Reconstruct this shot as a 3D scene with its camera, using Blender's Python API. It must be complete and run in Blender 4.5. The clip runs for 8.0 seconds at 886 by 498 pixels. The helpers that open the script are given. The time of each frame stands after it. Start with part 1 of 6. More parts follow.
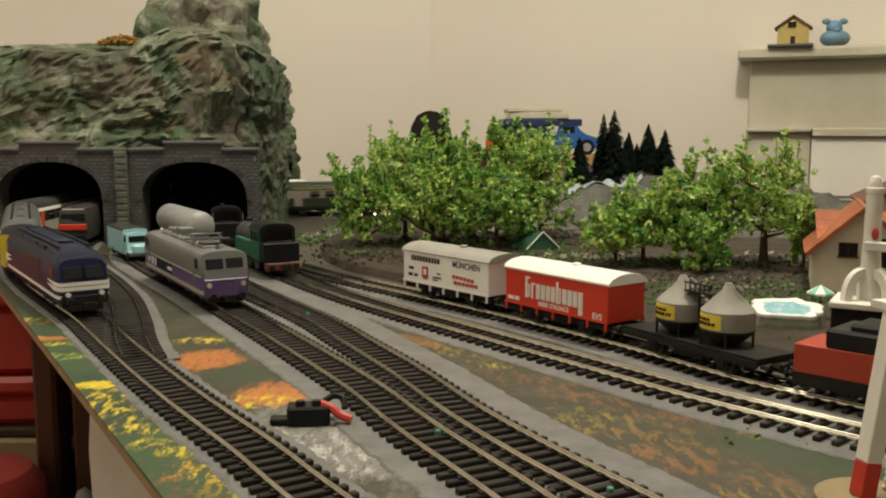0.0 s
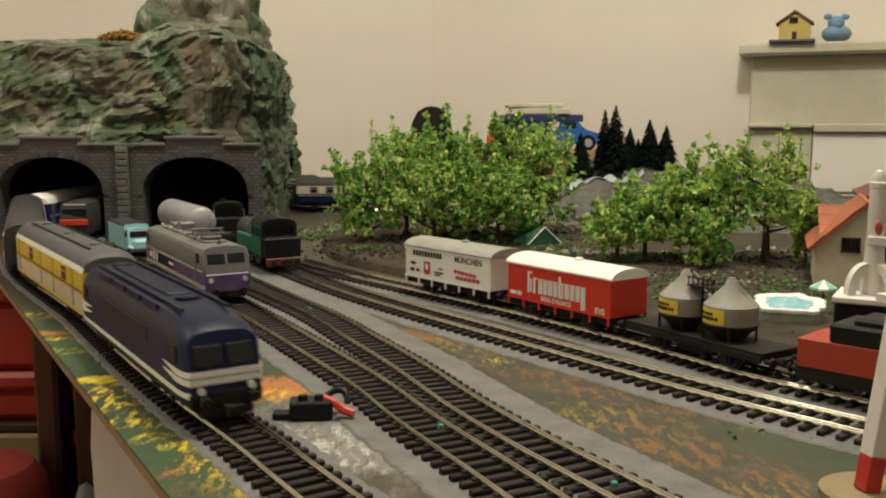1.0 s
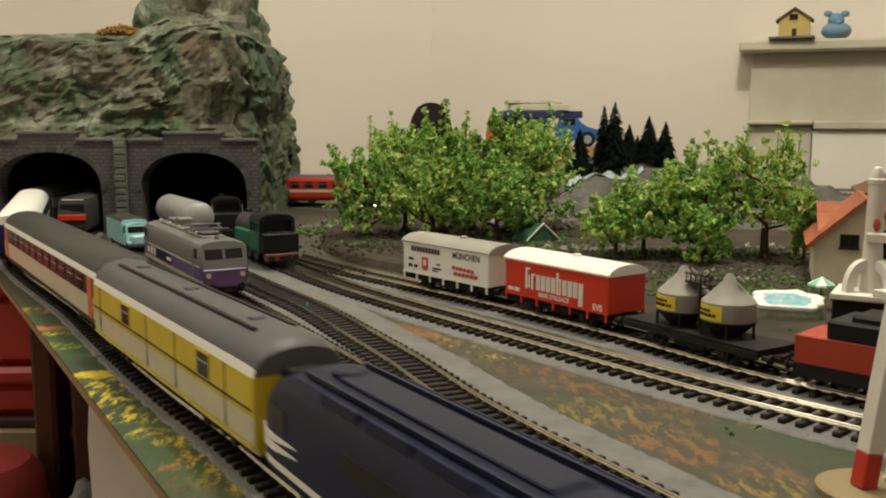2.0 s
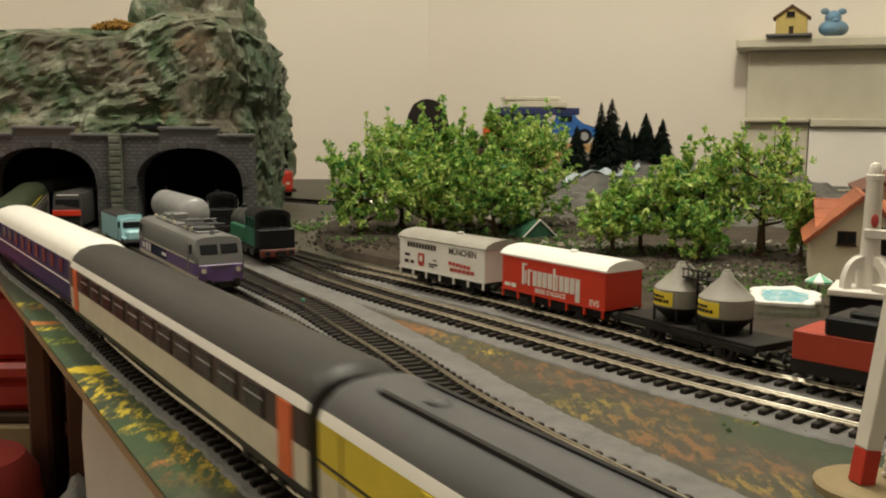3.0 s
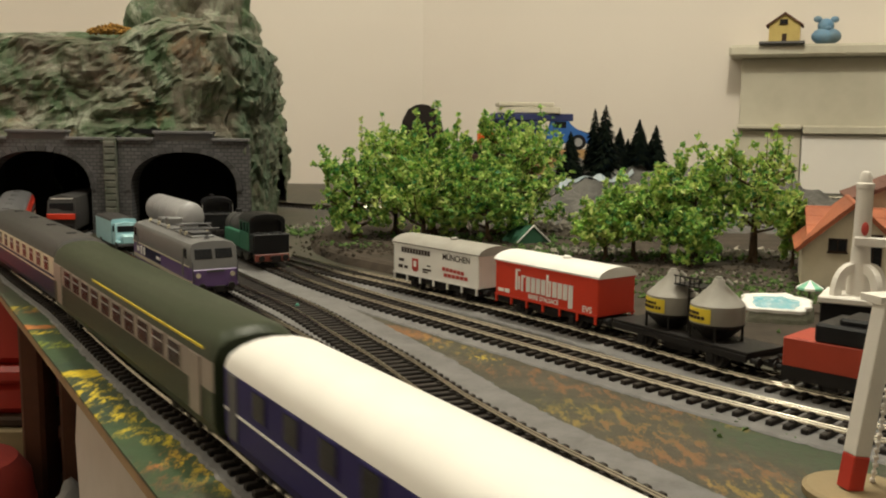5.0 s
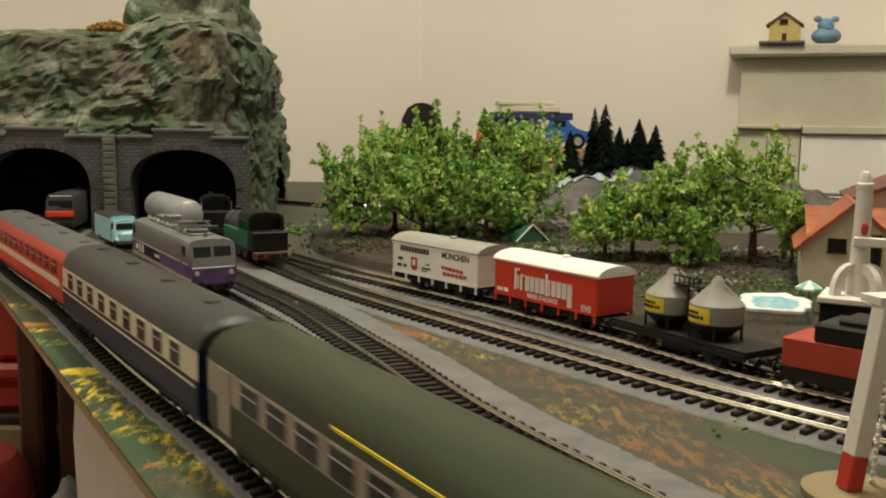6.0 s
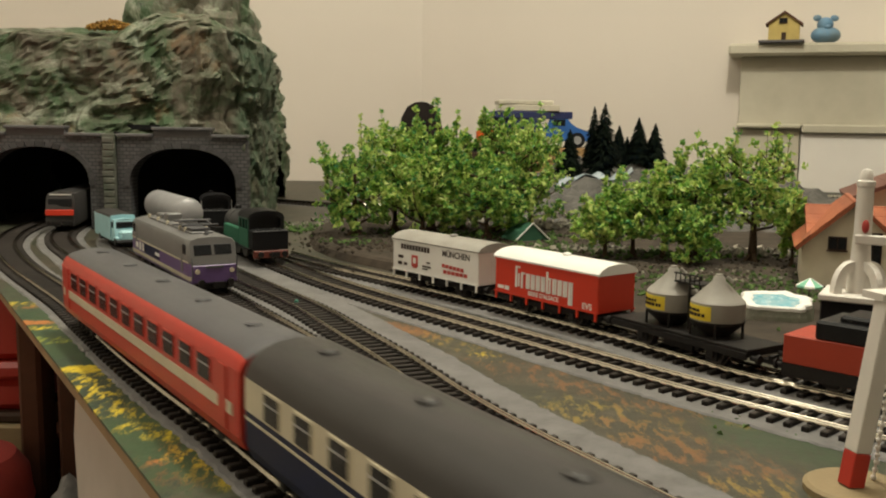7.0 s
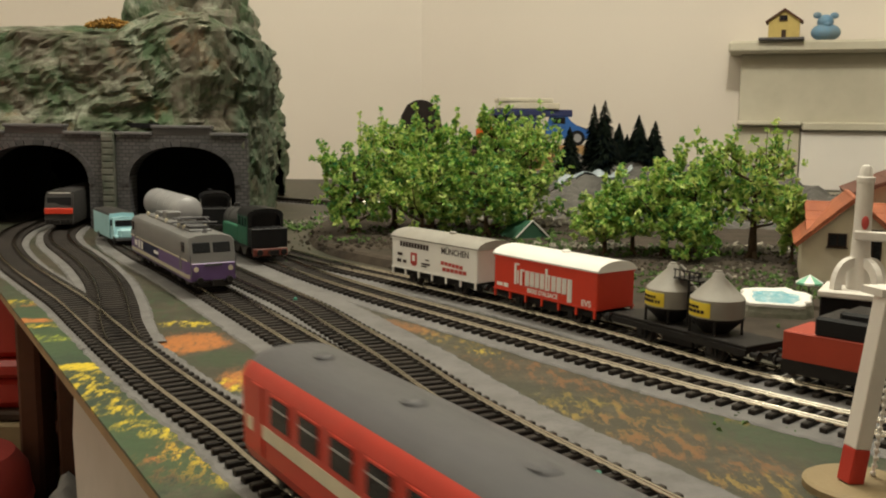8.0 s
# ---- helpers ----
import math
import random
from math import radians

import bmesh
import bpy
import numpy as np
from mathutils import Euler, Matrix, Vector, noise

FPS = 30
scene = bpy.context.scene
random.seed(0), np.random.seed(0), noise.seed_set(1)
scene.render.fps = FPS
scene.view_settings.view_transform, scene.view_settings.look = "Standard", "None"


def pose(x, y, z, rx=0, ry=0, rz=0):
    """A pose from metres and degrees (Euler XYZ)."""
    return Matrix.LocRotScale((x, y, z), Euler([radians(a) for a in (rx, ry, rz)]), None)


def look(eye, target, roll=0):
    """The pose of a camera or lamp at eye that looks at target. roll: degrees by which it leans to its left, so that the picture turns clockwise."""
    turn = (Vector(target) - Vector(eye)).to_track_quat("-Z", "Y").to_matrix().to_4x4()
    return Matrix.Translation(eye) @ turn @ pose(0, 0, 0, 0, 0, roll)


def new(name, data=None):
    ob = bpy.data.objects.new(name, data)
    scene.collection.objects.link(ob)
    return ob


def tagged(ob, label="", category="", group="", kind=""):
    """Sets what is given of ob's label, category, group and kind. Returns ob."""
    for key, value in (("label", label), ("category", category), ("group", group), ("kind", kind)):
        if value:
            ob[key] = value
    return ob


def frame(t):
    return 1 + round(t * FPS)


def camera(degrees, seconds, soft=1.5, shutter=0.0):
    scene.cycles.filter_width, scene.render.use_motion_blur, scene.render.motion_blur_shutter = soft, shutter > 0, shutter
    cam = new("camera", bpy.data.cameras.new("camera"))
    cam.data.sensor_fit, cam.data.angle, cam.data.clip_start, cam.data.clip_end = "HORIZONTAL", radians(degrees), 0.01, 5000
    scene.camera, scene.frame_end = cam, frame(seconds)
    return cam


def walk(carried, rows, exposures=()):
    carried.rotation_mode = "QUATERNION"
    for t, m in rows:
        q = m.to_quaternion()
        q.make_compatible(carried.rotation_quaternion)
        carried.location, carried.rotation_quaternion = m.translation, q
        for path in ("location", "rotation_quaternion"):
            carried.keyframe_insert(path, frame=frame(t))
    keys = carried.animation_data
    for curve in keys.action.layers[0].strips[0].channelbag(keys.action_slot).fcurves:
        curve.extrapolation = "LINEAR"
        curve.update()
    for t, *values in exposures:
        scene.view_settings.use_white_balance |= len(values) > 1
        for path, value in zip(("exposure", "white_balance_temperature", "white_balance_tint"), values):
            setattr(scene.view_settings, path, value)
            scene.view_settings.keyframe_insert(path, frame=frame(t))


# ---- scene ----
cam = camera(51.0, 8.0, soft=2.0, shutter=0.5)
PATH = [
    (0, (0.0, 0.0, 0.124), (0.0, 1.985, -0.127), 0.0),
    (0.5, (-0.001, 0.001, 0.123), (0.001, 1.985, -0.128), 0.1),
    (1, (-0.001, 0.001, 0.123), (-0.002, 1.984, -0.136), 0.0),
    (1.5, (0.0, 0.001, 0.123), (-0.002, 1.983, -0.14), 0.1),
    (3, (0.0, 0.004, 0.121), (0.008, 1.985, -0.151), 0.3),
    (3.5, (0.0, 0.003, 0.121), (0.012, 1.985, -0.146), 0.4),
    (4, (0.0, 0.003, 0.121), (0.009, 1.985, -0.147), 0.3),
    (4.5, (0.0, 0.001, 0.122), (0.016, 1.984, -0.139), 0.4),
    (6, (0.0, 0.002, 0.122), (0.023, 1.984, -0.143), 0.8),
    (6.5, (0.0, 0.002, 0.122), (0.024, 1.984, -0.142), 0.7),
    (7, (-0.001, 0.002, 0.121), (0.024, 1.984, -0.145), 0.8),
    (7.5, (0.0, 0.003, 0.121), (0.02, 1.984, -0.147), 0.7),
    (8, (0.0, 0.003, 0.12), (0.024, 1.985, -0.149), 0.7),
]
walk(cam, [(t, look(eye, target, roll)) for t, eye, target, roll in PATH])


# ---------------------------------------------------------------- light
world = bpy.data.worlds.new("room_dark")
scene.world = world
world.use_nodes = True
world.node_tree.nodes["Background"].inputs[0].default_value = (1.0, 0.85, 0.68, 1)
world.node_tree.nodes["Background"].inputs[1].default_value = 0.02
scene.view_settings.exposure = 0.30


def ceiling_bulb(place, watts):
    bulb = bpy.data.lights.new("ceiling_lamp_light", "POINT")
    bulb.energy, bulb.color, bulb.shadow_soft_size = watts, (1.0, 0.94, 0.77), 0.07
    new("ceiling_lamp_light", bulb).location = place


ceiling_bulb((-0.85, 0.50, 1.45), 14)
ceiling_bulb((0.22, 0.62, 1.50), 42)


# ---------------------------------------------------------------- materials
def node(nt, kind, **kw):
    n = nt.nodes.new(kind)
    for k, v in kw.items():
        n.inputs[k].default_value = v
    return n


def mix(nt, a, b, fac, mode="MIX"):
    n = nt.nodes.new("ShaderNodeMix")
    n.data_type, n.blend_type = "RGBA", mode
    for sock, v in ((n.inputs[6], a), (n.inputs[7], b)):
        if isinstance(v, tuple):
            sock.default_value = (*v[:3], 1)
        else:
            nt.links.new(v, sock)
    if isinstance(fac, float):
        n.inputs[0].default_value = fac
    else:
        nt.links.new(fac, n.inputs[0])
    return n.outputs[2]


def ramp(nt, sock, lo, hi):
    n = nt.nodes.new("ShaderNodeMapRange")
    n.clamp = True
    n.inputs[1].default_value, n.inputs[2].default_value = lo, hi
    nt.links.new(sock, n.inputs[0])
    return n.outputs[0]


def noise_out(nt, coord, scale, detail=4.0, rough=0.6, distort=0.0):
    n = node(nt, "ShaderNodeTexNoise", Scale=scale, Detail=detail, Roughness=rough, Distortion=distort)
    nt.links.new(coord, n.inputs["Vector"])
    return n.outputs[0]


def coords(nt, which="Object"):
    return nt.nodes.new("ShaderNodeTexCoord").outputs[which]


def mat(name, colour, rough=0.5, metal=0.0, second=None, scale=120.0, wear=0.35, bump=0.15, bump_scale=900.0, island=0.0, per_object=0.0):
    """A painted or moulded surface with stains at one scale and grain at another."""
    m = bpy.data.materials.new(name)
    m.use_nodes = True
    nt = m.node_tree
    b = nt.nodes["Principled BSDF"]
    c = coords(nt)
    dark = second or tuple(v * 0.6 for v in colour)
    big = ramp(nt, noise_out(nt, c, scale), 0.35, 0.75)
    fac = nt.nodes.new("ShaderNodeMath")
    fac.operation = "MULTIPLY"
    nt.links.new(big, fac.inputs[0])
    fac.inputs[1].default_value = wear
    col = mix(nt, colour, dark, fac.outputs[0])
    fine = noise_out(nt, c, bump_scale, 3.0)
    if island or per_object:
        info = nt.nodes.new("ShaderNodeNewGeometry" if island else "ShaderNodeObjectInfo")
        hsv = nt.nodes.new("ShaderNodeHueSaturation")
        val = nt.nodes.new("ShaderNodeMapRange")
        amount = island or per_object
        val.inputs[3].default_value, val.inputs[4].default_value = 1 - amount, 1 + amount
        nt.links.new(info.outputs["Random Per Island" if island else "Random"], val.inputs[0])
        nt.links.new(val.outputs[0], hsv.inputs["Value"])
        nt.links.new(col, hsv.inputs["Color"])
        col = hsv.outputs[0]
    nt.links.new(col, b.inputs["Base Color"])
    rg = nt.nodes.new("ShaderNodeMapRange")
    rg.inputs[3].default_value, rg.inputs[4].default_value = max(0.04, rough - 0.1), min(1, rough + 0.12)
    nt.links.new(fine, rg.inputs[0])
    nt.links.new(rg.outputs[0], b.inputs["Roughness"])
    b.inputs["Metallic"].default_value = metal
    b.inputs["Specular IOR Level"].default_value = 0.18 if max(colour) < 0.12 else 0.5
    if bump:
        bp = node(nt, "ShaderNodeBump", Strength=bump, Distance=0.0006)
        nt.links.new(fine, bp.inputs["Height"])
        nt.links.new(bp.outputs[0], b.inputs["Normal"])
    return m


def painted_ground(name, base, second, patches):
    """Board paint: a mottled base with dabs of colour of their own shape, (x, y, rx, ry, turn, colour, strength)."""
    m = bpy.data.materials.new(name)
    m.use_nodes = True
    nt = m.node_tree
    b = nt.nodes["Principled BSDF"]
    c = coords(nt)
    col = mix(nt, base, second, ramp(nt, noise_out(nt, c, 14.0, 5.0), 0.35, 0.65))
    col = mix(nt, col, (0.10, 0.085, 0.06), ramp(nt, noise_out(nt, c, 45.0, 5.0, 0.7), 0.52, 0.75))
    stretch = nt.nodes.new("ShaderNodeVectorMath")
    stretch.operation = "MULTIPLY"
    stretch.inputs[1].default_value = (1.0, 0.34, 1.0)
    nt.links.new(c, stretch.inputs[0])
    brush = stretch.outputs[0]
    warp = noise_out(nt, brush, 105.0, 6.0, 0.85)
    fleck = ramp(nt, noise_out(nt, brush, 190.0, 5.0, 0.75), 0.49, 0.61)
    dab = ramp(nt, noise_out(nt, brush, 300.0, 4.0, 0.8), 0.32, 0.50)
    for x, y, rx, ry, turn, colour, strength in patches:
        mp = nt.nodes.new("ShaderNodeMapping")
        mp.vector_type = "TEXTURE"
        mp.inputs["Location"].default_value = (x, y, 0)
        mp.inputs["Rotation"].default_value = (0, 0, radians(turn))
        mp.inputs["Scale"].default_value = (rx, ry, 1)
        nt.links.new(c, mp.inputs[0])
        ln = nt.nodes.new("ShaderNodeVectorMath")
        ln.operation = "LENGTH"
        nt.links.new(mp.outputs[0], ln.inputs[0])
        add = nt.nodes.new("ShaderNodeMath")
        add.operation = "MULTIPLY_ADD"
        nt.links.new(warp, add.inputs[0])
        add.inputs[1].default_value = 2.2
        nt.links.new(ln.outputs["Value"], add.inputs[2])
        edge = nt.nodes.new("ShaderNodeMapRange")
        edge.clamp = True
        edge.inputs[1].default_value, edge.inputs[2].default_value = 2.15, 1.75
        nt.links.new(add.outputs[0], edge.inputs[0])
        mul = nt.nodes.new("ShaderNodeMath")
        mul.operation = "MULTIPLY"
        nt.links.new(edge.outputs[0], mul.inputs[0])
        if strength < 1:
            nt.links.new(fleck, mul.inputs[1])
        else:
            nt.links.new(dab, mul.inputs[1])
        col = mix(nt, col, colour, mul.outputs[0])
    nt.links.new(col, b.inputs["Base Color"])
    b.inputs["Roughness"].default_value = 0.55
    bp = node(nt, "ShaderNodeBump", Strength=0.4, Distance=0.001)
    nt.links.new(noise_out(nt, c, 160.0, 6.0, 0.7), bp.inputs["Height"])
    nt.links.new(bp.outputs[0], b.inputs["Normal"])
    return m


def rock_mat(name):
    m = bpy.data.materials.new(name)
    m.use_nodes = True
    nt = m.node_tree
    b = nt.nodes["Principled BSDF"]
    c = coords(nt)
    col = mix(nt, (0.18, 0.165, 0.125), (0.075, 0.062, 0.042), ramp(nt, noise_out(nt, c, 13.0, 6.0, 0.65), 0.36, 0.62))
    col = mix(nt, col, (0.045, 0.088, 0.034), ramp(nt, noise_out(nt, c, 9.0, 6.0, 0.75, 0.6), 0.43, 0.57))
    col = mix(nt, col, (0.30, 0.32, 0.25), ramp(nt, noise_out(nt, c, 17.0, 7.0, 0.75, 1.2), 0.52, 0.66))
    col = mix(nt, col, (0.20, 0.12, 0.06), ramp(nt, noise_out(nt, c, 19.0, 4.0, 0.6), 0.58, 0.72))
    col = mix(nt, col, (0.022, 0.026, 0.018), ramp(nt, noise_out(nt, c, 40.0, 6.0, 0.8), 0.56, 0.76))
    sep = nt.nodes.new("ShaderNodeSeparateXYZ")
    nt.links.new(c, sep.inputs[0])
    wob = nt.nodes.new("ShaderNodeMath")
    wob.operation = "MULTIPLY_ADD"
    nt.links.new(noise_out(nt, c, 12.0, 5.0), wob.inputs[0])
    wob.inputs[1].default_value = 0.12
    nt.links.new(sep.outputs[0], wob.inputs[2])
    # right flank: green paint, mixed darker with its shade put into the colour
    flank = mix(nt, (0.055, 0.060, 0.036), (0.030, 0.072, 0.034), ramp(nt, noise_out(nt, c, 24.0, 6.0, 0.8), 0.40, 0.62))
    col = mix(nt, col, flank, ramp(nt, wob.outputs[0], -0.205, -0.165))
    geo = nt.nodes.new("ShaderNodeNewGeometry")
    col = mix(nt, col, (0.30, 0.30, 0.23), ramp(nt, geo.outputs["Pointiness"], 0.535, 0.63))
    nt.links.new(col, b.inputs["Base Color"])
    b.inputs["Roughness"].default_value = 0.62
    bp = node(nt, "ShaderNodeBump", Strength=0.9, Distance=0.004)
    nt.links.new(noise_out(nt, c, 90.0, 8.0, 0.7), bp.inputs["Height"])
    nt.links.new(bp.outputs[0], b.inputs["Normal"])
    return m


def brick_mat(name, colour, mortar, w, h):
    m = bpy.data.materials.new(name)
    m.use_nodes = True
    nt = m.node_tree
    b = nt.nodes["Principled BSDF"]
    c = coords(nt)
    mp = nt.nodes.new("ShaderNodeMapping")
    mp.inputs["Rotation"].default_value = (radians(-90), 0, 0)
    nt.links.new(c, mp.inputs[0])
    br = nt.nodes.new("ShaderNodeTexBrick")
    nt.links.new(mp.outputs[0], br.inputs["Vector"])
    br.inputs["Scale"].default_value = 1
    br.inputs["Brick Width"].default_value, br.inputs["Row Height"].default_value = w, h
    br.inputs["Mortar Size"].default_value = 0.0006
    br.inputs["Color1"].default_value = (*colour, 1)
    br.inputs["Color2"].default_value = (*[v * 0.65 for v in colour], 1)
    br.inputs["Mortar"].default_value = (*mortar, 1)
    col = mix(nt, br.outputs[0], (0.05, 0.05, 0.05), ramp(nt, noise_out(nt, c, 40.0), 0.5, 0.9))
    nt.links.new(col, b.inputs["Base Color"])
    b.inputs["Roughness"].default_value = 0.75
    bp = node(nt, "ShaderNodeBump", Strength=0.8, Distance=0.001)
    bp.invert = True
    nt.links.new(br.outputs[1], bp.inputs["Height"])
    nt.links.new(bp.outputs[0], b.inputs["Normal"])
    return m


M_WALL = mat("wall_paint", (0.74, 0.685, 0.615), 0.8, 0, (0.66, 0.605, 0.54), 1.2, 0.8, 0.25, 60.0)
M_CEIL = mat("ceiling_paint", (0.82, 0.80, 0.75), 0.85, scale=1.0)
M_FLOOR = mat("floor_tile", (0.30, 0.24, 0.18), 0.5, scale=4.0)
M_STONE = mat("mantel_plaster", (0.56, 0.53, 0.43), 0.8, 0, (0.38, 0.355, 0.27), 6.0, 0.8, 0.4, 80.0)
M_WHITEWALL = mat("whitewash", (0.82, 0.79, 0.74), 0.8, scale=3.0)
M_GREY = mat("grey_track_bed", (0.160, 0.156, 0.153), 0.75, 0, (0.085, 0.081, 0.078), 60.0, 0.8, 0.5, 700.0)
M_SLEEPER = mat("dark_sleeper_plastic", (0.024, 0.019, 0.016), 0.55, scale=300.0, bump=0.3, per_object=0.35)
M_RAIL = mat("nickel_rail", (0.56, 0.53, 0.45), 0.22, 1.0, (0.22, 0.18, 0.13), 60.0, 0.45, 0.03)
M_ROCK = rock_mat("painted_rock")
M_PORTAL = brick_mat("portal_stone", (0.105, 0.102, 0.106), (0.034, 0.034, 0.035), 0.0085, 0.0046)
M_COPING = mat("portal_coping", (0.12, 0.117, 0.12), 0.7, scale=90.0, bump=0.4)
M_VOUSSOIR = mat("arch_stone", (0.080, 0.078, 0.081), 0.75, scale=90.0, bump=0.4, per_object=0.25)
M_PIER = mat("mossy_pier_stone", (0.125, 0.125, 0.105), 0.8, 0, (0.04, 0.062, 0.038), 45.0, 0.9, 0.5, 300.0)
M_TUNNEL = mat("tunnel_shade_black", (0.012, 0.012, 0.013), 0.9, scale=40.0)
M_PLY = mat("plywood_edge", (0.30, 0.19, 0.09), 0.6, 0, (0.18, 0.10, 0.05), 50.0, 0.8)
M_BROWN = mat("dark_brown_wood", (0.10, 0.040, 0.022), 0.55, 0, (0.035, 0.016, 0.010), 18.0, 0.8)
M_REDBOX = mat("red_lacquer", (0.36, 0.020, 0.010), 0.45, scale=10.0)
M_PALE = mat("pale_plastic", (0.50, 0.46, 0.42), 0.5, scale=20.0)
M_BLACK = mat("black_plastic", (0.012, 0.012, 0.013), 0.4, scale=200.0)
M_UNDER = mat("underframe_black", (0.018, 0.016, 0.015), 0.6, scale=300.0, bump=0.3)
M_WHEEL = mat("wheel_steel", (0.10, 0.09, 0.08), 0.4, 0.8, scale=300.0)
M_GLASS = mat("dark_window", (0.016, 0.017, 0.019), 0.24, 0, scale=60.0, bump=0.0)
M_NAVY = mat("navy_paint", (0.008, 0.012, 0.045), 0.42, scale=80.0, bump=0.05)
M_NAVYROOF = mat("slate_roof_paint", (0.009, 0.013, 0.034), 0.38, scale=60.0, bump=0.08)
M_CREAM = mat("cream_paint", (0.58, 0.53, 0.40), 0.4, scale=80.0, bump=0.05)
M_WHITE = mat("white_paint", (0.82, 0.81, 0.78), 0.42, scale=60.0, wear=0.15, bump=0.05)
M_YELLOW = mat("yellow_paint", (0.60, 0.47, 0.02), 0.4, scale=80.0, bump=0.05)
M_GREYROOF = mat("grey_roof", (0.100, 0.100, 0.106), 0.42, scale=50.0, bump=0.08)
M_DKROOF = mat("dark_grey_roof", (0.052, 0.050, 0.049), 0.40, scale=50.0, bump=0.08)
M_BROWNBAND = mat("dark_brown_band", (0.045, 0.030, 0.026), 0.35, scale=80.0, bump=0.04)
M_BEIGE = mat("beige_paint", (0.58, 0.54, 0.44), 0.4, scale=80.0, bump=0.05)
M_ORANGE = mat("orange_paint", (0.65, 0.12, 0.02), 0.4, scale=80.0, bump=0.04)
M_BLUE = mat("sleeper_blue", (0.020, 0.016, 0.100), 0.48, scale=80.0, bump=0.05)
M_GREEN = mat("olive_green_paint", (0.034, 0.044, 0.024), 0.4, scale=80.0, bump=0.05)
M_TAUPE = mat("taupe_band", (0.26, 0.22, 0.19), 0.4, scale=80.0, bump=0.05)
M_RED = mat("coach_red", (0.48, 0.030, 0.014), 0.34, scale=80.0, bump=0.05)
M_WAGONRED = mat("wagon_red", (0.60, 0.038, 0.012), 0.42, scale=80.0, wear=0.2, bump=0.08)
M_GREYLOCO = mat("warm_grey_paint", (0.155, 0.155, 0.155), 0.42, scale=90.0, bump=0.08)
M_PURPLE = mat("purple_paint", (0.13, 0.075, 0.22), 0.4, scale=90.0, bump=0.05)
M_SILVER = mat("silver_tank", (0.36, 0.36, 0.37), 0.42, 0.2, scale=60.0)
M_LOCOGREEN = mat("loco_green", (0.025, 0.13, 0.075), 0.4, scale=90.0)
M_SKYBLUE = mat("pale_blue_paint", (0.33, 0.58, 0.64), 0.45, scale=80.0)
M_SILO = mat("silo_grey", (0.33, 0.32, 0.29), 0.5, 0, (0.22, 0.20, 0.17), 60.0, 0.6, 0.1)
M_LABEL = mat("yellow_label", (0.75, 0.58, 0.04), 0.5, scale=80.0, wear=0.1, bump=0.0)
M_INK = mat("dark_ink", (0.05, 0.035, 0.03), 0.6, scale=200.0, bump=0.0)
M_REDINK = mat("red_ink", (0.50, 0.06, 0.05), 0.6, scale=200.0, bump=0.0)


# ---------------------------------------------------------------- mesh helpers
def mesh_ob(name, bm, materials, parent=None, label="", smooth=False):
    me = bpy.data.meshes.new(name)
    bmesh.ops.recalc_face_normals(bm, faces=bm.faces)
    bm.to_mesh(me)
    bm.free()
    for m in materials if isinstance(materials, (list, tuple)) else [materials]:
        me.materials.append(m)
    if smooth:
        me.polygons.foreach_set("use_smooth", [True] * len(me.polygons))
        me.set_sharp_from_angle(angle=radians(38))
    ob = new(name, me)
    if parent:
        ob.parent = parent
    if label:
        tagged(ob, label)
    return ob


def part(name, bm, material, parent, label="", smooth=False):
    return mesh_ob(name, bm, material, parent, label, smooth)


def box(bm, cx, cy, cz, sx, sy, sz, bevel=0.0, m=None, mi=0):
    r = bmesh.ops.create_cube(bm, size=1, matrix=Matrix.Translation((cx, cy, cz)) @ Matrix.Diagonal((sx, sy, sz, 1)))
    vs = r["verts"]
    if bevel:
        es = list({e for v in vs for e in v.link_edges})
        out = bmesh.ops.bevel(bm, geom=es, offset=bevel, segments=1, affect="EDGES")
        vs = list({v for f in out["faces"] for v in f.verts} | {v for v in vs if v.is_valid})
    if m is not None:
        bmesh.ops.transform(bm, matrix=m, verts=vs)
    if mi:
        for f in {f for v in vs for f in v.link_faces}:
            f.material_index = mi
    return vs


def boxes(*rows, bevel=0.0):
    bm = bmesh.new()
    for r in rows:
        box(bm, *r, bevel=bevel)
    return bm


def tube(bm, a, b, r0, r1, n=8, caps=True):
    a, b = Vector(a), Vector(b)
    d = b - a
    if d.length < 1e-6:
        return
    m = Matrix.Translation((a + b) / 2) @ d.to_track_quat("Z", "Y").to_matrix().to_4x4()
    bmesh.ops.create_cone(bm, cap_ends=caps, segments=n, radius1=r0, radius2=r1, depth=d.length, matrix=m)


def lathe(bm, rings, n=20, centre=(0, 0, 0)):
    """Rings of (radius, z), bottom to top."""
    prev = None
    for r, z in rings:
        ring = [bm.verts.new((centre[0] + r * math.cos(2 * math.pi * k / n), centre[1] + r * math.sin(2 * math.pi * k / n), centre[2] + z)) for k in range(n)]
        if prev:
            for k in range(n):
                bm.faces.new((prev[k], prev[(k + 1) % n], ring[(k + 1) % n], ring[k]))
        else:
            bm.faces.new(ring[::-1])
        prev = ring
    bm.faces.new(prev)


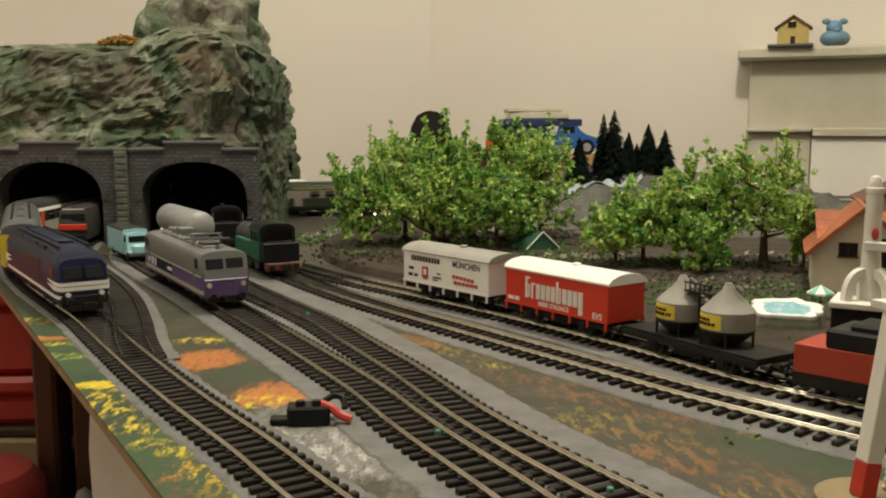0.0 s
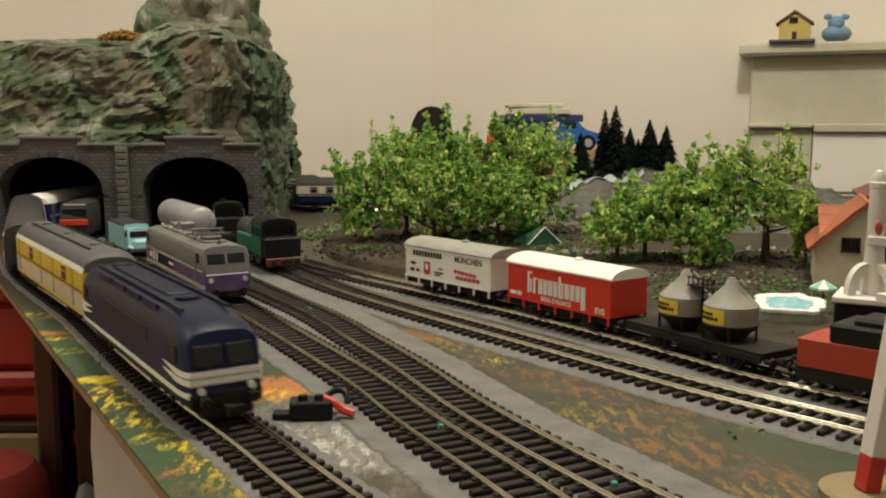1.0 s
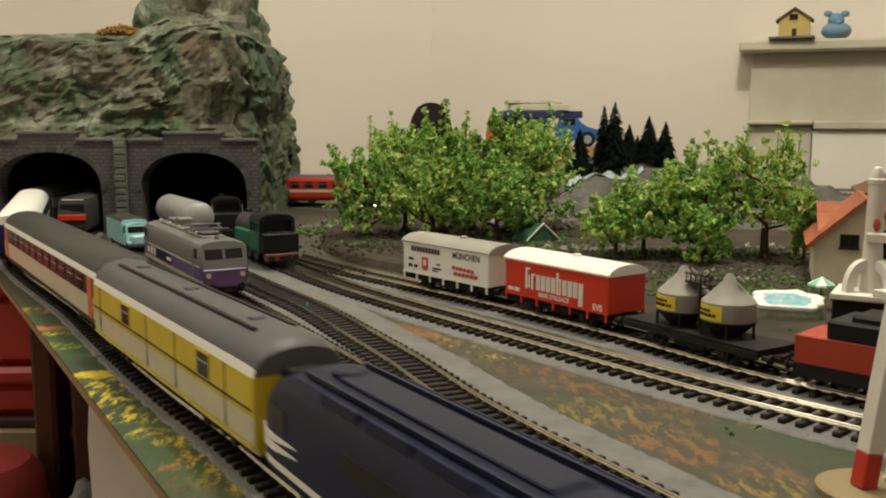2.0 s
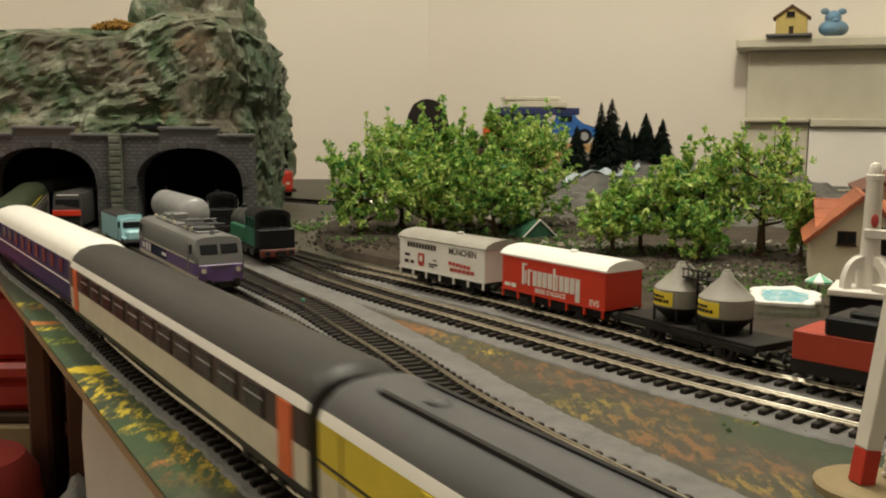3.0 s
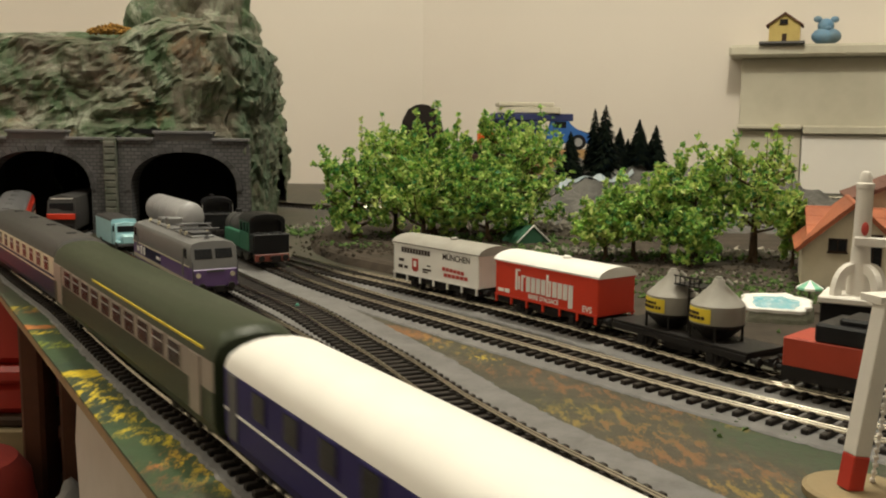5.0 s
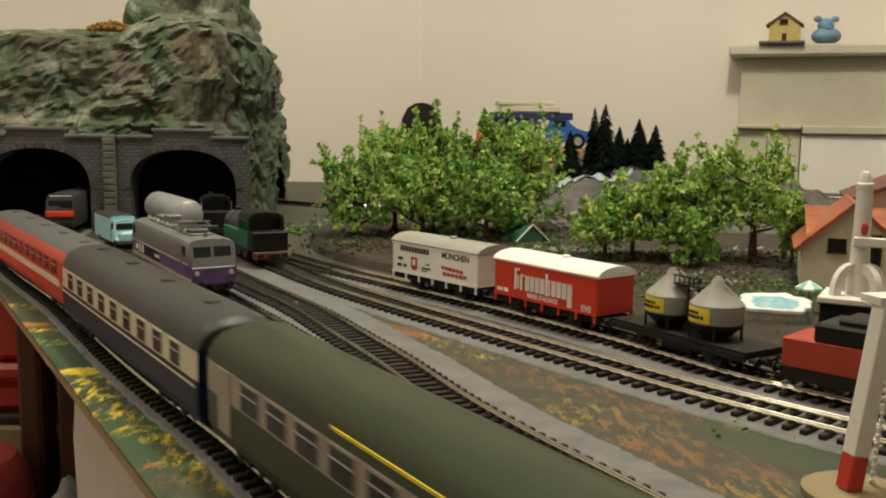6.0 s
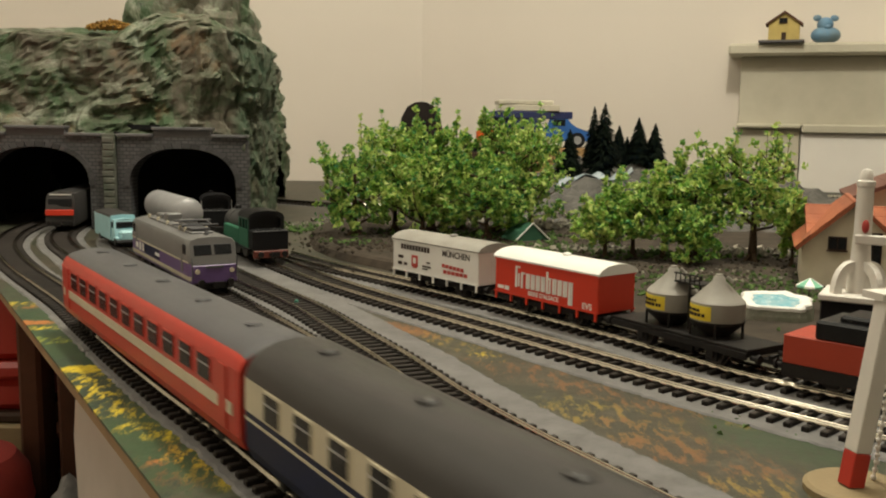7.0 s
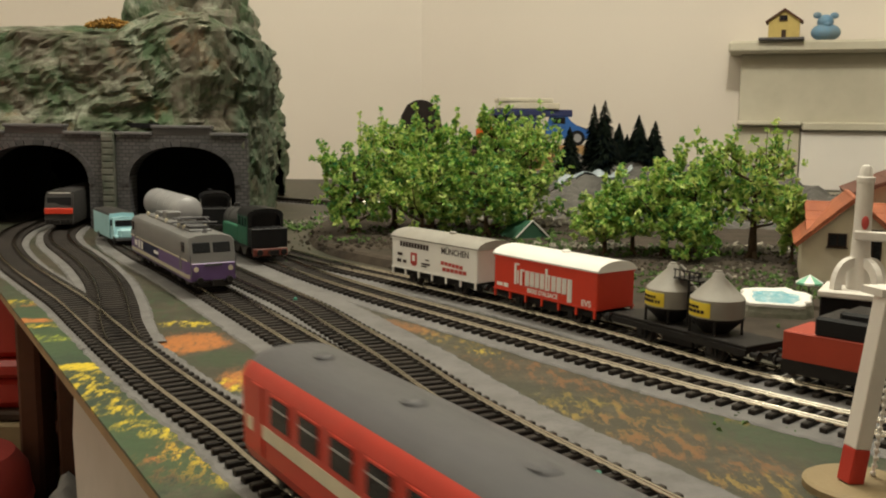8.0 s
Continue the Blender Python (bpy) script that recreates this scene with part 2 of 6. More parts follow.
def loft(bm, half, stations, mats=None, cap=0):
    """Extrude a half profile [(y, z)], mirrored, along x through stations (x, width factor, function of z or None)."""
    full = [(-y, z) for y, z in half] + [(y, z) for y, z in reversed(half) if abs(y) > 1e-6]
    n = len(full)
    seg = list(mats or [0] * (len(half) - 1))
    prev, rings = None, []
    for x, wf, fz in stations:
        ring = []
        for y, z in full:
            dx, z2 = fz(z) if fz else (0, z)
            ring.append(bm.verts.new((x + dx, y * wf, z2)))
        rings.append(ring)
    for a, b in zip(rings, rings[1:]):
        for k in range(n):
            f = bm.faces.new((a[k], a[(k + 1) % n], b[(k + 1) % n], b[k]))
            if k < len(seg):
                f.material_index = seg[k]
            elif k < n - 1:
                f.material_index = seg[max(0, n - 2 - k)] if n - 2 - k < len(seg) else seg[-1]
    for ring in (rings[0], rings[-1]):
        f = bm.faces.new(ring)
        f.material_index = cap
    return rings


# ---------------------------------------------------------------- paths of the tracks
def spline(points, n=24):
    p = [Vector(points[0]) * 2 - Vector(points[1])] + [Vector(q) for q in points] + [Vector(points[-1]) * 2 - Vector(points[-2])]
    out = []
    for i in range(1, len(p) - 2):
        a, b, c, d = p[i - 1:i + 3]
        for k in range(n):
            t = k / n
            out.append(0.5 * (2 * b + (c - a) * t + (2 * a - 5 * b + 4 * c - d) * t * t + (3 * b - a - 3 * c + d) * t ** 3))
    return out + [p[-2]]


class Line:
    """A track's centre line, by the length along it."""

    def __init__(self, points):
        self.p = spline([Vector(q) for q in points])
        self.s = [0.0]
        for a, b in zip(self.p, self.p[1:]):
            self.s.append(self.s[-1] + (b - a).length)

    def at(self, s):
        s = min(max(s, 0.0), self.s[-1] - 1e-6)
        i = int(np.searchsorted(self.s, s, side="right")) - 1
        i = min(max(i, 0), len(self.p) - 2)
        return self.p[i].lerp(self.p[i + 1], (s - self.s[i]) / max(self.s[i + 1] - self.s[i], 1e-9))

    def near(self, x, y):
        q = Vector((x, y))
        return self.s[min(range(len(self.p)), key=lambda k: (self.p[k] - q).length)]

    def stand(self, s, base):
        """Pose of a vehicle centred at s, its x axis towards smaller s, standing on points base apart."""
        a, b = self.at(s - base / 2), self.at(s + base / 2)
        d, c = a - b, (a + b) / 2
        return pose(c.x, c.y, 0, 0, 0, math.degrees(math.atan2(d.y, d.x)))


MAIN = Line([(1.50, 0.35), (1.45, 0.10), (1.30, -0.10), (1.05, -0.21), (0.80, -0.25), (0.55, -0.24), (0.38, -0.19), (0.26, -0.11),
             (0.17, -0.02), (0.10, 0.07), (0.03, 0.18), (-0.010, 0.245), (-0.051, 0.309), (-0.074, 0.346), (-0.112, 0.402),
             (-0.150, 0.461), (-0.194, 0.533), (-0.231, 0.594), (-0.268, 0.649), (-0.318, 0.723), (-0.363, 0.797),
             (-0.405, 0.88), (-0.435, 0.97), (-0.450, 1.06), (-0.457, 1.17), (-0.445, 1.275), (-0.40, 1.37), (-0.335, 1.425), (-0.265, 1.42),
             (-0.20, 1.38), (-0.13, 1.345), (-0.04, 1.37), (0.05, 1.47), (0.15, 1.59), (0.28, 1.66), (0.45, 1.68), (0.65, 1.66), (0.85, 1.60), (1.02, 1.50), (1.15, 1.38)])
BRANCH = Line([(-0.112, 0.402), (-0.150, 0.461), (-0.180, 0.526), (-0.203, 0.588), (-0.234, 0.665), (-0.272, 0.742), (-0.311, 0.812), (-0.350, 0.880), (-0.382, 0.955), (-0.402, 1.04), (-0.410, 1.12), (-0.405, 1.22), (-0.385, 1.34)])
YARD_A = Line([(0.16, 0.02), (0.09, 0.16), (0.027, 0.293), (-0.011, 0.369), (-0.039, 0.432), (-0.081, 0.512), (-0.139, 0.618), (-0.19, 0.71), (-0.25, 0.81), (-0.302, 0.91), (-0.326, 1.0), (-0.327, 1.10), (-0.312, 1.22)])
YARD_B = Line([(0.22, 0.02), (0.13, 0.17), (0.053, 0.307), (0.033, 0.343), (0.008, 0.394), (-0.021, 0.464), (-0.052, 0.530), (-0.086, 0.600), (-0.145, 0.70), (-0.205, 0.81), (-0.248, 0.915), (-0.285, 0.985), (-0.293, 1.10), (-0.282, 1.25)])
RIGHT_A = Line([(0.95, -0.10), (0.62, 0.02), (0.40, 0.16), (0.28, 0.252), (0.205, 0.323), (0.165, 0.364), (0.127, 0.407), (0.096, 0.448), (0.068, 0.486), (0.02, 0.551), (-0.025, 0.612), (-0.07, 0.678), (-0.11, 0.745), (-0.15, 0.82), (-0.200, 0.92), (-0.236, 1.02), (-0.250, 1.12), (-0.246, 1.22)])
RIGHT_B = Line([(1.02, -0.04), (0.66, 0.07), (0.43, 0.20), (0.31, 0.288), (0.235, 0.357), (0.193, 0.399), (0.155, 0.442), (0.127, 0.487), (0.103, 0.525), (0.056, 0.591), (0.010, 0.650), (-0.039, 0.710), (-0.087, 0.768), (-0.135, 0.835)])


def ribbon(bm, line, s0, s1, left, right, z0, z1, step=0.012, rough=0.0, batter=None):
    """A strip along a line with a flat top at z1 and sloped sides down to z0."""
    prev, n = None, max(2, int((s1 - s0) / step))
    batter = (z1 - z0) if batter is None else batter
    for k in range(n + 1):
        s = s0 + (s1 - s0) * k / n
        c = line.at(s)
        d = (line.at(s + 0.004) - line.at(s - 0.004)).normalized()
        nrm = Vector((-d.y, d.x))
        j1, j2 = (random.uniform(-rough, rough) for _ in range(2))
        row = []
        for off, z in ((left - batter + j1, z0), (left + j1, z1), (right + j2, z1), (right + batter + j2, z0)):
            q = c + nrm * off
            row.append(bm.verts.new((q.x, q.y, z)))
        if prev:
            for i in range(3):
                bm.faces.new((prev[i], prev[i + 1], row[i + 1], row[i]))
        prev = row


SLEEPER_MESH = None


def track(line, label, s0=0.0, s1=None, bed=(-0.021, 0.021), bed_z=0.0, gauge=0.0165, skip=()):
    """Track bed, two rails and single sleepers, all under one thing."""
    global SLEEPER_MESH
    s1 = s1 or line.s[-1]
    root = tagged(new("track"), label, "railway track", "model railway tracks")
    bm = bmesh.new()
    ribbon(bm, line, s0, s1, bed[0], bed[1], bed_z, bed_z + 0.0007, step=0.003, rough=0.0009, batter=0.0012)
    part("track_bed", bm, M_GREY, root, "pale grey painted strip under the track")
    for side in (-1, 1):
        bm = bmesh.new()
        g = side * gauge / 2
        ribbon(bm, line, s0, s1, g - 0.00014, g + 0.00014, 0.0030, 0.0049, batter=0.0002)
        ribbon(bm, line, s0, s1, g - 0.00020, g + 0.00020, 0.0049, 0.0055, batter=0.00014)
        rail = part("rail", bm, M_RAIL, root)
        rail.data.polygons.foreach_set("use_smooth", [True] * len(rail.data.polygons))
    if SLEEPER_MESH is None:
        bm = bmesh.new()
        box(bm, 0, 0, 0.0019, 0.0032, 0.030, 0.0024, bevel=0.0004)
        for side in (-1, 1):
            box(bm, 0, side * gauge / 2, 0.0034, 0.0022, 0.0045, 0.0008)
        me = bpy.data.meshes.new("sleeper")
        bm.to_mesh(me)
        bm.free()
        me.materials.append(M_SLEEPER)
        SLEEPER_MESH = me
    n = int((s1 - s0) / 0.0075)
    for k in range(n):
        s = s0 + (k + 0.5) * (s1 - s0) / n
        if any(a < s < b for a, b in skip):
            continue
        c, d = line.at(s), line.at(s + 0.003) - line.at(s - 0.003)
        ob = new("sleeper", SLEEPER_MESH)
        ob.parent = root
        ob.matrix_basis = pose(c.x, c.y, 0, 0, 0, math.degrees(math.atan2(d.y, d.x)) + random.uniform(-1, 1))
    return root


# ---------------------------------------------------------------- room
ROOM = (-1.7, 2.4, -1.9, 2.30, -0.80, 1.70)   # x0 x1 y0 y1 floor ceiling
CORNER, SKEW = (-0.035, 2.302), -19.5   # where the chimney wall leaves the north wall, and its turn


def room():
    x0, x1, y0, y1, zf, zc = ROOM
    t = 0.12
    rows = [("wall_north", (x0 + x1) / 2, y1 + t / 2, x1 - x0 + 2 * t, t), ("wall_south", (x0 + x1) / 2, y0 - t / 2, x1 - x0 + 2 * t, t),
            ("wall_west", x0 - t / 2, (y0 + y1) / 2, t, y1 - y0), ("wall_east", x1 + t / 2, (y0 + y1) / 2, t, y1 - y0)]
    for name, cx, cy, sx, sy in rows:
        ob = mesh_ob(name, boxes((cx, cy, (zf + zc) / 2, sx, sy, zc - zf)), M_WALL)
        tagged(ob, "plain warm beige painted plaster room wall", "wall", kind="structure")
    long = (x1 - CORNER[0]) / math.cos(radians(SKEW)) - 0.02
    ob = mesh_ob("wall_chimney", boxes((long / 2, t / 2, (zf + zc) / 2, long, t, zc - zf)), M_WALL)
    ob.matrix_basis = pose(*CORNER, 0, 0, 0, SKEW)
    tagged(ob, "plain warm beige plaster wall behind the fireplace", "wall", kind="structure")
    tagged(mesh_ob("floor", boxes(((x0 + x1) / 2, (y0 + y1) / 2, zf - 0.05, x1 - x0 + 0.2, y1 - y0 + 0.2, 0.1)), M_FLOOR), "brown floor of the room below the layout board", "floor", kind="structure")
    tagged(mesh_ob("ceiling", boxes(((x0 + x1) / 2, (y0 + y1) / 2, zc + 0.05, x1 - x0 + 0.2, y1 - y0 + 0.2, 0.1)), M_CEIL), "plain white room ceiling", "ceiling", kind="structure")


room()

OR, YE, GR, DG, GY = (0.40, 0.14, 0.03), (0.60, 0.45, 0.02), (0.032, 0.066, 0.026), (0.016, 0.036, 0.022), (0.175, 0.17, 0.16)
OS, YS, GS = (0.165, 0.075, 0.024), (0.20, 0.145, 0.026), (0.030, 0.050, 0.022)
PATCHES = [(-0.185, 0.455, 0.25, 0.045, -58.5, GR, 1), (-0.20, 0.48, 0.20, 0.03, -58.5, DG, 0.5), (-0.040, 0.375, 0.040, 0.075, 28, GY, 1), (-0.050, 0.345, 0.03, 0.04, 28, (0.45, 0.44, 0.42), 0.5),
           (-0.165, 0.60, 0.05, 0.09, 32, GR, 0.5), (-0.131, 0.498, 0.022, 0.026, 0, OR, 1), (-0.079, 0.431, 0.024, 0.024, 0, OR, 1), (-0.085, 0.418, 0.02, 0.014, 0, YE, 0.5),
           (-0.145, 0.545, 0.022, 0.012, 0, YE, 0.5), (-0.105, 0.465, 0.02, 0.02, 30, GS, 1), (-0.050, 0.435, 0.014, 0.007, 0, OR, 1),
           (-0.215, 0.51, 0.070, 0.030, -58, GR, 1), (-0.155, 0.41, 0.065, 0.026, -58, DG, 1), (-0.100, 0.34, 0.055, 0.026, -58, GR, 1),
           (-0.240, 0.550, 0.018, 0.007, 0, OR, 1), (-0.232, 0.535, 0.020, 0.007, 10, YE, 0.5), (-0.275, 0.605, 0.026, 0.010, 0, YE, 0.5), (-0.270, 0.595, 0.026, 0.008, 10, OR, 0.5),
           (-0.212, 0.505, 0.022, 0.010, 0, (0.30, 0.34, 0.03), 0.5), (-0.171, 0.446, 0.013, 0.008, 0, YE, 1), (-0.158, 0.425, 0.03, 0.014, -50, YE, 0.5), (-0.150, 0.402, 0.03, 0.010, -30, YE, 0.5),
           (-0.128, 0.378, 0.020, 0.010, 0, YE, 0.5), (-0.108, 0.355, 0.018, 0.010, -20, YE, 0.5), (-0.087, 0.320, 0.026, 0.018, -58, OR, 0.5), (-0.078, 0.322, 0.030, 0.016, -58, YE, 0.5), (-0.09, 0.30, 0.02, 0.02, 0, DG, 0.5),
           (-0.018, 0.545, 0.030, 0.010, -50, OS, 1), (-0.005, 0.53, 0.02, 0.006, -50, OR, 0.5), (0.01, 0.51, 0.04, 0.010, -50, YS, 0.5), (0.05, 0.446, 0.05, 0.018, -50, OS, 0.5),
           (0.029, 0.479, 0.014, 0.007, -50, YE, 0.5), (0.075, 0.375, 0.05, 0.025, -50, YS, 0.5), (0.10, 0.40, 0.05, 0.02, -40, OS, 0.5),
           (0.085, 0.36, 0.03, 0.02, -50, OS, 0.5), (0.10, 0.32, 0.05, 0.03, -50, OS, 0.5), (0.15, 0.355, 0.05, 0.035, -40, GS, 1), (0.13, 0.375, 0.03, 0.010, -40, YS, 0.5), (0.12, 0.30, 0.03, 0.012, -20, YS, 0.5)]
M_BOARD = painted_ground("board_paint", (0.050, 0.041, 0.026), (0.027, 0.032, 0.018), PATCHES)


def prism(bm, outline, z0, z1):
    a = [bm.verts.new((x, y, z0)) for x, y in outline]
    b = [bm.verts.new((x, y, z1)) for x, y in outline]
    bm.faces.new(a[::-1])
    bm.faces.new(b)
    n = len(outline)
    for k in range(n):
        bm.faces.new((a[k], a[(k + 1) % n], b[(k + 1) % n], b[k]))


def layout_board():
    root = tagged(new("layout_board"), "painted plywood model railway board in green, orange and yellow", "model railway board")
    edge = [(-0.85, 1.55), (-0.353, 0.73), (-0.191, 0.462), (-0.095, 0.303), (0.20, -0.185), (0.36, -0.45), (1.68, -0.45), (1.68, 1.50), (0.62, 1.86), (0.50, 1.95), (-0.85, 1.95)]
    bm = bmesh.new()
    prism(bm, edge, -0.0012, 0.0)
    part("board_top", bm, M_BOARD, root)
    bm = bmesh.new()
    prism(bm, [(x + 0.001, y) for x, y in edge], -0.0070, -0.0013)
    part("plywood_core", bm, M_PLY, root, "bare brown plywood edge")
    for a, b in ((edge[1], edge[4]), ((1.55, -0.40), (1.55, 1.40)), ((-0.3, 1.66), (0.8, 1.66))):
        bm = bmesh.new()
        va, vb = Vector((*a, -0.040)) + Vector((0.045, 0.03, 0)), Vector((*b, -0.040)) + Vector((0.045, 0.03, 0))
        d = vb - va
        box(bm, 0, 0, 0, d.length, 0.02, 0.064, m=Matrix.Translation((va + vb) / 2) @ pose(0, 0, 0, 0, 0, math.degrees(math.atan2(d.y, d.x))))
        part("frame_rail", bm, M_PLY, root)
    for x, y in ((0.45, -0.38), (1.60, -0.38), (1.60, 1.45), (-0.6, 1.7)):
        part("leg", boxes((x, y, -0.406, 0.045, 0.045, 0.787), bevel=0.003), M_PLY, root)


layout_board()
track(MAIN, "brass-railed curved track on dark sleepers, used by the passing train", s0=1.55, s1=MAIN.near(0.85, 1.60), bed=(-0.020, 0.0175))
track(BRANCH, "siding track that leaves the turnout towards the tunnel", s0=0.10, s1=BRANCH.near(-0.408, 1.185), bed_z=0.0003, skip=((0.0, 0.10),))
track(YARD_A, "yard track with dark sleepers, holding the electric locomotive", s0=0.05, bed=(-0.034, 0.025), bed_z=0.0002)
track(YARD_B, "yard track with dark sleepers beside the painted ground", s0=0.05, bed=(-0.033, 0.030), bed_z=0.0004)
track(RIGHT_A, "shiny-railed track along the painted ground, holding steam locomotives", s0=0.25, bed=(-0.023, 0.023), bed_z=0.0002)
track(RIGHT_B, "shiny-railed track holding the row of goods wagons", s0=0.25, bed=(-0.021, 0.024), bed_z=0.0004)


# ---------------------------------------------------------------- rolling stock
def wheelset(parent, x, r=0.0055, n=16):
    bm = bmesh.new()
    for side in (-1, 1):
        tube(bm, (x, side * 0.0072, 0.0055 + r), (x, side * 0.0098, 0.0055 + r), r, r, n)
        tube(bm, (x, side * 0.0062, 0.0055 + r), (x, side * 0.0072, 0.0055 + r), r + 0.0008, r + 0.0008, n)
    tube(bm, (x, -0.0062, 0.0055 + r), (x, 0.0062, 0.0055 + r), 0.001, 0.001, 6)
    return part("wheelset", bm, M_WHEEL, parent, smooth=True)


def bogie(parent, x, base=0.029, z=0.0125):
    bm = boxes((x, -0.0125, z, base + 0.012, 0.0025, 0.004), (x, 0.0125, z, base + 0.012, 0.0025, 0.004), (x, 0, z + 0.001, 0.010, 0.026, 0.003), bevel=0.0005)
    for side in (-1, 1):
        for k in (-1, 1):
            box(bm, x + k * base / 2, side * 0.0133, 0.0112, 0.005, 0.002, 0.005)
            box(bm, x + k * 0.005, side * 0.0135, z - 0.001, 0.004, 0.002, 0.004)
    b = part("bogie", bm, M_UNDER, parent)
    for k in (-1, 1):
        wheelset(b, x + k * base / 2)


def buffers(parent, x, sgn, z=0.0155, y=0.010):
    for side in (-1, 1):
        bm = bmesh.new()
        tube(bm, (x, side * y, z), (x + sgn * 0.004, side * y, z), 0.0013, 0.0013, 8)
        tube(bm, (x + sgn * 0.004, side * y, z), (x + sgn * 0.0052, side * y, z), 0.0026, 0.0022, 12)
        part("buffer", bm, M_UNDER, parent)
    part("coupling", boxes((x + sgn * 0.005, 0, 0.0115, 0.011, 0.004, 0.002), (x + sgn * 0.0105, 0, 0.0125, 0.002, 0.007, 0.004)), M_UNDER, parent)


COACH = [(0.0150, 0.0125), (0.0166, 0.0165), (0.0168, 0.0260), (0.0168, 0.0285), (0.0168, 0.0395), (0.0160, 0.0430), (0.0146, 0.0462), (0.0115, 0.0492), (0.0065, 0.0510), (0.0, 0.0516)]


def coach(label, length, mats, bands, roof_label, windows, doors=(), door_mat=None, round_end=0.006, frame_mat=None, roof_cap=None, vents=0, zwin=0.0340, hwin=0.0085, rise=1.0, transoms=True):
    """bands: material slot for each of the nine profile segments. windows: (x, width) list."""
    root = tagged(new("passenger_coach"), label, "railway coach", "cars of the passing train")
    L = length / 2
    low, up = COACH[:6], COACH[4:]

    def end_drop(amount):
        return lambda z: (0, z - max(0.0, z - 0.0395) * amount)
    st = [(-L, 0.97, None), (-L + 0.002, 1, None), (L - 0.002, 1, None), (L, 0.97, None)]
    bm = bmesh.new()
    loft(bm, COACH[:5] + [(0.0, 0.0395)], st, bands[:4] + [0], cap=bands[9] if len(bands) > 9 else 0)
    part("body", bm, mats, root)
    bm = bmesh.new()
    st = [(-L, 0.96, end_drop(0.30)), (-L + round_end * 0.4, 0.99, end_drop(0.10)), (-L + round_end, 1, None), (L - round_end, 1, None), (L - round_end * 0.4, 0.99, end_drop(0.10)), (L, 0.96, end_drop(0.30))]
    loft(bm, [(y, 0.0395 + (z - 0.0395) * rise) for y, z in COACH[4:]], st, bands[4:9], cap=bands[7] if roof_cap is None else roof_cap)
    part("roof", bm, mats, root, roof_label, smooth=True)
    for side in (-1, 1):
        for x, w in windows:
            f = part("window", boxes((x, side * 0.01690, zwin, w + 0.0018, 0.0006, hwin + 0.0018), bevel=0.0002), frame_mat or mats[bands[3]], root)
            if transoms:
                part("transom", boxes((x, side * 0.01745, zwin + hwin * 0.16, w, 0.0003, 0.0006)), M_SILVER, f)
            part("pane", boxes((x, side * 0.01712, zwin, w, 0.0006, hwin)), M_GLASS, f)
        for x, w in doors:
            part("door", boxes((x, side * 0.0169, 0.0280, w, 0.0007, 0.0225), bevel=0.0002), door_mat or mats[0], root)
    for k in range(vents):
        bm = bmesh.new()
        lathe(bm, [(0.0032, 0), (0.0034, 0.0008), (0.0022, 0.0014)], 12, (-L + (k + 0.5) * length / vents, 0, 0.0391 + 0.0121 * rise))
        part("roof_vent", bm, mats[bands[7]], root)
    part("underframe", boxes((0, 0, 0.0118, length - 0.004, 0.026, 0.0018), (-0.02, 0, 0.0095, 0.03, 0.018, 0.004), (0.025, -0.006, 0.0095, 0.022, 0.008, 0.004)), M_UNDER, root)
    for sgn in (-1, 1):
        bogie(root, sgn * (L - 0.040))
        part("gangway", boxes((sgn * (L + 0.0022), 0, 0.0285, 0.0044, 0.0125, 0.0270), bevel=0.001), M_BLACK, root)
        buffers(root, sgn * L, sgn)
    return root


def row_of(n, x0, x1, w):
    return [(x0 + (x1 - x0) * k / (n - 1), w) for k in range(n)]


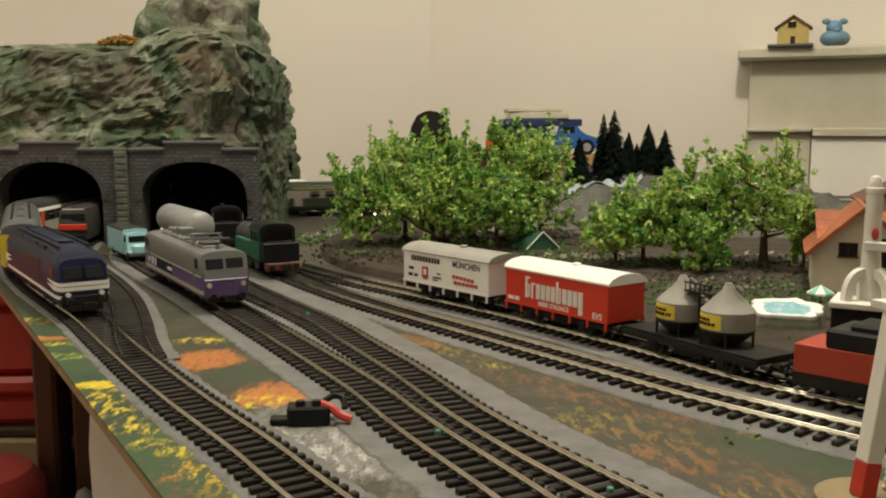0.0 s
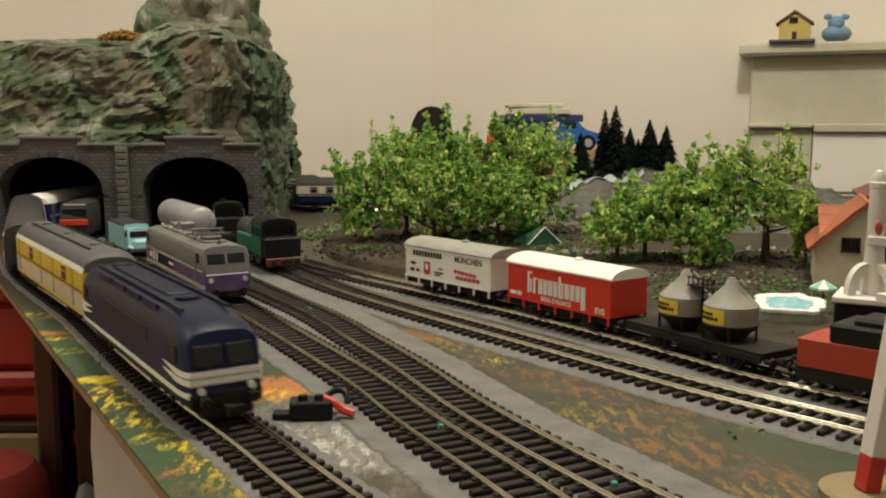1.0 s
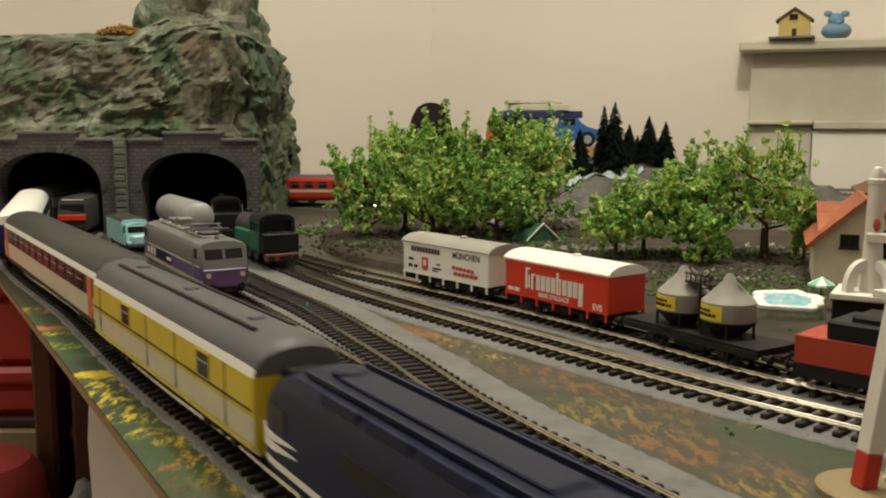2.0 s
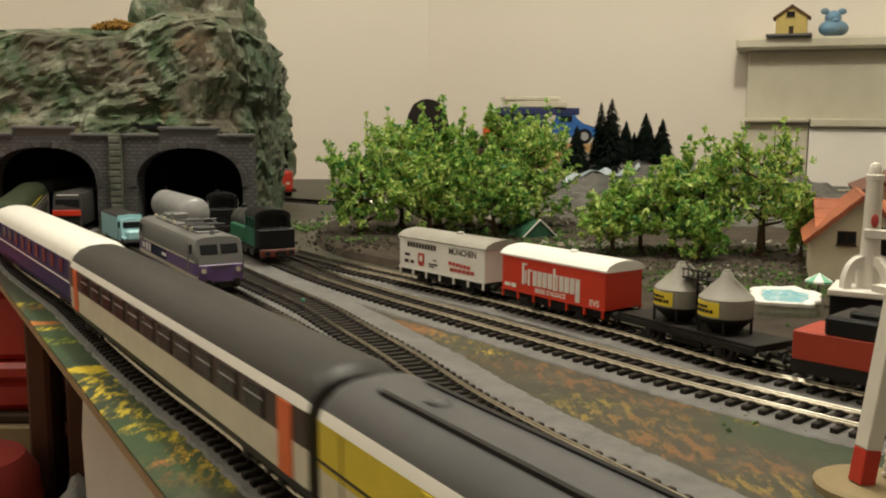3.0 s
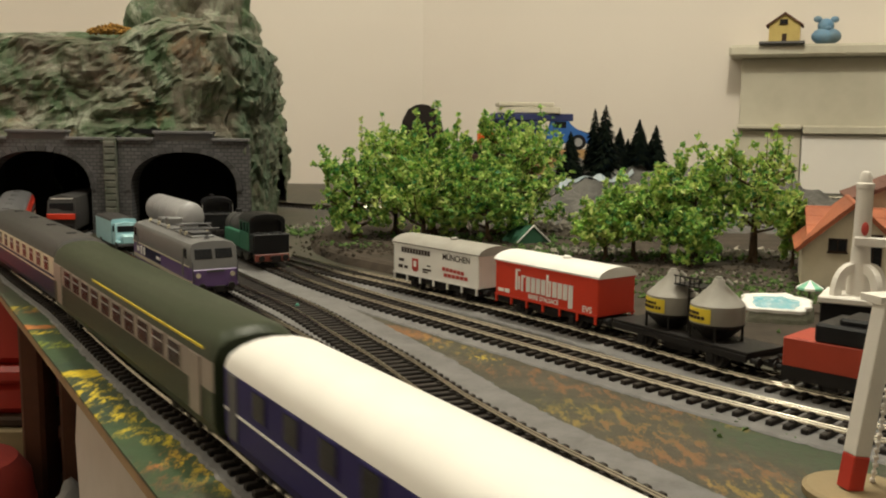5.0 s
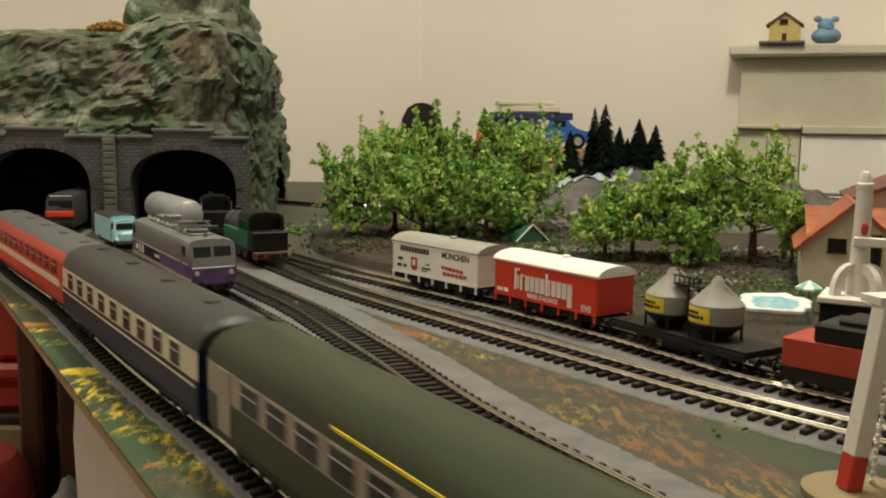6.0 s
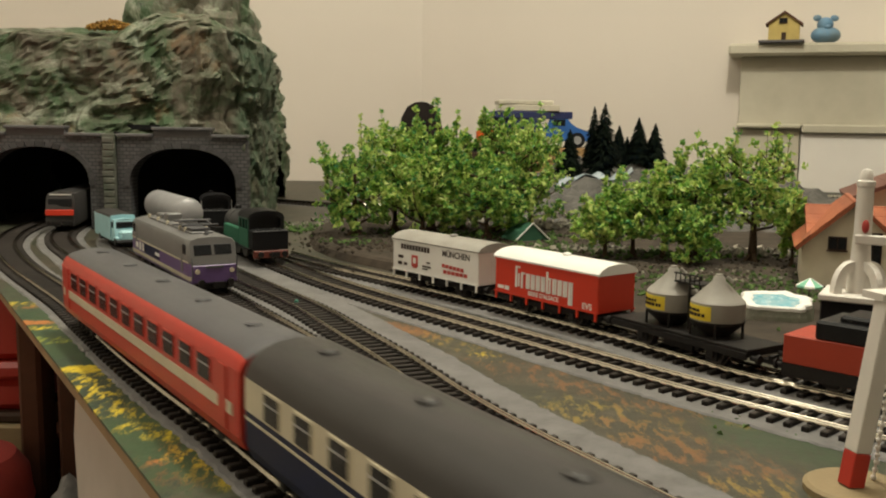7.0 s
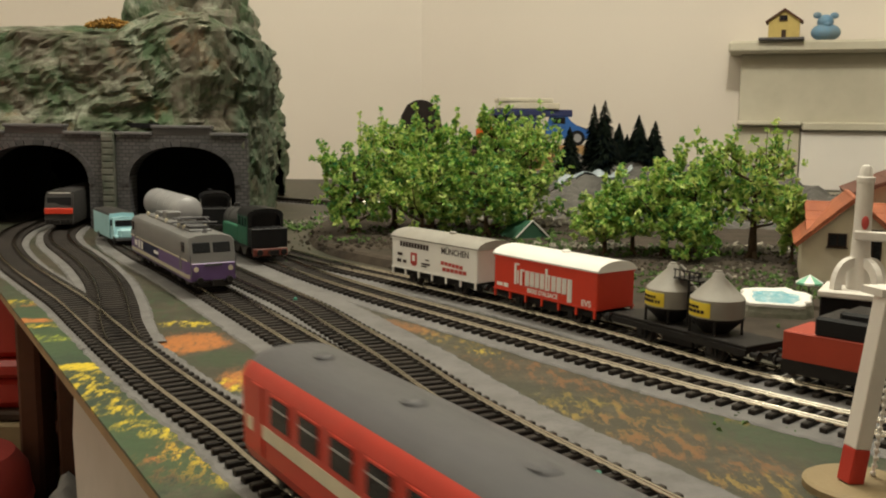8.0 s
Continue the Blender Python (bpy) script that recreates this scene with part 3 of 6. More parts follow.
def diesel_loco():
    root = tagged(new("diesel_locomotive"), "dark blue diesel locomotive with cream front bands, pulling the train", "locomotive", "cars of the passing train")
    L = 0.0985
    half = [(0.0150, 0.0120), (0.0166, 0.0150), (0.0168, 0.0160), (0.0168, 0.0184), (0.0168, 0.0215), (0.0168, 0.0262), (0.0168, 0.0370), (0.0150, 0.0425), (0.0125, 0.0462), (0.0060, 0.0478), (0.0, 0.0482)]

    def nose(back, drop):
        return lambda z: (-back * max(0.0, z - 0.0262) / 0.02, z - drop * max(0.0, z - 0.037))
    def tail(back, drop):
        return lambda z: (back * max(0.0, z - 0.0262) / 0.02, z - drop * max(0.0, z - 0.037))
    mats = [M_NAVY, M_WHITE, M_NAVYROOF]
    side = [0, 0, 1, 0, 0, 0, 2, 2, 2, 2]
    bm = bmesh.new()
    loft(bm, half, [(-L, 0.86, tail(0.007, 0.5)), (-L + 0.004, 0.96, tail(0.006, 0.3)), (-L + 0.012, 1, tail(0.003, 0.1)), (-L + 0.022, 1, None), (L - 0.036, 1, None), (L - 0.022, 1, nose(0.001, 0.12)), (L - 0.011, 1, nose(0.004, 0.28)), (L - 0.004, 0.96, nose(0.006, 0.42)), (L, 0.86, nose(0.007, 0.6))], side)
    part("body", bm, mats, root, smooth=True)
    # cream bands round both cab ends
    for sgn in (-1, 1):
        bm = bmesh.new()
        for z0, z1 in ((0.0213, 0.0238), (0.0244, 0.0268)):
            pts = [(L - 0.030, 0.0171), (L - 0.012, 0.0171), (L - 0.004, 0.0165), (L + 0.0004, 0.0148), (L + 0.0006, 0), (L + 0.0004, -0.0148), (L - 0.004, -0.0165), (L - 0.012, -0.0171), (L - 0.030, -0.0171)]
            lo = [bm.verts.new((sgn * x, y, z0 + (0.0022 if abs(x) < L - 0.02 else 0))) for x, y in pts]
            hi = [bm.verts.new((sgn * x, y, z1 + (0.0 if abs(x) < L - 0.02 else 0))) for x, y in pts]
            for k in range(len(pts) - 1):
                bm.faces.new((lo[k], lo[k + 1], hi[k + 1], hi[k]))
        ob = part("cream_band", bm, M_WHITE, root, "cream stripe round the cab front")
        ob.modifiers.new("depth", "SOLIDIFY").thickness = 0.0005
        for y in (-0.0068, 0.0068):
            m = Matrix.Translation((sgn * (L - 0.0022), y, 0.0325)) @ pose(0, 0, 0, 0, -sgn * 19, sgn * math.copysign(6, y))
            bm = bmesh.new()
            box(bm, 0, 0, 0, 0.0014, 0.0118, 0.0085, bevel=0.0004, m=m)
            part("windscreen", bm, M_GLASS, root)
        for y in (-1, 1):
            part("cab_window", boxes((sgn * (L - 0.0165), y * 0.0169, 0.0325, 0.011, 0.0006, 0.0075), bevel=0.0002), M_GLASS, root)
            bm = bmesh.new()
            tube(bm, (sgn * (L - 0.001), y * 0.0105, 0.0190), (sgn * (L + 0.0009), y * 0.0105, 0.0190), 0.0016, 0.0016, 10)
            part("headlight", bm, M_WHITE, root)
        part("buffer_beam", boxes((sgn * (L - 0.002), 0, 0.0150, 0.005, 0.030, 0.006), (sgn * (L - 0.001), 0, 0.0095, 0.003, 0.022, 0.004), bevel=0.0005), M_UNDER, root)
        buffers(root, sgn * L, sgn, z=0.0150)
        bogie(root, sgn * 0.055, base=0.028)
    for side_ in (-1, 1):
        part("grille", boxes((0.004, side_ * 0.0168, 0.0330, 0.080, 0.0007, 0.0062), bevel=0.0002), M_BLACK, root)
        for k in range(4):
            part("roof_grille", boxes((-0.045 + k * 0.028, side_ * 0.0137, 0.0448, 0.024, 0.0012, 0.0048), bevel=0.0003), M_NAVY, root)
        part("roof_rail", boxes((0, side_ * 0.0098, 0.0478, 0.150, 0.0012, 0.0014)), M_NAVYROOF, root)
    part("roof_hatch", boxes((-0.012, 0, 0.0482, 0.10, 0.0115, 0.0014), bevel=0.0004), M_NAVYROOF, root)
    for x in (0.05, -0.066):
        bm = bmesh.new()
        lathe(bm, [(0.0055, 0), (0.0055, 0.0012), (0.004, 0.0016)], 16, (x, 0, 0.0480))
        part("fan", bm, M_NAVYROOF, root)
    part("fuel_tank", boxes((0, 0, 0.0105, 0.045, 0.024, 0.006), bevel=0.001), M_UNDER, root)
    return root


TRAIN = []
ENDS = [0.338, 0.544, 0.770, 1.092, 1.392, 1.682, 1.923, 2.195]    # joints along the track at the clip's start, metres behind S0
SPEED = 0.275
S0 = MAIN.near(-0.051, 0.309)


def passing_train():
    loco = diesel_loco()
    van = coach("yellow and cream mail van with a grey ribbed roof", 0.219, [M_CREAM, M_YELLOW, M_GREYROOF, M_WHITE], [0, 0, 1, 1, 3, 2, 2, 2, 2, 1], "grey ribbed roof", [(-0.045, 0.012), (0.062, 0.012)], [], None, vents=3)
    corail = coach("dark-roofed express coach with beige sides and orange doors", 0.314, [M_BEIGE, M_BROWNBAND, M_DKROOF, M_WHITE, M_DKROOF], [4, 0, 0, 1, 3, 2, 2, 2, 2, 2], "dark grey roof with cream edge", row_of(11, -0.118, 0.118, 0.015), [(-0.142, 0.010), (0.142, 0.010)], M_ORANGE, frame_mat=M_BROWNBAND)
    blue = coach("dark blue sleeping car with a white roof", 0.292, [M_BLUE, M_WHITE], [0, 0, 0, 0, 1, 1, 1, 1, 1, 0], "glossy white roof", row_of(10, -0.112, 0.112, 0.010), [(-0.136, 0.008), (0.136, 0.008)], M_GREYROOF, round_end=0.012, frame_mat=M_BLUE, transoms=False, rise=0.92)
    green = coach("olive green coach with a taupe window band and yellow line", 0.282, [M_GREEN, M_TAUPE, M_YELLOW], [0, 0, 0, 1, 0, 0, 0, 0, 0, 0], "olive green roof", row_of(10, -0.098, 0.098, 0.014), [(-0.122, 0.012), (0.122, 0.012)], M_TAUPE, frame_mat=M_TAUPE)
    cream = coach("cream and navy coach with a grey roof", 0.233, [M_NAVY, M_CREAM, M_DKROOF], [0, 0, 0, 1, 2, 2, 2, 2, 2, 0], "dark grey roof with round vents", row_of(9, -0.092, 0.092, 0.011), [], None, vents=4, frame_mat=M_CREAM)
    red = coach("red coach with beige stripe and grey roof ending the train", 0.269, [M_RED, M_CREAM, M_GREYROOF], [0, 0, 0, 0, 0, 0, 2, 2, 2, 0], "grey roof with red edges", row_of(11, -0.102, 0.102, 0.0125), [(-0.120, 0.008), (0.120, 0.008)], M_RED, vents=5, frame_mat=M_RED, roof_cap=0, rise=0.74)
    for side in (-1, 1):
        part("roof_rib", boxes((0, side * 0.0072, 0.0510, 0.180, 0.0016, 0.0013)), M_BLACK, van, "black roof rib")
        part("side_line", boxes((0, side * 0.0169, 0.0283, 0.216, 0.0005, 0.0007)), M_BROWNBAND, van)
        part("yellow_sole", boxes((0, side * 0.0163, 0.0150, 0.216, 0.0008, 0.0012)), M_YELLOW, van)
        for x in (-0.094, -0.012, 0.028, 0.084):
            part("door_seam", boxes((x, side * 0.0168, 0.0280, 0.0004, 0.0005, 0.0225)), M_BROWNBAND, van)
        part("waist_line", boxes((0, side * 0.0169, 0.0262, 0.288, 0.0005, 0.0008)), M_WHITE, blue)
        part("waist_line", boxes((0.045, side * 0.0162, 0.0425, 0.170, 0.0006, 0.0009)), M_YELLOW, green)
        part("waist_line", boxes((0, side * 0.0169, 0.0252, 0.258, 0.0005, 0.0042)), M_CREAM, red)
        part("gold_line", boxes((0, side * 0.0169, 0.0262, 0.229, 0.0005, 0.0008)), M_CREAM, cream)
    cars = [loco, van, corail, blue, green, cream, red]
    for k, car in enumerate(cars):
        TRAIN.append((car, (ENDS[k] + ENDS[k + 1]) / 2, (ENDS[k + 1] - ENDS[k]) * 0.62))


passing_train()


# ---------------------------------------------------------------- mountain and tunnel portals
PORTAL_Y = 1.16
FOOT = -0.0145    # the board's level in the mountain's own space, which is shrunk about a point over the board
SHRINK = Matrix.Translation((0, 0.002, 0.122)) @ Matrix.Scale(0.893, 4) @ Matrix.Translation((0, -0.002, -0.122))


def mountain():
    """A crumpled, painted shell: a front wall with two openings, a rounded right flank, a sloped top and a summit."""
    root = tagged(new("mountain"), "crumpled plaster mountain painted grey, brown and green, with tunnel openings", "model mountain")
    root.matrix_basis = SHRINK
    outline = spline([(-0.85, 1.24), (-0.70, 1.20), (-0.57, 1.175), (-0.42, 1.175), (-0.28, 1.172), (-0.243, 1.158), (-0.226, 1.172), (-0.219, 1.22), (-0.228, 1.34), (-0.246, 1.48), (-0.262, 1.66), (-0.30, 1.77), (-0.46, 1.80), (-0.64, 1.78), (-0.85, 1.70)], 20)

    def top(x, y):
        z = 0.232 + 0.006 * math.sin(x * 23) if x < -0.40 else 0.232 + 0.022 * min(1, (x + 0.40) / 0.07)
        if x > -0.26:
            z = 0.254 - 0.040 * min(1.0, (x + 0.26) / 0.08)
        return z - max(0.0, y - 1.30) * 0.05
    cols, rows = len(outline), 76
    bm = bmesh.new()
    grid = []
    centre = Vector((-0.45, 1.45))
    for q in outline:
        h = top(q.x, q.y)
        inward = (centre - q).normalized()
        col = []
        for r in range(rows):
            v = r / (rows - 1)
            if v < 0.66:
                z, inset = FOOT + (h * 0.93 - FOOT) * v / 0.66, 0.016 * (v / 0.66) ** 2
            else:
                u = (v - 0.66) / 0.34
                z, inset = h * (0.93 + 0.10 * math.sin(min(1, u * 1.3) * math.pi / 2)), 0.016 + 0.22 * u ** 1.7
            pt = Vector((q.x + inward.x * inset, q.y + inward.y * inset, z))
            k = min(1.0, v * 6 + 0.15)
            n1 = noise.noise(pt * 16)
            cell = noise.voronoi(pt * 23 + Vector((noise.noise(pt * 20), 0, noise.noise(pt * 20 + Vector((5, 5, 5))))))[0]
            calm = 0.55 if q.x > -0.235 else 1.0
            crag = ((cell[1] - cell[0]) * 0.025 - 0.012) * calm
            fine = noise.voronoi(pt * 62 + Vector((noise.noise(pt * 50), noise.noise(pt * 41), 0)))[0]
            strata = (fine[1] - fine[0]) * 0.009 - 0.004 + (0.006 if z < 0.12 else 0.002)
            outn = -inward
            push = (n1 * 0.014 * calm + crag + strata) * k + (0.016 * min(1.0, max(0.0, (z - 0.125) / 0.04)) if q.x > -0.29 and q.y < 1.5 else 0.0)
            pt += Vector((outn.x * push, outn.y * push, (noise.noise(pt * 22 + Vector((9, 0, 0))) * 0.010 if v > 0.45 else 0)))
            col.append(bm.verts.new(pt))
        grid.append(col)
    for a, b in zip(grid, grid[1:]):
        for r in range(rows - 1):
            mid = (a[r].co + b[r + 1].co) / 2
            hole = mid.y < 1.25 and mid.z < 0.093 and (-0.562 < mid.x < -0.415 or -0.383 < mid.x < -0.238)
            back = mid.z < 0.070 and 1.49 < mid.y < 1.67 and mid.x > -0.30
            if not hole and not back:
                bm.faces.new((a[r], b[r], b[r + 1], a[r + 1]))
    bm.faces.new([c[-1] for c in grid])
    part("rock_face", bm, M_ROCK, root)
    # summit
    bm = bmesh.new()
    bmesh.ops.create_icosphere(bm, subdivisions=5, radius=1)
    for v in bm.verts:
        d = v.co.copy()
        cell = noise.voronoi(d * 2.6)[0]
        f = 1 + 0.22 * noise.noise(d * 1.6) + 0.20 * (cell[1] - cell[0]) + 0.06 * noise.noise(d * 6)
        z = d.z * 0.105 * f
        e = max(abs(d.x), abs(d.y), abs(d.z)) ** -0.55
        v.co = Vector((-0.329 + d.x * (0.082 - 0.010 * d.z) * f * e, 1.325 + d.y * 0.070 * f * e, 0.225 + max(z, -0.02)))
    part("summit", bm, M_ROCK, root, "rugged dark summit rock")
    # black sheets added to put darkness in the openings and hide the train
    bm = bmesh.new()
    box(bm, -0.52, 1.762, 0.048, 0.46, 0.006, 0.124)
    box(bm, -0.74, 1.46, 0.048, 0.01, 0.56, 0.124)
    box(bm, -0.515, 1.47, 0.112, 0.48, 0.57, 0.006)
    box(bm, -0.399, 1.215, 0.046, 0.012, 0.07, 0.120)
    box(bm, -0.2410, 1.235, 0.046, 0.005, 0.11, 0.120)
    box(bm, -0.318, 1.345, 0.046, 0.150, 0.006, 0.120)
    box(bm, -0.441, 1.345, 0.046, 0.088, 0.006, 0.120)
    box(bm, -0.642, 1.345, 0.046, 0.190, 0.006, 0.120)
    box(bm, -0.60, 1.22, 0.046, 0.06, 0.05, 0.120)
    part("tunnel_dark_sheets", bm, M_TUNNEL, root)
    bm = bmesh.new()
    for _ in range(800):
        x, y = random.uniform(-0.445, -0.385), random.uniform(1.215, 1.24)
        z = 0.236 + random.uniform(0, 0.013) * (1 - abs(x + 0.415) / 0.03 * 0.7)
        r = random.uniform(0.0008, 0.0020)
        bmesh.ops.create_icosphere(bm, subdivisions=1, radius=r, matrix=Matrix.Translation((x, y, z)) @ pose(0, 0, 0, random.uniform(0, 90), random.uniform(0, 90)))
    part("moss", bm, M_MOSS, root, "ochre tuft of scatter moss")


M_MOSS = mat("ochre_moss", (0.33, 0.17, 0.03), 0.9, 0, (0.18, 0.12, 0.03), 120.0, 0.8, 0.3, island=0.4)


def tunnel_portal(x0, x1):
    """Stone portal with a wide arch, raised centre parapet, voussoirs, side pilaster steps."""
    root = tagged(new("tunnel_portal"), "dark grey moulded stone tunnel portal with an arched opening", "tunnel portal", "tunnel portals")
    root.matrix_basis = SHRINK
    cx, half, top = (x0 + x1) / 2, (x1 - x0) / 2, 0.101
    r, spring, n = 0.0655, 0.040, 24
    arch = [(r, FOOT)] + [(r * math.copysign(abs(math.cos(math.pi * k / n)) ** 0.86, math.cos(math.pi * k / n)), spring + (0.087 - spring) * math.sin(math.pi * k / n) ** 0.86) for k in range(n + 1)] + [(-r, FOOT)]
    outer = []
    for x, z in arch:
        if z <= spring + 1e-6:
            outer.append((math.copysign(half, x), z))
        else:
            a = math.atan2(z - spring, x)
            f = min(half / max(abs(math.cos(a)), 1e-6), (top - spring) / max(math.sin(a), 1e-6))
            outer.append((f * math.cos(a), spring + f * math.sin(a)))
    bm = bmesh.new()
    rings = []
    for ring, y in ((arch, 0.0), (outer, 0.0), (outer, 0.014), (arch, 0.030)):
        rings.append([bm.verts.new((cx + x, PORTAL_Y - 0.004 + y, z)) for x, z in ring])
    for a, b in zip(rings, rings[1:] + rings[:1]):
        for k in range(len(arch) - 1):
            bm.faces.new((a[k], a[k + 1], b[k + 1], b[k]))
    part("wall", bm, M_PORTAL, root)
    m = len(arch)
    for k in range(1, m - 2):
        bm = bmesh.new()
        a, b = Vector(arch[k]), Vector(arch[k + 1])
        o = Vector((0, spring))
        da, db = (a - o).normalized() * 0.0065, (b - o).normalized() * 0.0065
        g = (b - a) * 0.06
        quad = [a + g, b - g, b - g + db, a + g + da]
        f = [bm.verts.new((cx + q.x, PORTAL_Y - 0.0065, q.y)) for q in quad]
        k2 = [bm.verts.new((cx + q.x, PORTAL_Y - 0.0035, q.y)) for q in quad]
        bm.faces.new(f)
        for i in range(4):
            bm.faces.new((f[i], f[(i + 1) % 4], k2[(i + 1) % 4], k2[i]))
        part("voussoir", bm, M_VOUSSOIR, root)
    bm = boxes((cx - half * 0.72, PORTAL_Y + 0.002, top + 0.0015, half * 0.56, 0.018, 0.004), (cx + half * 0.72, PORTAL_Y + 0.002, top + 0.0015, half * 0.56, 0.018, 0.004),
               (cx, PORTAL_Y + 0.002, top + 0.010, half * 0.92, 0.018, 0.004), bevel=0.0008)
    box(bm, cx, PORTAL_Y + 0.003, top + 0.004, half * 0.88, 0.012, 0.009)
    part("coping", bm, M_COPING, root)


mountain()
tunnel_portal(-0.571, -0.408)
tunnel_portal(-0.390, -0.229)


def pilaster():
    bm = boxes((-0.399, PORTAL_Y - 0.002, 0.045, 0.016, 0.012, 0.118), bevel=0.001)
    for k in range(-2, 12):
        box(bm, -0.399 + random.uniform(-0.001, 0.001), PORTAL_Y - 0.009, 0.006 + k * 0.0082, 0.014, 0.003, 0.0068, bevel=0.0008)
    ob = mesh_ob("stone_pier", bm, M_PIER)
    ob.matrix_basis = SHRINK
    tagged(ob, "grey block stone pier standing between the two tunnel portals", "stone pier")


pilaster()


# ---------------------------------------------------------------- parked rolling stock
def words(name, text, size, material, parent, m, bold=0.0):
    cu = bpy.data.curves.new(name, "FONT")
    cu.body, cu.size, cu.extrude, cu.align_x, cu.offset = text, size, 0.00008, "CENTER", bold
    ob = bpy.data.objects.new(name, cu)
    scene.collection.objects.link(ob)
    me = bpy.data.meshes.new_from_object(ob.evaluated_get(bpy.context.evaluated_depsgraph_get()))
    bpy.data.objects.remove(ob)
    me.materials.clear()
    me.materials.append(material)
    t = new(name, me)
    t.parent, t.matrix_basis = parent, m
    return t


def wagon_chassis(root, L, z=0.0135, w=0.024):
    part("underframe", boxes((0, 0, z, L, w, 0.002), (0, -w / 2, z - 0.0005, L, 0.0015, 0.003), (0, w / 2, z - 0.0005, L, 0.0015, 0.003)), M_UNDER, root)
    for sgn in (-1, 1):
        x = sgn * (L / 2 - 0.022)
        for side in (-1, 1):
            bm = boxes((x, side * 0.0122, 0.0112, 0.007, 0.0016, 0.007), (x, side * 0.0132, 0.0112, 0.004, 0.0016, 0.0035), (x, side * 0.0125, 0.0148, 0.018, 0.0018, 0.0014), bevel=0.0003)
            part("axle_guard", bm, M_UNDER, root)
        wheelset(root, x)
        buffers(root, sgn * L / 2, sgn, z=0.0135)
    part("brake_gear", boxes((0, -0.010, 0.0105, 0.020, 0.0015, 0.003), (0.012, 0.0, 0.011, 0.003, 0.02, 0.002)), M_UNDER, root)


def beer_van(label, body_mat, roof_mat, L):
    root = tagged(new("goods_van"), label, "goods wagon", "row of goods wagons")
    wagon_chassis(root, L)
    part("body", boxes((0, 0, 0.0272, L, 0.0300, 0.0226), bevel=0.0006), body_mat, root)
    half = [(0.0156, 0.0378), (0.0158, 0.0388), (0.0135, 0.0411), (0.0092, 0.0428), (0.0044, 0.0436), (0, 0.0439)]
    bm = bmesh.new()
    loft(bm, half, [(-L / 2 - 0.001, 1, None), (L / 2 + 0.001, 1, None)])
    part("roof", bm, roof_mat, root, smooth=True)
    for side in (-1, 1):
        n = 7
        for k in range(n):
            x = -L / 2 + 0.0015 + k * (L - 0.003) / (n - 1)
            part("post", boxes((x, side * 0.0150, 0.0140, 0.0013, 0.0012, 0.0048)), body_mat, root)
        part("side_sill", boxes((0, side * 0.0152, 0.0165, L, 0.0006, 0.0010)), body_mat, root)
        part("door_rail", boxes((0, side * 0.0152, 0.0372, L, 0.0006, 0.0009)), body_mat, root)
    bm = bmesh.new()
    lathe(bm, [(0.0028, 0), (0.0028, 0.0012), (0.0016, 0.0018)], 12, (0.004, 0, 0.0436))
    part("roof_vent", bm, roof_mat, root)
    return root


FACE = Matrix.Rotation(radians(90), 4, "X")


def side_panel(root, name, rows, material, label=""):
    """Raised flat bars on the wagon's visible side: (x, z, width, height)."""
    bm = bmesh.new()
    for x, z, w, h in rows:
        box(bm, x * 0.93, -0.01515, 0.0272 + (z - 0.0278) * 0.90, w * 0.93, 0.0004, h * 0.90)
    return part(name, bm, material, root, label)


def place_on(ob, line, x, y, base=0.06, aside=(0.0, 0.0), size=1.0):
    """Stand a vehicle on a line near (x, y), a little aside of its centre where asked."""
    ob.matrix_basis = Matrix.Translation((*aside, 0)) @ line.stand(line.near(x, y), base) @ Matrix.Scale(size, 4)
    return ob


white_van = beer_van("white beer van with dark lettering bars and a grey roof", M_WHITE, M_SILO, 0.094)
red_van = beer_van("red beer van with white lettering bars and white roof", M_WAGONRED, M_WHITE, 0.091)
side_panel(white_van, "lettering_bar", [(-0.0385 + k * 0.0036, 0.0352, 0.0025, 0.0040) for k in range(10)], M_INK, "dark lettering bars")
side_panel(white_van, "small_bar", [(-0.040, 0.0268, 0.006, 0.0022), (-0.041, 0.0215, 0.005, 0.0026), (-0.034, 0.0215, 0.004, 0.0022), (-0.008, 0.0222, 0.010, 0.0012), (-0.006, 0.0255, 0.004, 0.0010), (-0.010, 0.0202, 0.006, 0.0008)], M_INK)
side_panel(white_van, "crest", [(-0.0225, 0.0250, 0.0075, 0.0090), (-0.0225, 0.0205, 0.0045, 0.0022)], M_REDINK, "dark red shield")
side_panel(white_van, "slogan_bar", [(0.012 + k * 0.0042, 0.0258 - 0.0002 * k, 0.0032, 0.0026) for k in range(6)] + [(0.014 + k * 0.0046, 0.0212, 0.0036, 0.0026) for k in range(6)], M_REDINK, "red slogan bars")
bm = bmesh.new()
box(bm, -0.0209, -0.01540, 0.0250, 0.003, 0.0003, 0.0040)
part("crest_mark", bm, M_WHITE, white_van)
words("city_name", "MÜNCHEN", 0.0058, M_INK, white_van, pose(0.024, -0.0151, 0.0318) @ FACE, 0.0001)
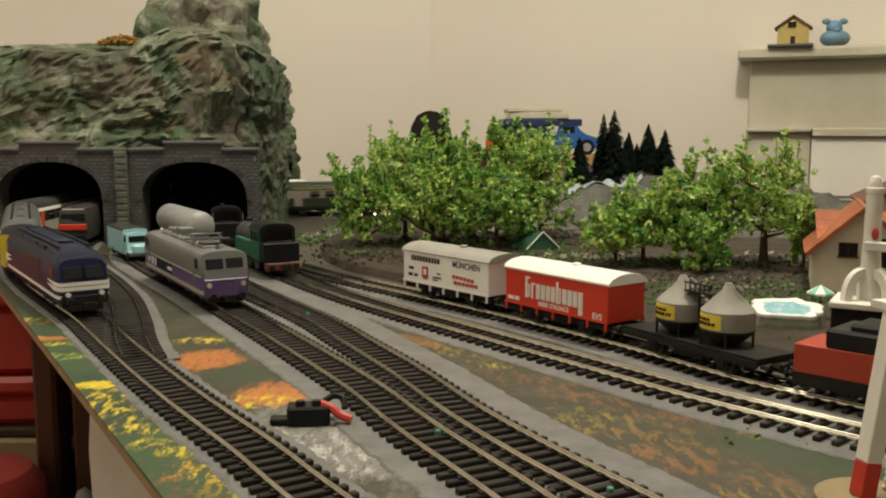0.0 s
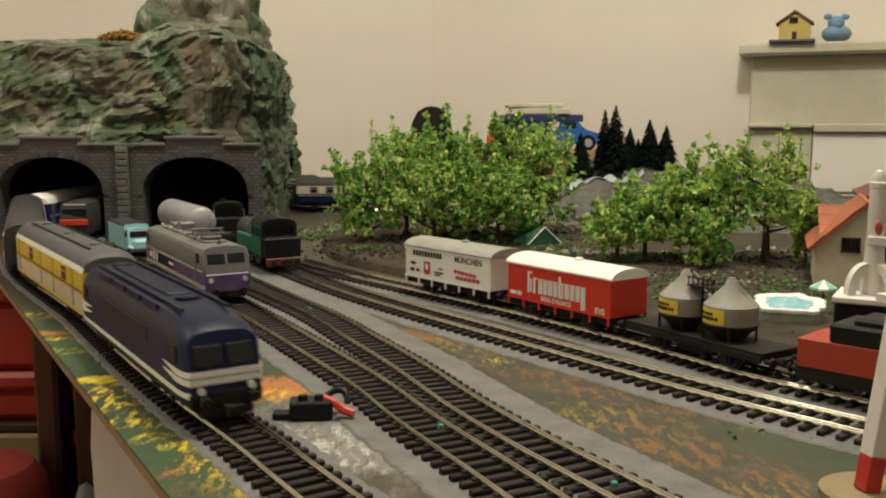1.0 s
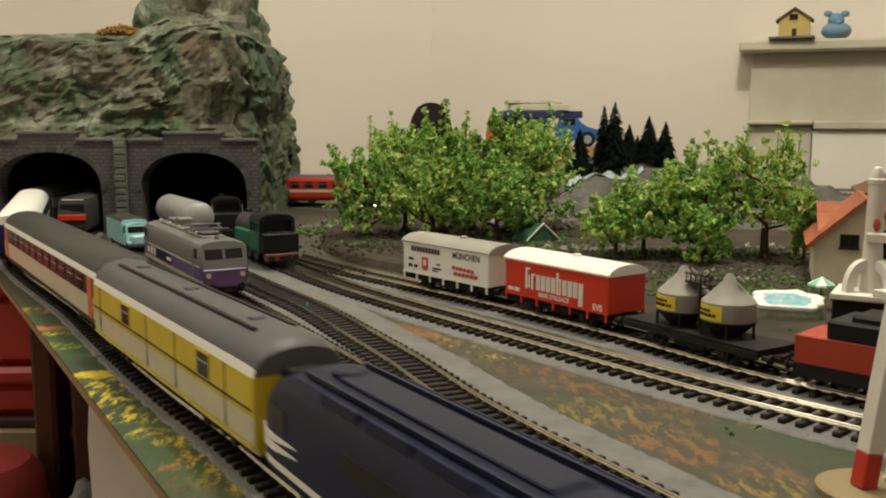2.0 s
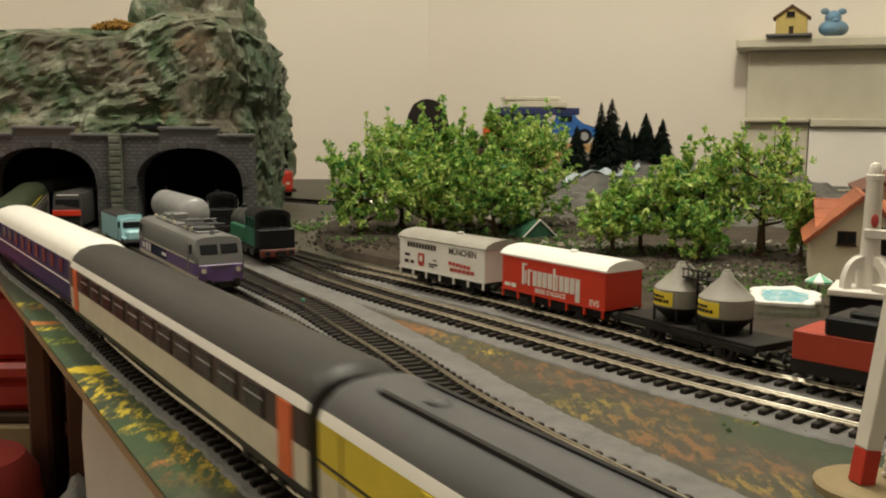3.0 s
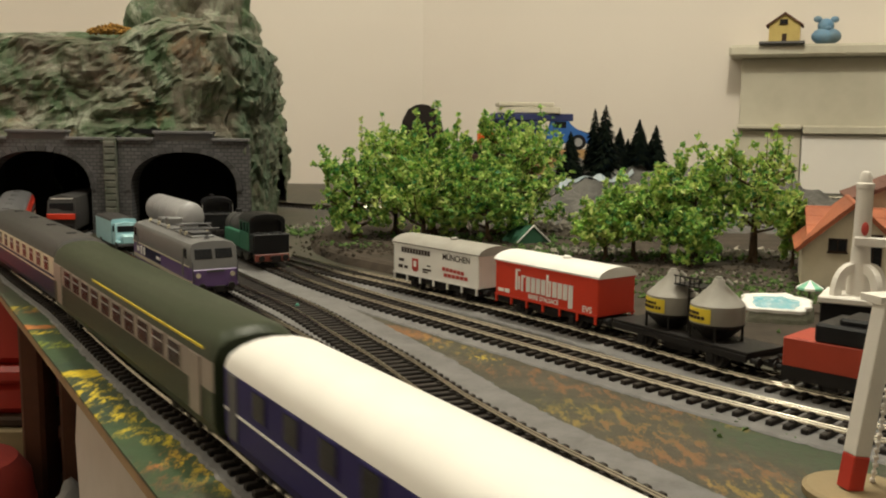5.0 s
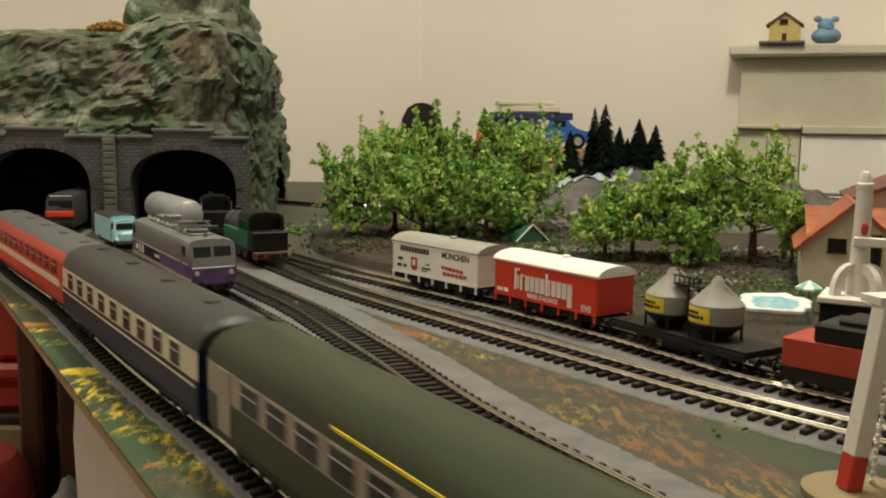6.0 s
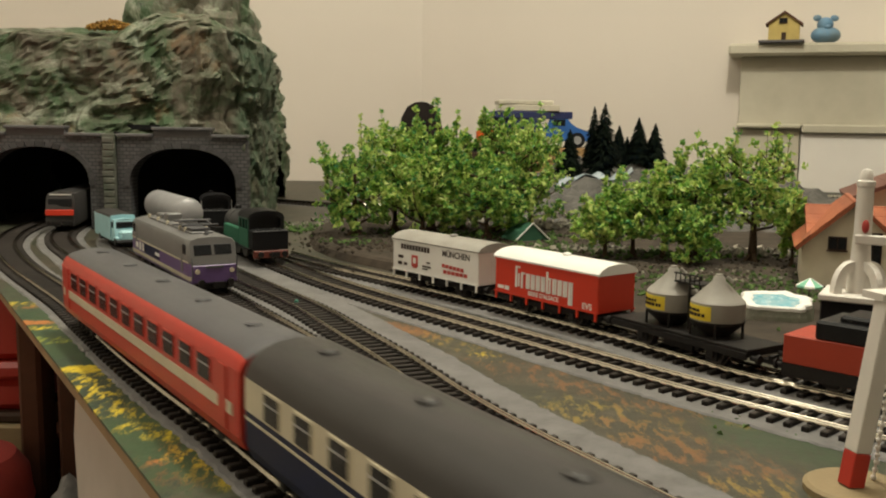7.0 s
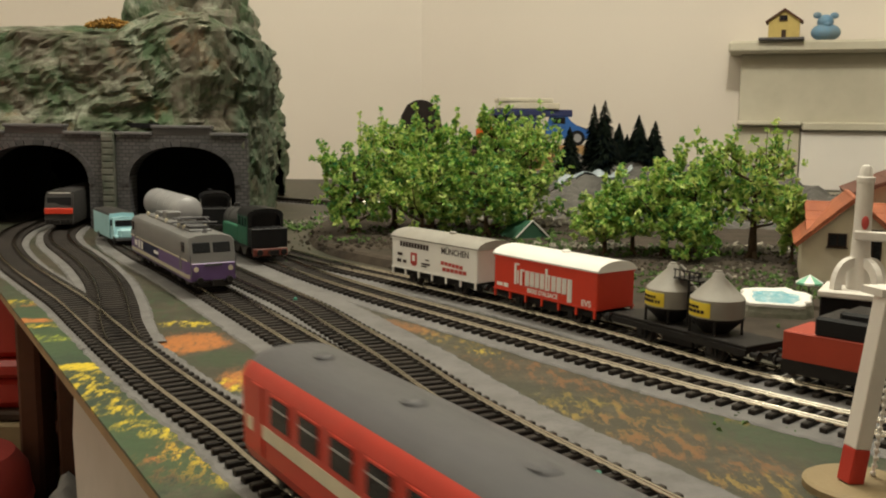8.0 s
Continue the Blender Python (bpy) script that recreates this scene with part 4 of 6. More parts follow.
# tall black-letter name as plain bars: stems, hooks and feet
stems, x = [], -0.0265
for kind in "KRxxxxBxxxG":
    top, low = {"K": (0.0362, 0.0215), "R": (0.0325, 0.0215), "x": (0.0322, 0.0218), "B": (0.0362, 0.0215), "G": (0.0322, 0.0170)}[kind]
    w = 0.0050 if kind in "KB" else 0.0041
    stems.append((x, (top + low) / 2, 0.0019, top - low))
    if kind != "R":
        stems.append((x + w * 0.52, (top + low) / 2 - (0.002 if kind in "KB" else 0), 0.0015, (top - low) * (0.62 if kind in "KB" else 0.94)))
    stems.append((x + w * 0.3, top - 0.0006 - (0.0040 if kind == "B" else 0), w * 0.85, 0.0013))
    if kind in "xBG":
        stems.append((x + w * 0.26, low + 0.0008, w * 0.7, 0.0013))
    x += w + 0.0008
side_panel(red_van, "lettering_bar", stems, M_WHITE, "white lettering bars")
words("slogan", "BIERE D'ALSACE", 0.0038, M_WHITE, red_van, pose(0.000, -0.0151, 0.0180) @ FACE, 0.00008)
words("operator_mark", "EVS", 0.0050, M_WHITE, red_van, pose(0.037, -0.0151, 0.0176) @ FACE, 0.0001)
side_panel(red_van, "small_bar", [(-0.0425, 0.0195, 0.0060, 0.0024), (-0.036, 0.0195, 0.0045, 0.0028)], M_WHITE)
S_RED = RIGHT_B.near(0.0785, 0.5595)


def couple(ob, s):
    ob.matrix_basis = RIGHT_B.stand(s, 0.06)


couple(red_van, S_RED)
couple(white_van, S_RED + 0.1100)


def silo_wagon():
    root = tagged(new("silo_wagon"), "black flat wagon carrying two grey conical cement silos", "goods wagon", "row of goods wagons")
    L = 0.092
    wagon_chassis(root, L, z=0.0150, w=0.027)
    part("deck", boxes((0, 0, 0.0168, L, 0.0265, 0.0018), bevel=0.0003), M_UNDER, root)
    for x in (-0.0155, 0.0155):
        bm = bmesh.new()
        lathe(bm, [(0.0060, 0.0178), (0.0128, 0.0240), (0.0135, 0.0252), (0.0135, 0.0350), (0.0127, 0.0360), (0.0032, 0.0452), (0.0030, 0.0466), (0.0020, 0.0478)], 28, (x, 0, 0))
        si = part("silo", bm, M_SILO, root, "grey cone-topped cement silo", smooth=True)
        bm = bmesh.new()
        lathe(bm, [(0.0062, 0.0177), (0.0130, 0.0240), (0.0137, 0.0250), (0.0137, 0.0258)], 28, (x, 0, 0))
        part("hopper", bm, M_UNDER, si, "dark lower cone")
        bm = bmesh.new()
        n, a0, a1 = 10, radians(-128), radians(-62)
        lo, hi = [], []
        for k in range(n + 1):
            a = a0 + (a1 - a0) * k / n
            for row, z in ((lo, 0.0266), (hi, 0.0338)):
                row.append(bm.verts.new((x + 0.0138 * math.cos(a), 0.0138 * math.sin(a), z)))
        for k in range(n):
            bm.faces.new((lo[k], lo[k + 1], hi[k + 1], hi[k]))
        lab = part("label_plate", bm, M_LABEL, si, "yellow label plate with dark text bars")
        lab.modifiers.new("depth", "SOLIDIFY").thickness = 0.0003
        bm = bmesh.new()
        for row, z, h in (((-116, -82), 0.0315, 0.0013), ((-122, -72), 0.0292, 0.0015)):
            a, end = row
            while a < end:
                w = random.uniform(4, 8)
                box(bm, 0, 0, 0, 0.0138 * radians(w), 0.0003, h, m=Matrix.Translation((x + 0.0141 * math.cos(radians(a)), 0.0141 * math.sin(radians(a)), z)) @ pose(0, 0, 0, 0, 0, a + 90))
                a += w + 2.5
        part("text_bar", bm, M_INK, si)
        for k in range(5):
            bm = bmesh.new()
            a = radians(20 + 72 * k)
            tube(bm, (x + 0.0132 * math.cos(a), 0.0132 * math.sin(a), 0.0178), (x + 0.0132 * math.cos(a), 0.0132 * math.sin(a), 0.0255), 0.0007, 0.0007, 6)
            part("silo_leg", bm, M_UNDER, si)
        bm = bmesh.new()
        tube(bm, (x + 0.005, 0, 0.0478), (x + 0.0070, 0.002, 0.0452), 0.0009, 0.0009, 8)
        lathe(bm, [(0.0018, 0), (0.0018, 0.001)], 10, (x, 0, 0.0476))
        part("hatch", bm, M_SILO, si)
    bm = bmesh.new()
    for side in (-1, 1):
        tube(bm, (0.0, side * 0.004, 0.0178), (0.0, side * 0.004, 0.0450), 0.0006, 0.0006, 6)
    for k in range(7):
        tube(bm, (0.0, -0.004, 0.020 + k * 0.0038), (0.0, 0.004, 0.020 + k * 0.0038), 0.0004, 0.0004, 5)
    box(bm, 0.0, 0, 0.0420, 0.018, 0.012, 0.0008)
    for k in range(6):
        tube(bm, (-0.008 + k * 0.0032, -0.006, 0.0420), (-0.008 + k * 0.0032, -0.006, 0.0465), 0.0003, 0.0003, 5)
    tube(bm, (-0.009, -0.006, 0.0465), (0.009, -0.006, 0.0465), 0.0004, 0.0004, 5)
    part("ladder", bm, M_UNDER, root, "black ladder and catwalk between the silos")
    return root


couple(silo_wagon(), S_RED - 0.1035)


M_BRICKRED = mat("dull_brick_red", (0.38, 0.042, 0.016), 0.55, scale=80.0)


def red_tender():
    root = tagged(new("red_wagon"), "red low-sided wagon with black frame, coupled to the silo wagon", "goods wagon", "row of goods wagons")
    L = 0.100
    wagon_chassis(root, L)
    part("body", boxes((0, 0, 0.0222, L, 0.0285, 0.0136), bevel=0.0006), M_BRICKRED, root)
    part("load", boxes((0.006, 0, 0.0330, L - 0.016, 0.0286, 0.0090), (0.008, 0, 0.0385, L - 0.03, 0.021, 0.004), bevel=0.0012), M_BLACK, root, "black tank top")
    part("sole_bar", boxes((0, -0.0140, 0.0128, L, 0.0012, 0.006), (0, 0.0140, 0.0128, L, 0.0012, 0.006)), M_UNDER, root)
    return root


couple(red_tender(), S_RED - 0.2140)


def electric_loco():
    root = tagged(new("electric_locomotive"), "grey and purple electric locomotive parked on the yard track", "locomotive")
    L = 0.087
    half = [(0.0150, 0.0115), (0.0165, 0.0140), (0.0168, 0.0170), (0.0168, 0.0255), (0.0168, 0.0275), (0.0168, 0.0385), (0.0150, 0.0412), (0.0100, 0.0425), (0.0, 0.0430)]
    mats = [M_PURPLE, M_GREYLOCO, M_CREAM, M_NAVY]
    bands = [0, 2, 0, 1, 1, 1, 1, 1]

    def nose(sgn, back):
        return lambda z: (-sgn * back * max(0.0, z - 0.0265) / 0.015, z)
    bm = bmesh.new()
    loft(bm, half, [(-L, 0.93, nose(-1, 0.005)), (-L + 0.004, 1, nose(-1, 0.003)), (-L + 0.014, 1, None), (L - 0.014, 1, None), (L - 0.004, 1, nose(1, 0.003)), (L, 0.93, nose(1, 0.005))], bands, cap=1)
    part("body", bm, mats, root, smooth=True)
    for sgn in (-1, 1):
        bm = bmesh.new()
        box(bm, sgn * (L - 0.0006), 0, 0.0185, 0.003, 0.0312, 0.0120, bevel=0.0005)
        part("purple_front", bm, M_PURPLE, root, "purple lower cab front")
        for y in (-0.0070, 0.0070):
            bm = bmesh.new()
            box(bm, 0, 0, 0, 0.0012, 0.0120, 0.0072, bevel=0.0004, m=Matrix.Translation((sgn * (L - 0.0030), y, 0.0345)) @ pose(0, 0, 0, 0, -sgn * 18, 0))
            part("windscreen", bm, M_GLASS, root)
        part("number_plate_strip", boxes((sgn * (L + 0.0010), 0, 0.0232, 0.0006, 0.012, 0.0016)), M_GREYROOF, root)
        for side in (-1, 1):
            part("cab_window", boxes((sgn * (L - 0.012), side * 0.0169, 0.0345, 0.0065, 0.0006, 0.0068), bevel=0.0002), M_GLASS, root)
            part("cab_door", boxes((sgn * (L - 0.019), side * 0.0169, 0.0280, 0.0052, 0.0005, 0.0190), bevel=0.0002), M_GREYLOCO, root)
            bm = bmesh.new()
            tube(bm, (sgn * (L + 0.0005), side * 0.0118, 0.0205), (sgn * (L + 0.0018), side * 0.0118, 0.0205), 0.0017, 0.0017, 10)
            part("headlight", bm, M_CREAM, root)
            bm = bmesh.new()
            tube(bm, (sgn * (L + 0.0015), side * 0.0150, 0.0160), (sgn * (L + 0.0010), side * 0.0156, 0.0300), 0.0004, 0.0004, 5)
            part("handrail", bm, M_GREYROOF, root)
        part("buffer_beam", boxes((sgn * (L - 0.003), 0, 0.0105, 0.006, 0.026, 0.005), bevel=0.0006), M_UNDER, root)
        buffers(root, sgn * L, sgn, z=0.0130)
        bogie(root, sgn * 0.046, base=0.022)
    part("waist_stripe", boxes((0, -0.0169, 0.0262, 2 * L - 0.006, 0.0004, 0.0010), (0, 0.0169, 0.0262, 2 * L - 0.006, 0.0004, 0.0010)), M_CREAM, root)
    for bar in ((-0.045, 0.005, 0.0060), (-0.055, 0.005, 0.0060), (-0.066, 0.007, 0.0040), (0.0, 0.012, 0.0022)):
        part("logo_bar", boxes((bar[0], -0.0171, 0.0215, bar[1], 0.0005, bar[2])), M_WHITE, root)
    part("dark_panel", boxes((-0.020, -0.01685, 0.0215, 0.050, 0.0003, 0.0075)), M_NAVY, root)
    part("roof_walk", boxes((0.0, 0, 0.0434, 0.120, 0.016, 0.0016), bevel=0.0004), M_GREYLOCO, root)
    for x, w, h in ((-0.045, 0.014, 0.004), (-0.022, 0.012, 0.006), (0.020, 0.012, 0.005)):
        part("roof_box", boxes((x, 0.001, 0.0440 + h / 2, w, 0.011, h), bevel=0.0006), M_GREYLOCO, root)
    for side in (-1, 1):
        for x in (-0.062, -0.034, -0.005, 0.030, 0.044):
            bm = bmesh.new()
            lathe(bm, [(0.0010, 0), (0.0014, 0.0008), (0.0010, 0.0016), (0.0014, 0.0024), (0.0008, 0.0032)], 8, (x, side * 0.0075, 0.0430))
            part("insulator", bm, M_CREAM, root)
    bm = bmesh.new()
    for side in (-1, 1):
        tube(bm, (0.030, side * 0.0075, 0.0465), (0.055, side * 0.0085, 0.0485), 0.0005, 0.0005, 6)
        tube(bm, (0.055, side * 0.0085, 0.0485), (0.034, side * 0.0100, 0.0500), 0.0005, 0.0005, 6)
    for x, z in ((0.034, 0.0500), (0.037, 0.0500), (0.030, 0.0465), (0.055, 0.0485)):
        tube(bm, (x, -0.013, z), (x, 0.013, z), 0.0006, 0.0006, 6)
    box(bm, 0.044, 0, 0.0455, 0.026, 0.013, 0.0010)
    part("pantograph", bm, M_GREYROOF, root, "folded grey pantograph")
    bm = bmesh.new()
    tube(bm, (L - 0.018, 0, 0.0428), (L - 0.018, 0, 0.0455), 0.0020, 0.0012, 10)
    part("horn", bm, M_GREYROOF, root)
    return root


place_on(electric_loco(), YARD_A, -0.185, 0.703, 0.09, (-0.0055, 0.0))


def delivery_truck():
    root = tagged(new("delivery_truck"), "pale blue old-style box truck standing behind the electric locomotive", "toy truck")
    bm = bmesh.new()
    loft(bm, [(0.0135, 0.0100), (0.0138, 0.0140), (0.0138, 0.0355), (0.0128, 0.0375), (0.0, 0.0385)], [(-0.070, 0.98, None), (0.008, 1, None)], [0, 0, 1, 1])
    part("box_body", bm, [M_SKYBLUE, M_DKROOF], root)
    bm = bmesh.new()
    loft(bm, [(0.0125, 0.0100), (0.0128, 0.0220), (0.0118, 0.0330), (0.0, 0.0345)], [(0.0082, 1, None), (0.018, 1, None), (0.021, 0.95, lambda z: (-(z - 0.02) * 0.25, z))])
    part("cab", bm, M_SKYBLUE, root)
    part("bonnet", boxes((0.0265, 0, 0.0165, 0.012, 0.0170, 0.0110), bevel=0.002), M_SKYBLUE, root)
    part("windscreen", boxes((0.0196, 0, 0.0275, 0.0020, 0.0200, 0.0070), bevel=0.0004), M_GLASS, root)
    for side in (-1, 1):
        part("cab_window", boxes((0.0125, side * 0.0127, 0.0275, 0.0065, 0.0006, 0.0065)), M_GLASS, root)
        part("mudguard", boxes((0.0260, side * 0.0112, 0.0135, 0.012, 0.0045, 0.0040), bevel=0.0015), M_SKYBLUE, root)
        for x in (-0.046, 0.0260):
            bm = bmesh.new()
            tube(bm, (x, side * 0.0095, 0.0100), (x, side * 0.0135, 0.0100), 0.0045, 0.0045, 16)
            part("wheel", bm, M_BLACK, root)
    part("bumper", boxes((0.0335, 0, 0.0110, 0.0015, 0.026, 0.0025)), M_GREYROOF, root)
    part("chassis", boxes((-0.018, 0, 0.0085, 0.096, 0.014, 0.0030), (-0.018, 0, 0.0063, 0.088, 0.018, 0.0018)), M_UNDER, root)
    return root


delivery_truck().matrix_basis = pose(-0.2965, 0.884, 0.0005, 0, 0, -58) @ Matrix.Scale(0.84, 4)


def tank_wagon():
    root = tagged(new("tank_wagon"), "silver grey tank wagon coming out of the tunnel opening", "tank wagon")
    wagon_chassis(root, 0.132)
    bm = bmesh.new()
    lathe(bm, [(0.003, -0.0640), (0.0095, -0.0630), (0.0135, -0.0600), (0.0145, -0.0560), (0.0145, 0.0560), (0.0135, 0.0600), (0.0095, 0.0630), (0.003, 0.0640)], 28)
    bmesh.ops.transform(bm, matrix=Matrix.Translation((0, 0, 0.0345)) @ Matrix.Rotation(radians(90), 4, "Y"), verts=bm.verts)
    part("tank", bm, M_SILVER, root, smooth=True)
    for x in (-0.048, -0.024, 0.0, 0.024, 0.048):
        bm = bmesh.new()
        lathe(bm, [(0.01466, -0.0004), (0.01466, 0.0004)], 28)
        bmesh.ops.transform(bm, matrix=Matrix.Translation((x, 0, 0.0345)) @ Matrix.Rotation(radians(90), 4, "Y"), verts=bm.verts)
        part("strap", bm, M_SILVER, root)
    for x in (-0.045, 0.045):
        part("saddle", boxes((x, 0, 0.0180, 0.010, 0.020, 0.008)), M_UNDER, root)
    part("end_platform", boxes((0.0665, 0, 0.0225, 0.004, 0.026, 0.012)), M_UNDER, root)
    return root


tank_wagon().matrix_basis = pose(-0.2590, 0.926, 0, 0, 0, -60)


def steam_loco(label, side_mat, trim):
    """A tank engine; its bunker end is at +x, then the cab with an open arched back, side tanks and boiler."""
    root = tagged(new("steam_locomotive"), label, "locomotive", "parked steam locomotives")
    bm = bmesh.new()
    lathe(bm, [(0.0070, -0.0560), (0.0108, -0.0550), (0.0112, -0.0400), (0.0105, -0.0395), (0.0105, 0.0060)], 28)
    bmesh.ops.transform(bm, matrix=Matrix.Translation((0, 0, 0.0300)) @ Matrix.Rotation(radians(90), 4, "Y"), verts=bm.verts)
    part("boiler", bm, M_BOILER, root, "round dark grey boiler", smooth=True)
    for name, x, r, h in (("chimney", -0.047, 0.0030, 0.0040), ("dome", -0.026, 0.0042, 0.0016), ("dome", -0.010, 0.0034, 0.0012)):
        bm = bmesh.new()
        lathe(bm, [(r * 1.3, -0.002), (r, 0.0015), (r, h), (r * 0.75, h + 0.0008)], 14, (x, 0, 0.0395))
        part(name, bm, M_BLACK, root, smooth=True)
    for side in (-1, 1):
        part("side_tank", boxes((-0.018, side * 0.0125, 0.0225, 0.048, 0.0050, 0.0130), bevel=0.0008), side_mat, root)
        part("running_board", boxes((-0.005, side * 0.0140, 0.0152, 0.094, 0.005, 0.0012)), M_BLACK, root)
        bm = bmesh.new()
        for x, z, sx, sz in ((0.0205, 0.0232, 0.0270, 0.0150), (0.0205, 0.0398, 0.0270, 0.0024), (0.0078, 0.0345, 0.0018, 0.0084), (0.0168, 0.0345, 0.0016, 0.0084), (0.0255, 0.0345, 0.0016, 0.0084), (0.0331, 0.0345, 0.0018, 0.0084)):
            box(bm, x, side * 0.0145, z, sx, 0.0014, sz)
        part("cab_side", bm, side_mat, root)
        for x in (0.0123, 0.0212, 0.0292):
            part("window", boxes((x, side * 0.0142, 0.0346, 0.0070, 0.0004, 0.0080)), M_GLASS, root)
        for k in range(3):
            bm = bmesh.new()
            x = -0.032 + k * 0.021
            tube(bm, (x, side * 0.0085, 0.0145), (x, side * 0.0110, 0.0145), 0.0090, 0.0090, 20)
            part("driving_wheel", bm, M_WHEEL, root)
        part("coupling_rod", boxes((-0.011, side * 0.0118, 0.0125, 0.046, 0.0010, 0.0020)), M_WHEEL, root)
        part("cylinder", boxes((-0.046, side * 0.0130, 0.0130, 0.012, 0.006, 0.008), bevel=0.0015), M_BLACK, root)
        bm = bmesh.new()
        tube(bm, (0.0342, side * 0.0150, 0.0165), (0.0342, side * 0.0150, 0.0400), 0.0005, 0.0005, 6)
        part("handrail", bm, trim, root)
    part("cab_front", boxes((0.0072, 0, 0.0285, 0.0012, 0.0276, 0.0240)), side_mat, root)
    half = [(0.0157, 0.0400), (0.0140, 0.0432), (0.0095, 0.0455), (0.0, 0.0463)]
    bm = bmesh.new()
    loft(bm, half, [(0.0050, 1, None), (0.0360, 1, None)])
    part("cab_roof", bm, M_BLACK, root, "curved black cab roof", smooth=True)
    # arched rim, and a black sheet standing in for the open cab's shaded inside
    outer = [(0.0150, 0.0290), (0.0150, 0.0400), (0.0132, 0.0432), (0.0090, 0.0453), (0.0, 0.0460), (-0.0090, 0.0453), (-0.0132, 0.0432), (-0.0150, 0.0400), (-0.0150, 0.0290)]
    inner = [(y * 0.80, 0.0290 + (z - 0.0290) * 0.84) for y, z in outer]
    bm = bmesh.new()
    rings = [[bm.verts.new((x, y, z)) for y, z in shape] for shape, x in ((outer, 0.0340), (outer, 0.0368), (inner, 0.0368), (inner, 0.0340))]
    for a, b in zip(rings, rings[1:] + rings[:1]):
        for k in range(len(outer) - 1):
            bm.faces.new((a[k], a[k + 1], b[k + 1], b[k]))
    part("cab_rim", bm, M_BLACK, root, "black arched rim of the open cab back", smooth=True)
    part("cab_dark_sheet", boxes((0.0330, 0, 0.0350, 0.0010, 0.0268, 0.0130)), M_BLACK, root)
    part("bunker", boxes((0.0410, 0, 0.0225, 0.0130, 0.0300, 0.0150), (0.0410, 0, 0.0302, 0.0138, 0.0306, 0.0010), bevel=0.0005), M_BLACK, root, "plain black coal bunker")
    bm = bmesh.new()
    for _ in range(26):
        bmesh.ops.create_icosphere(bm, subdivisions=1, radius=random.uniform(0.0012, 0.0022), matrix=Matrix.Translation((0.041 + random.uniform(-0.004, 0.004), random.uniform(-0.011, 0.011), 0.0302)))
    part("coal", bm, M_BLACK, root)
    part("frame", boxes((-0.004, 0, 0.0130, 0.092, 0.016, 0.0060)), M_UNDER, root)
    part("buffer_beam", boxes((0.0475, 0, 0.0115, 0.0030, 0.0290, 0.0060), bevel=0.0004), M_UNDER if side_mat is M_BLACK else M_DULLRED, root)
    buffers(root, 0.049, 1, z=0.0118)
    wheelset(root, 0.034)
    return root


M_BOILER = mat("sooty_boiler_grey", (0.055, 0.055, 0.055), 0.6, scale=90.0)
M_DULLRED = mat("dull_red", (0.16, 0.035, 0.022), 0.5, scale=90.0)
place_on(steam_loco("green tank locomotive with black bunker and red buffer beam", M_LOCOGREEN, M_LOCOGREEN), RIGHT_A, -0.148, 0.816, 0.06, (-0.009, -0.002), 1.02)
place_on(steam_loco("black tank locomotive with pale handrails beside the tunnel", M_BLACK, M_WHITE), RIGHT_A, -0.228, 0.995, 0.06, (-0.006, 0.0))


def tunnel_loco():
    root = tagged(new("electric_locomotive"), "grey locomotive with a red front band inside the tunnel", "locomotive")
    L = 0.075
    bm = bmesh.new()
    loft(bm, [(0.0150, 0.0100), (0.0160, 0.0150), (0.0160, 0.0250), (0.0160, 0.0380), (0.0140, 0.0430), (0.0, 0.0450)], [(-L, 1, None), (L - 0.012, 1, None), (L, 0.90, lambda z: (-max(0, z - 0.022) * 0.30, z))], [0, 0, 0, 0, 0])
    part("body", bm, M_DKROOF, root, smooth=True)
    bm = bmesh.new()
    box(bm, L + 0.0004, 0, 0.0235, 0.0022, 0.0285, 0.0060, bevel=0.0004)
    part("red_band", bm, M_WAGONRED, root, "red band across the front")
    bm = bmesh.new()
    box(bm, L - 0.0035, 0, 0.0335, 0.0012, 0.0240, 0.0085, bevel=0.0004, m=None)
    part("windscreen", bm, M_GLASS, root)
    part("light_bar", boxes((L - 0.0064, 0, 0.0420, 0.0016, 0.022, 0.0010)), M_WHITE, root)
    for sgn in (-1, 1):
        bogie(root, sgn * 0.045, base=0.022)
    part("buffer_beam", boxes((L - 0.001, 0, 0.0120, 0.004, 0.026, 0.005)), M_UNDER, root)
    buffers(root, L, 1, z=0.0130)
    return root


place_on(tunnel_loco(), BRANCH, -0.403, 1.055, 0.07)


# ---------------------------------------------------------------- scenery behind the tracks
M_EARTH = mat("painted_earth", (0.066, 0.052, 0.040), 0.85, 0, (0.024, 0.021, 0.016), 40.0, 0.9, 0.6, 300.0)
M_HILL = mat("grey_painted_hill", (0.12, 0.115, 0.105), 0.8, 0, (0.035, 0.035, 0.032), 35.0, 0.9, 0.7, 200.0)


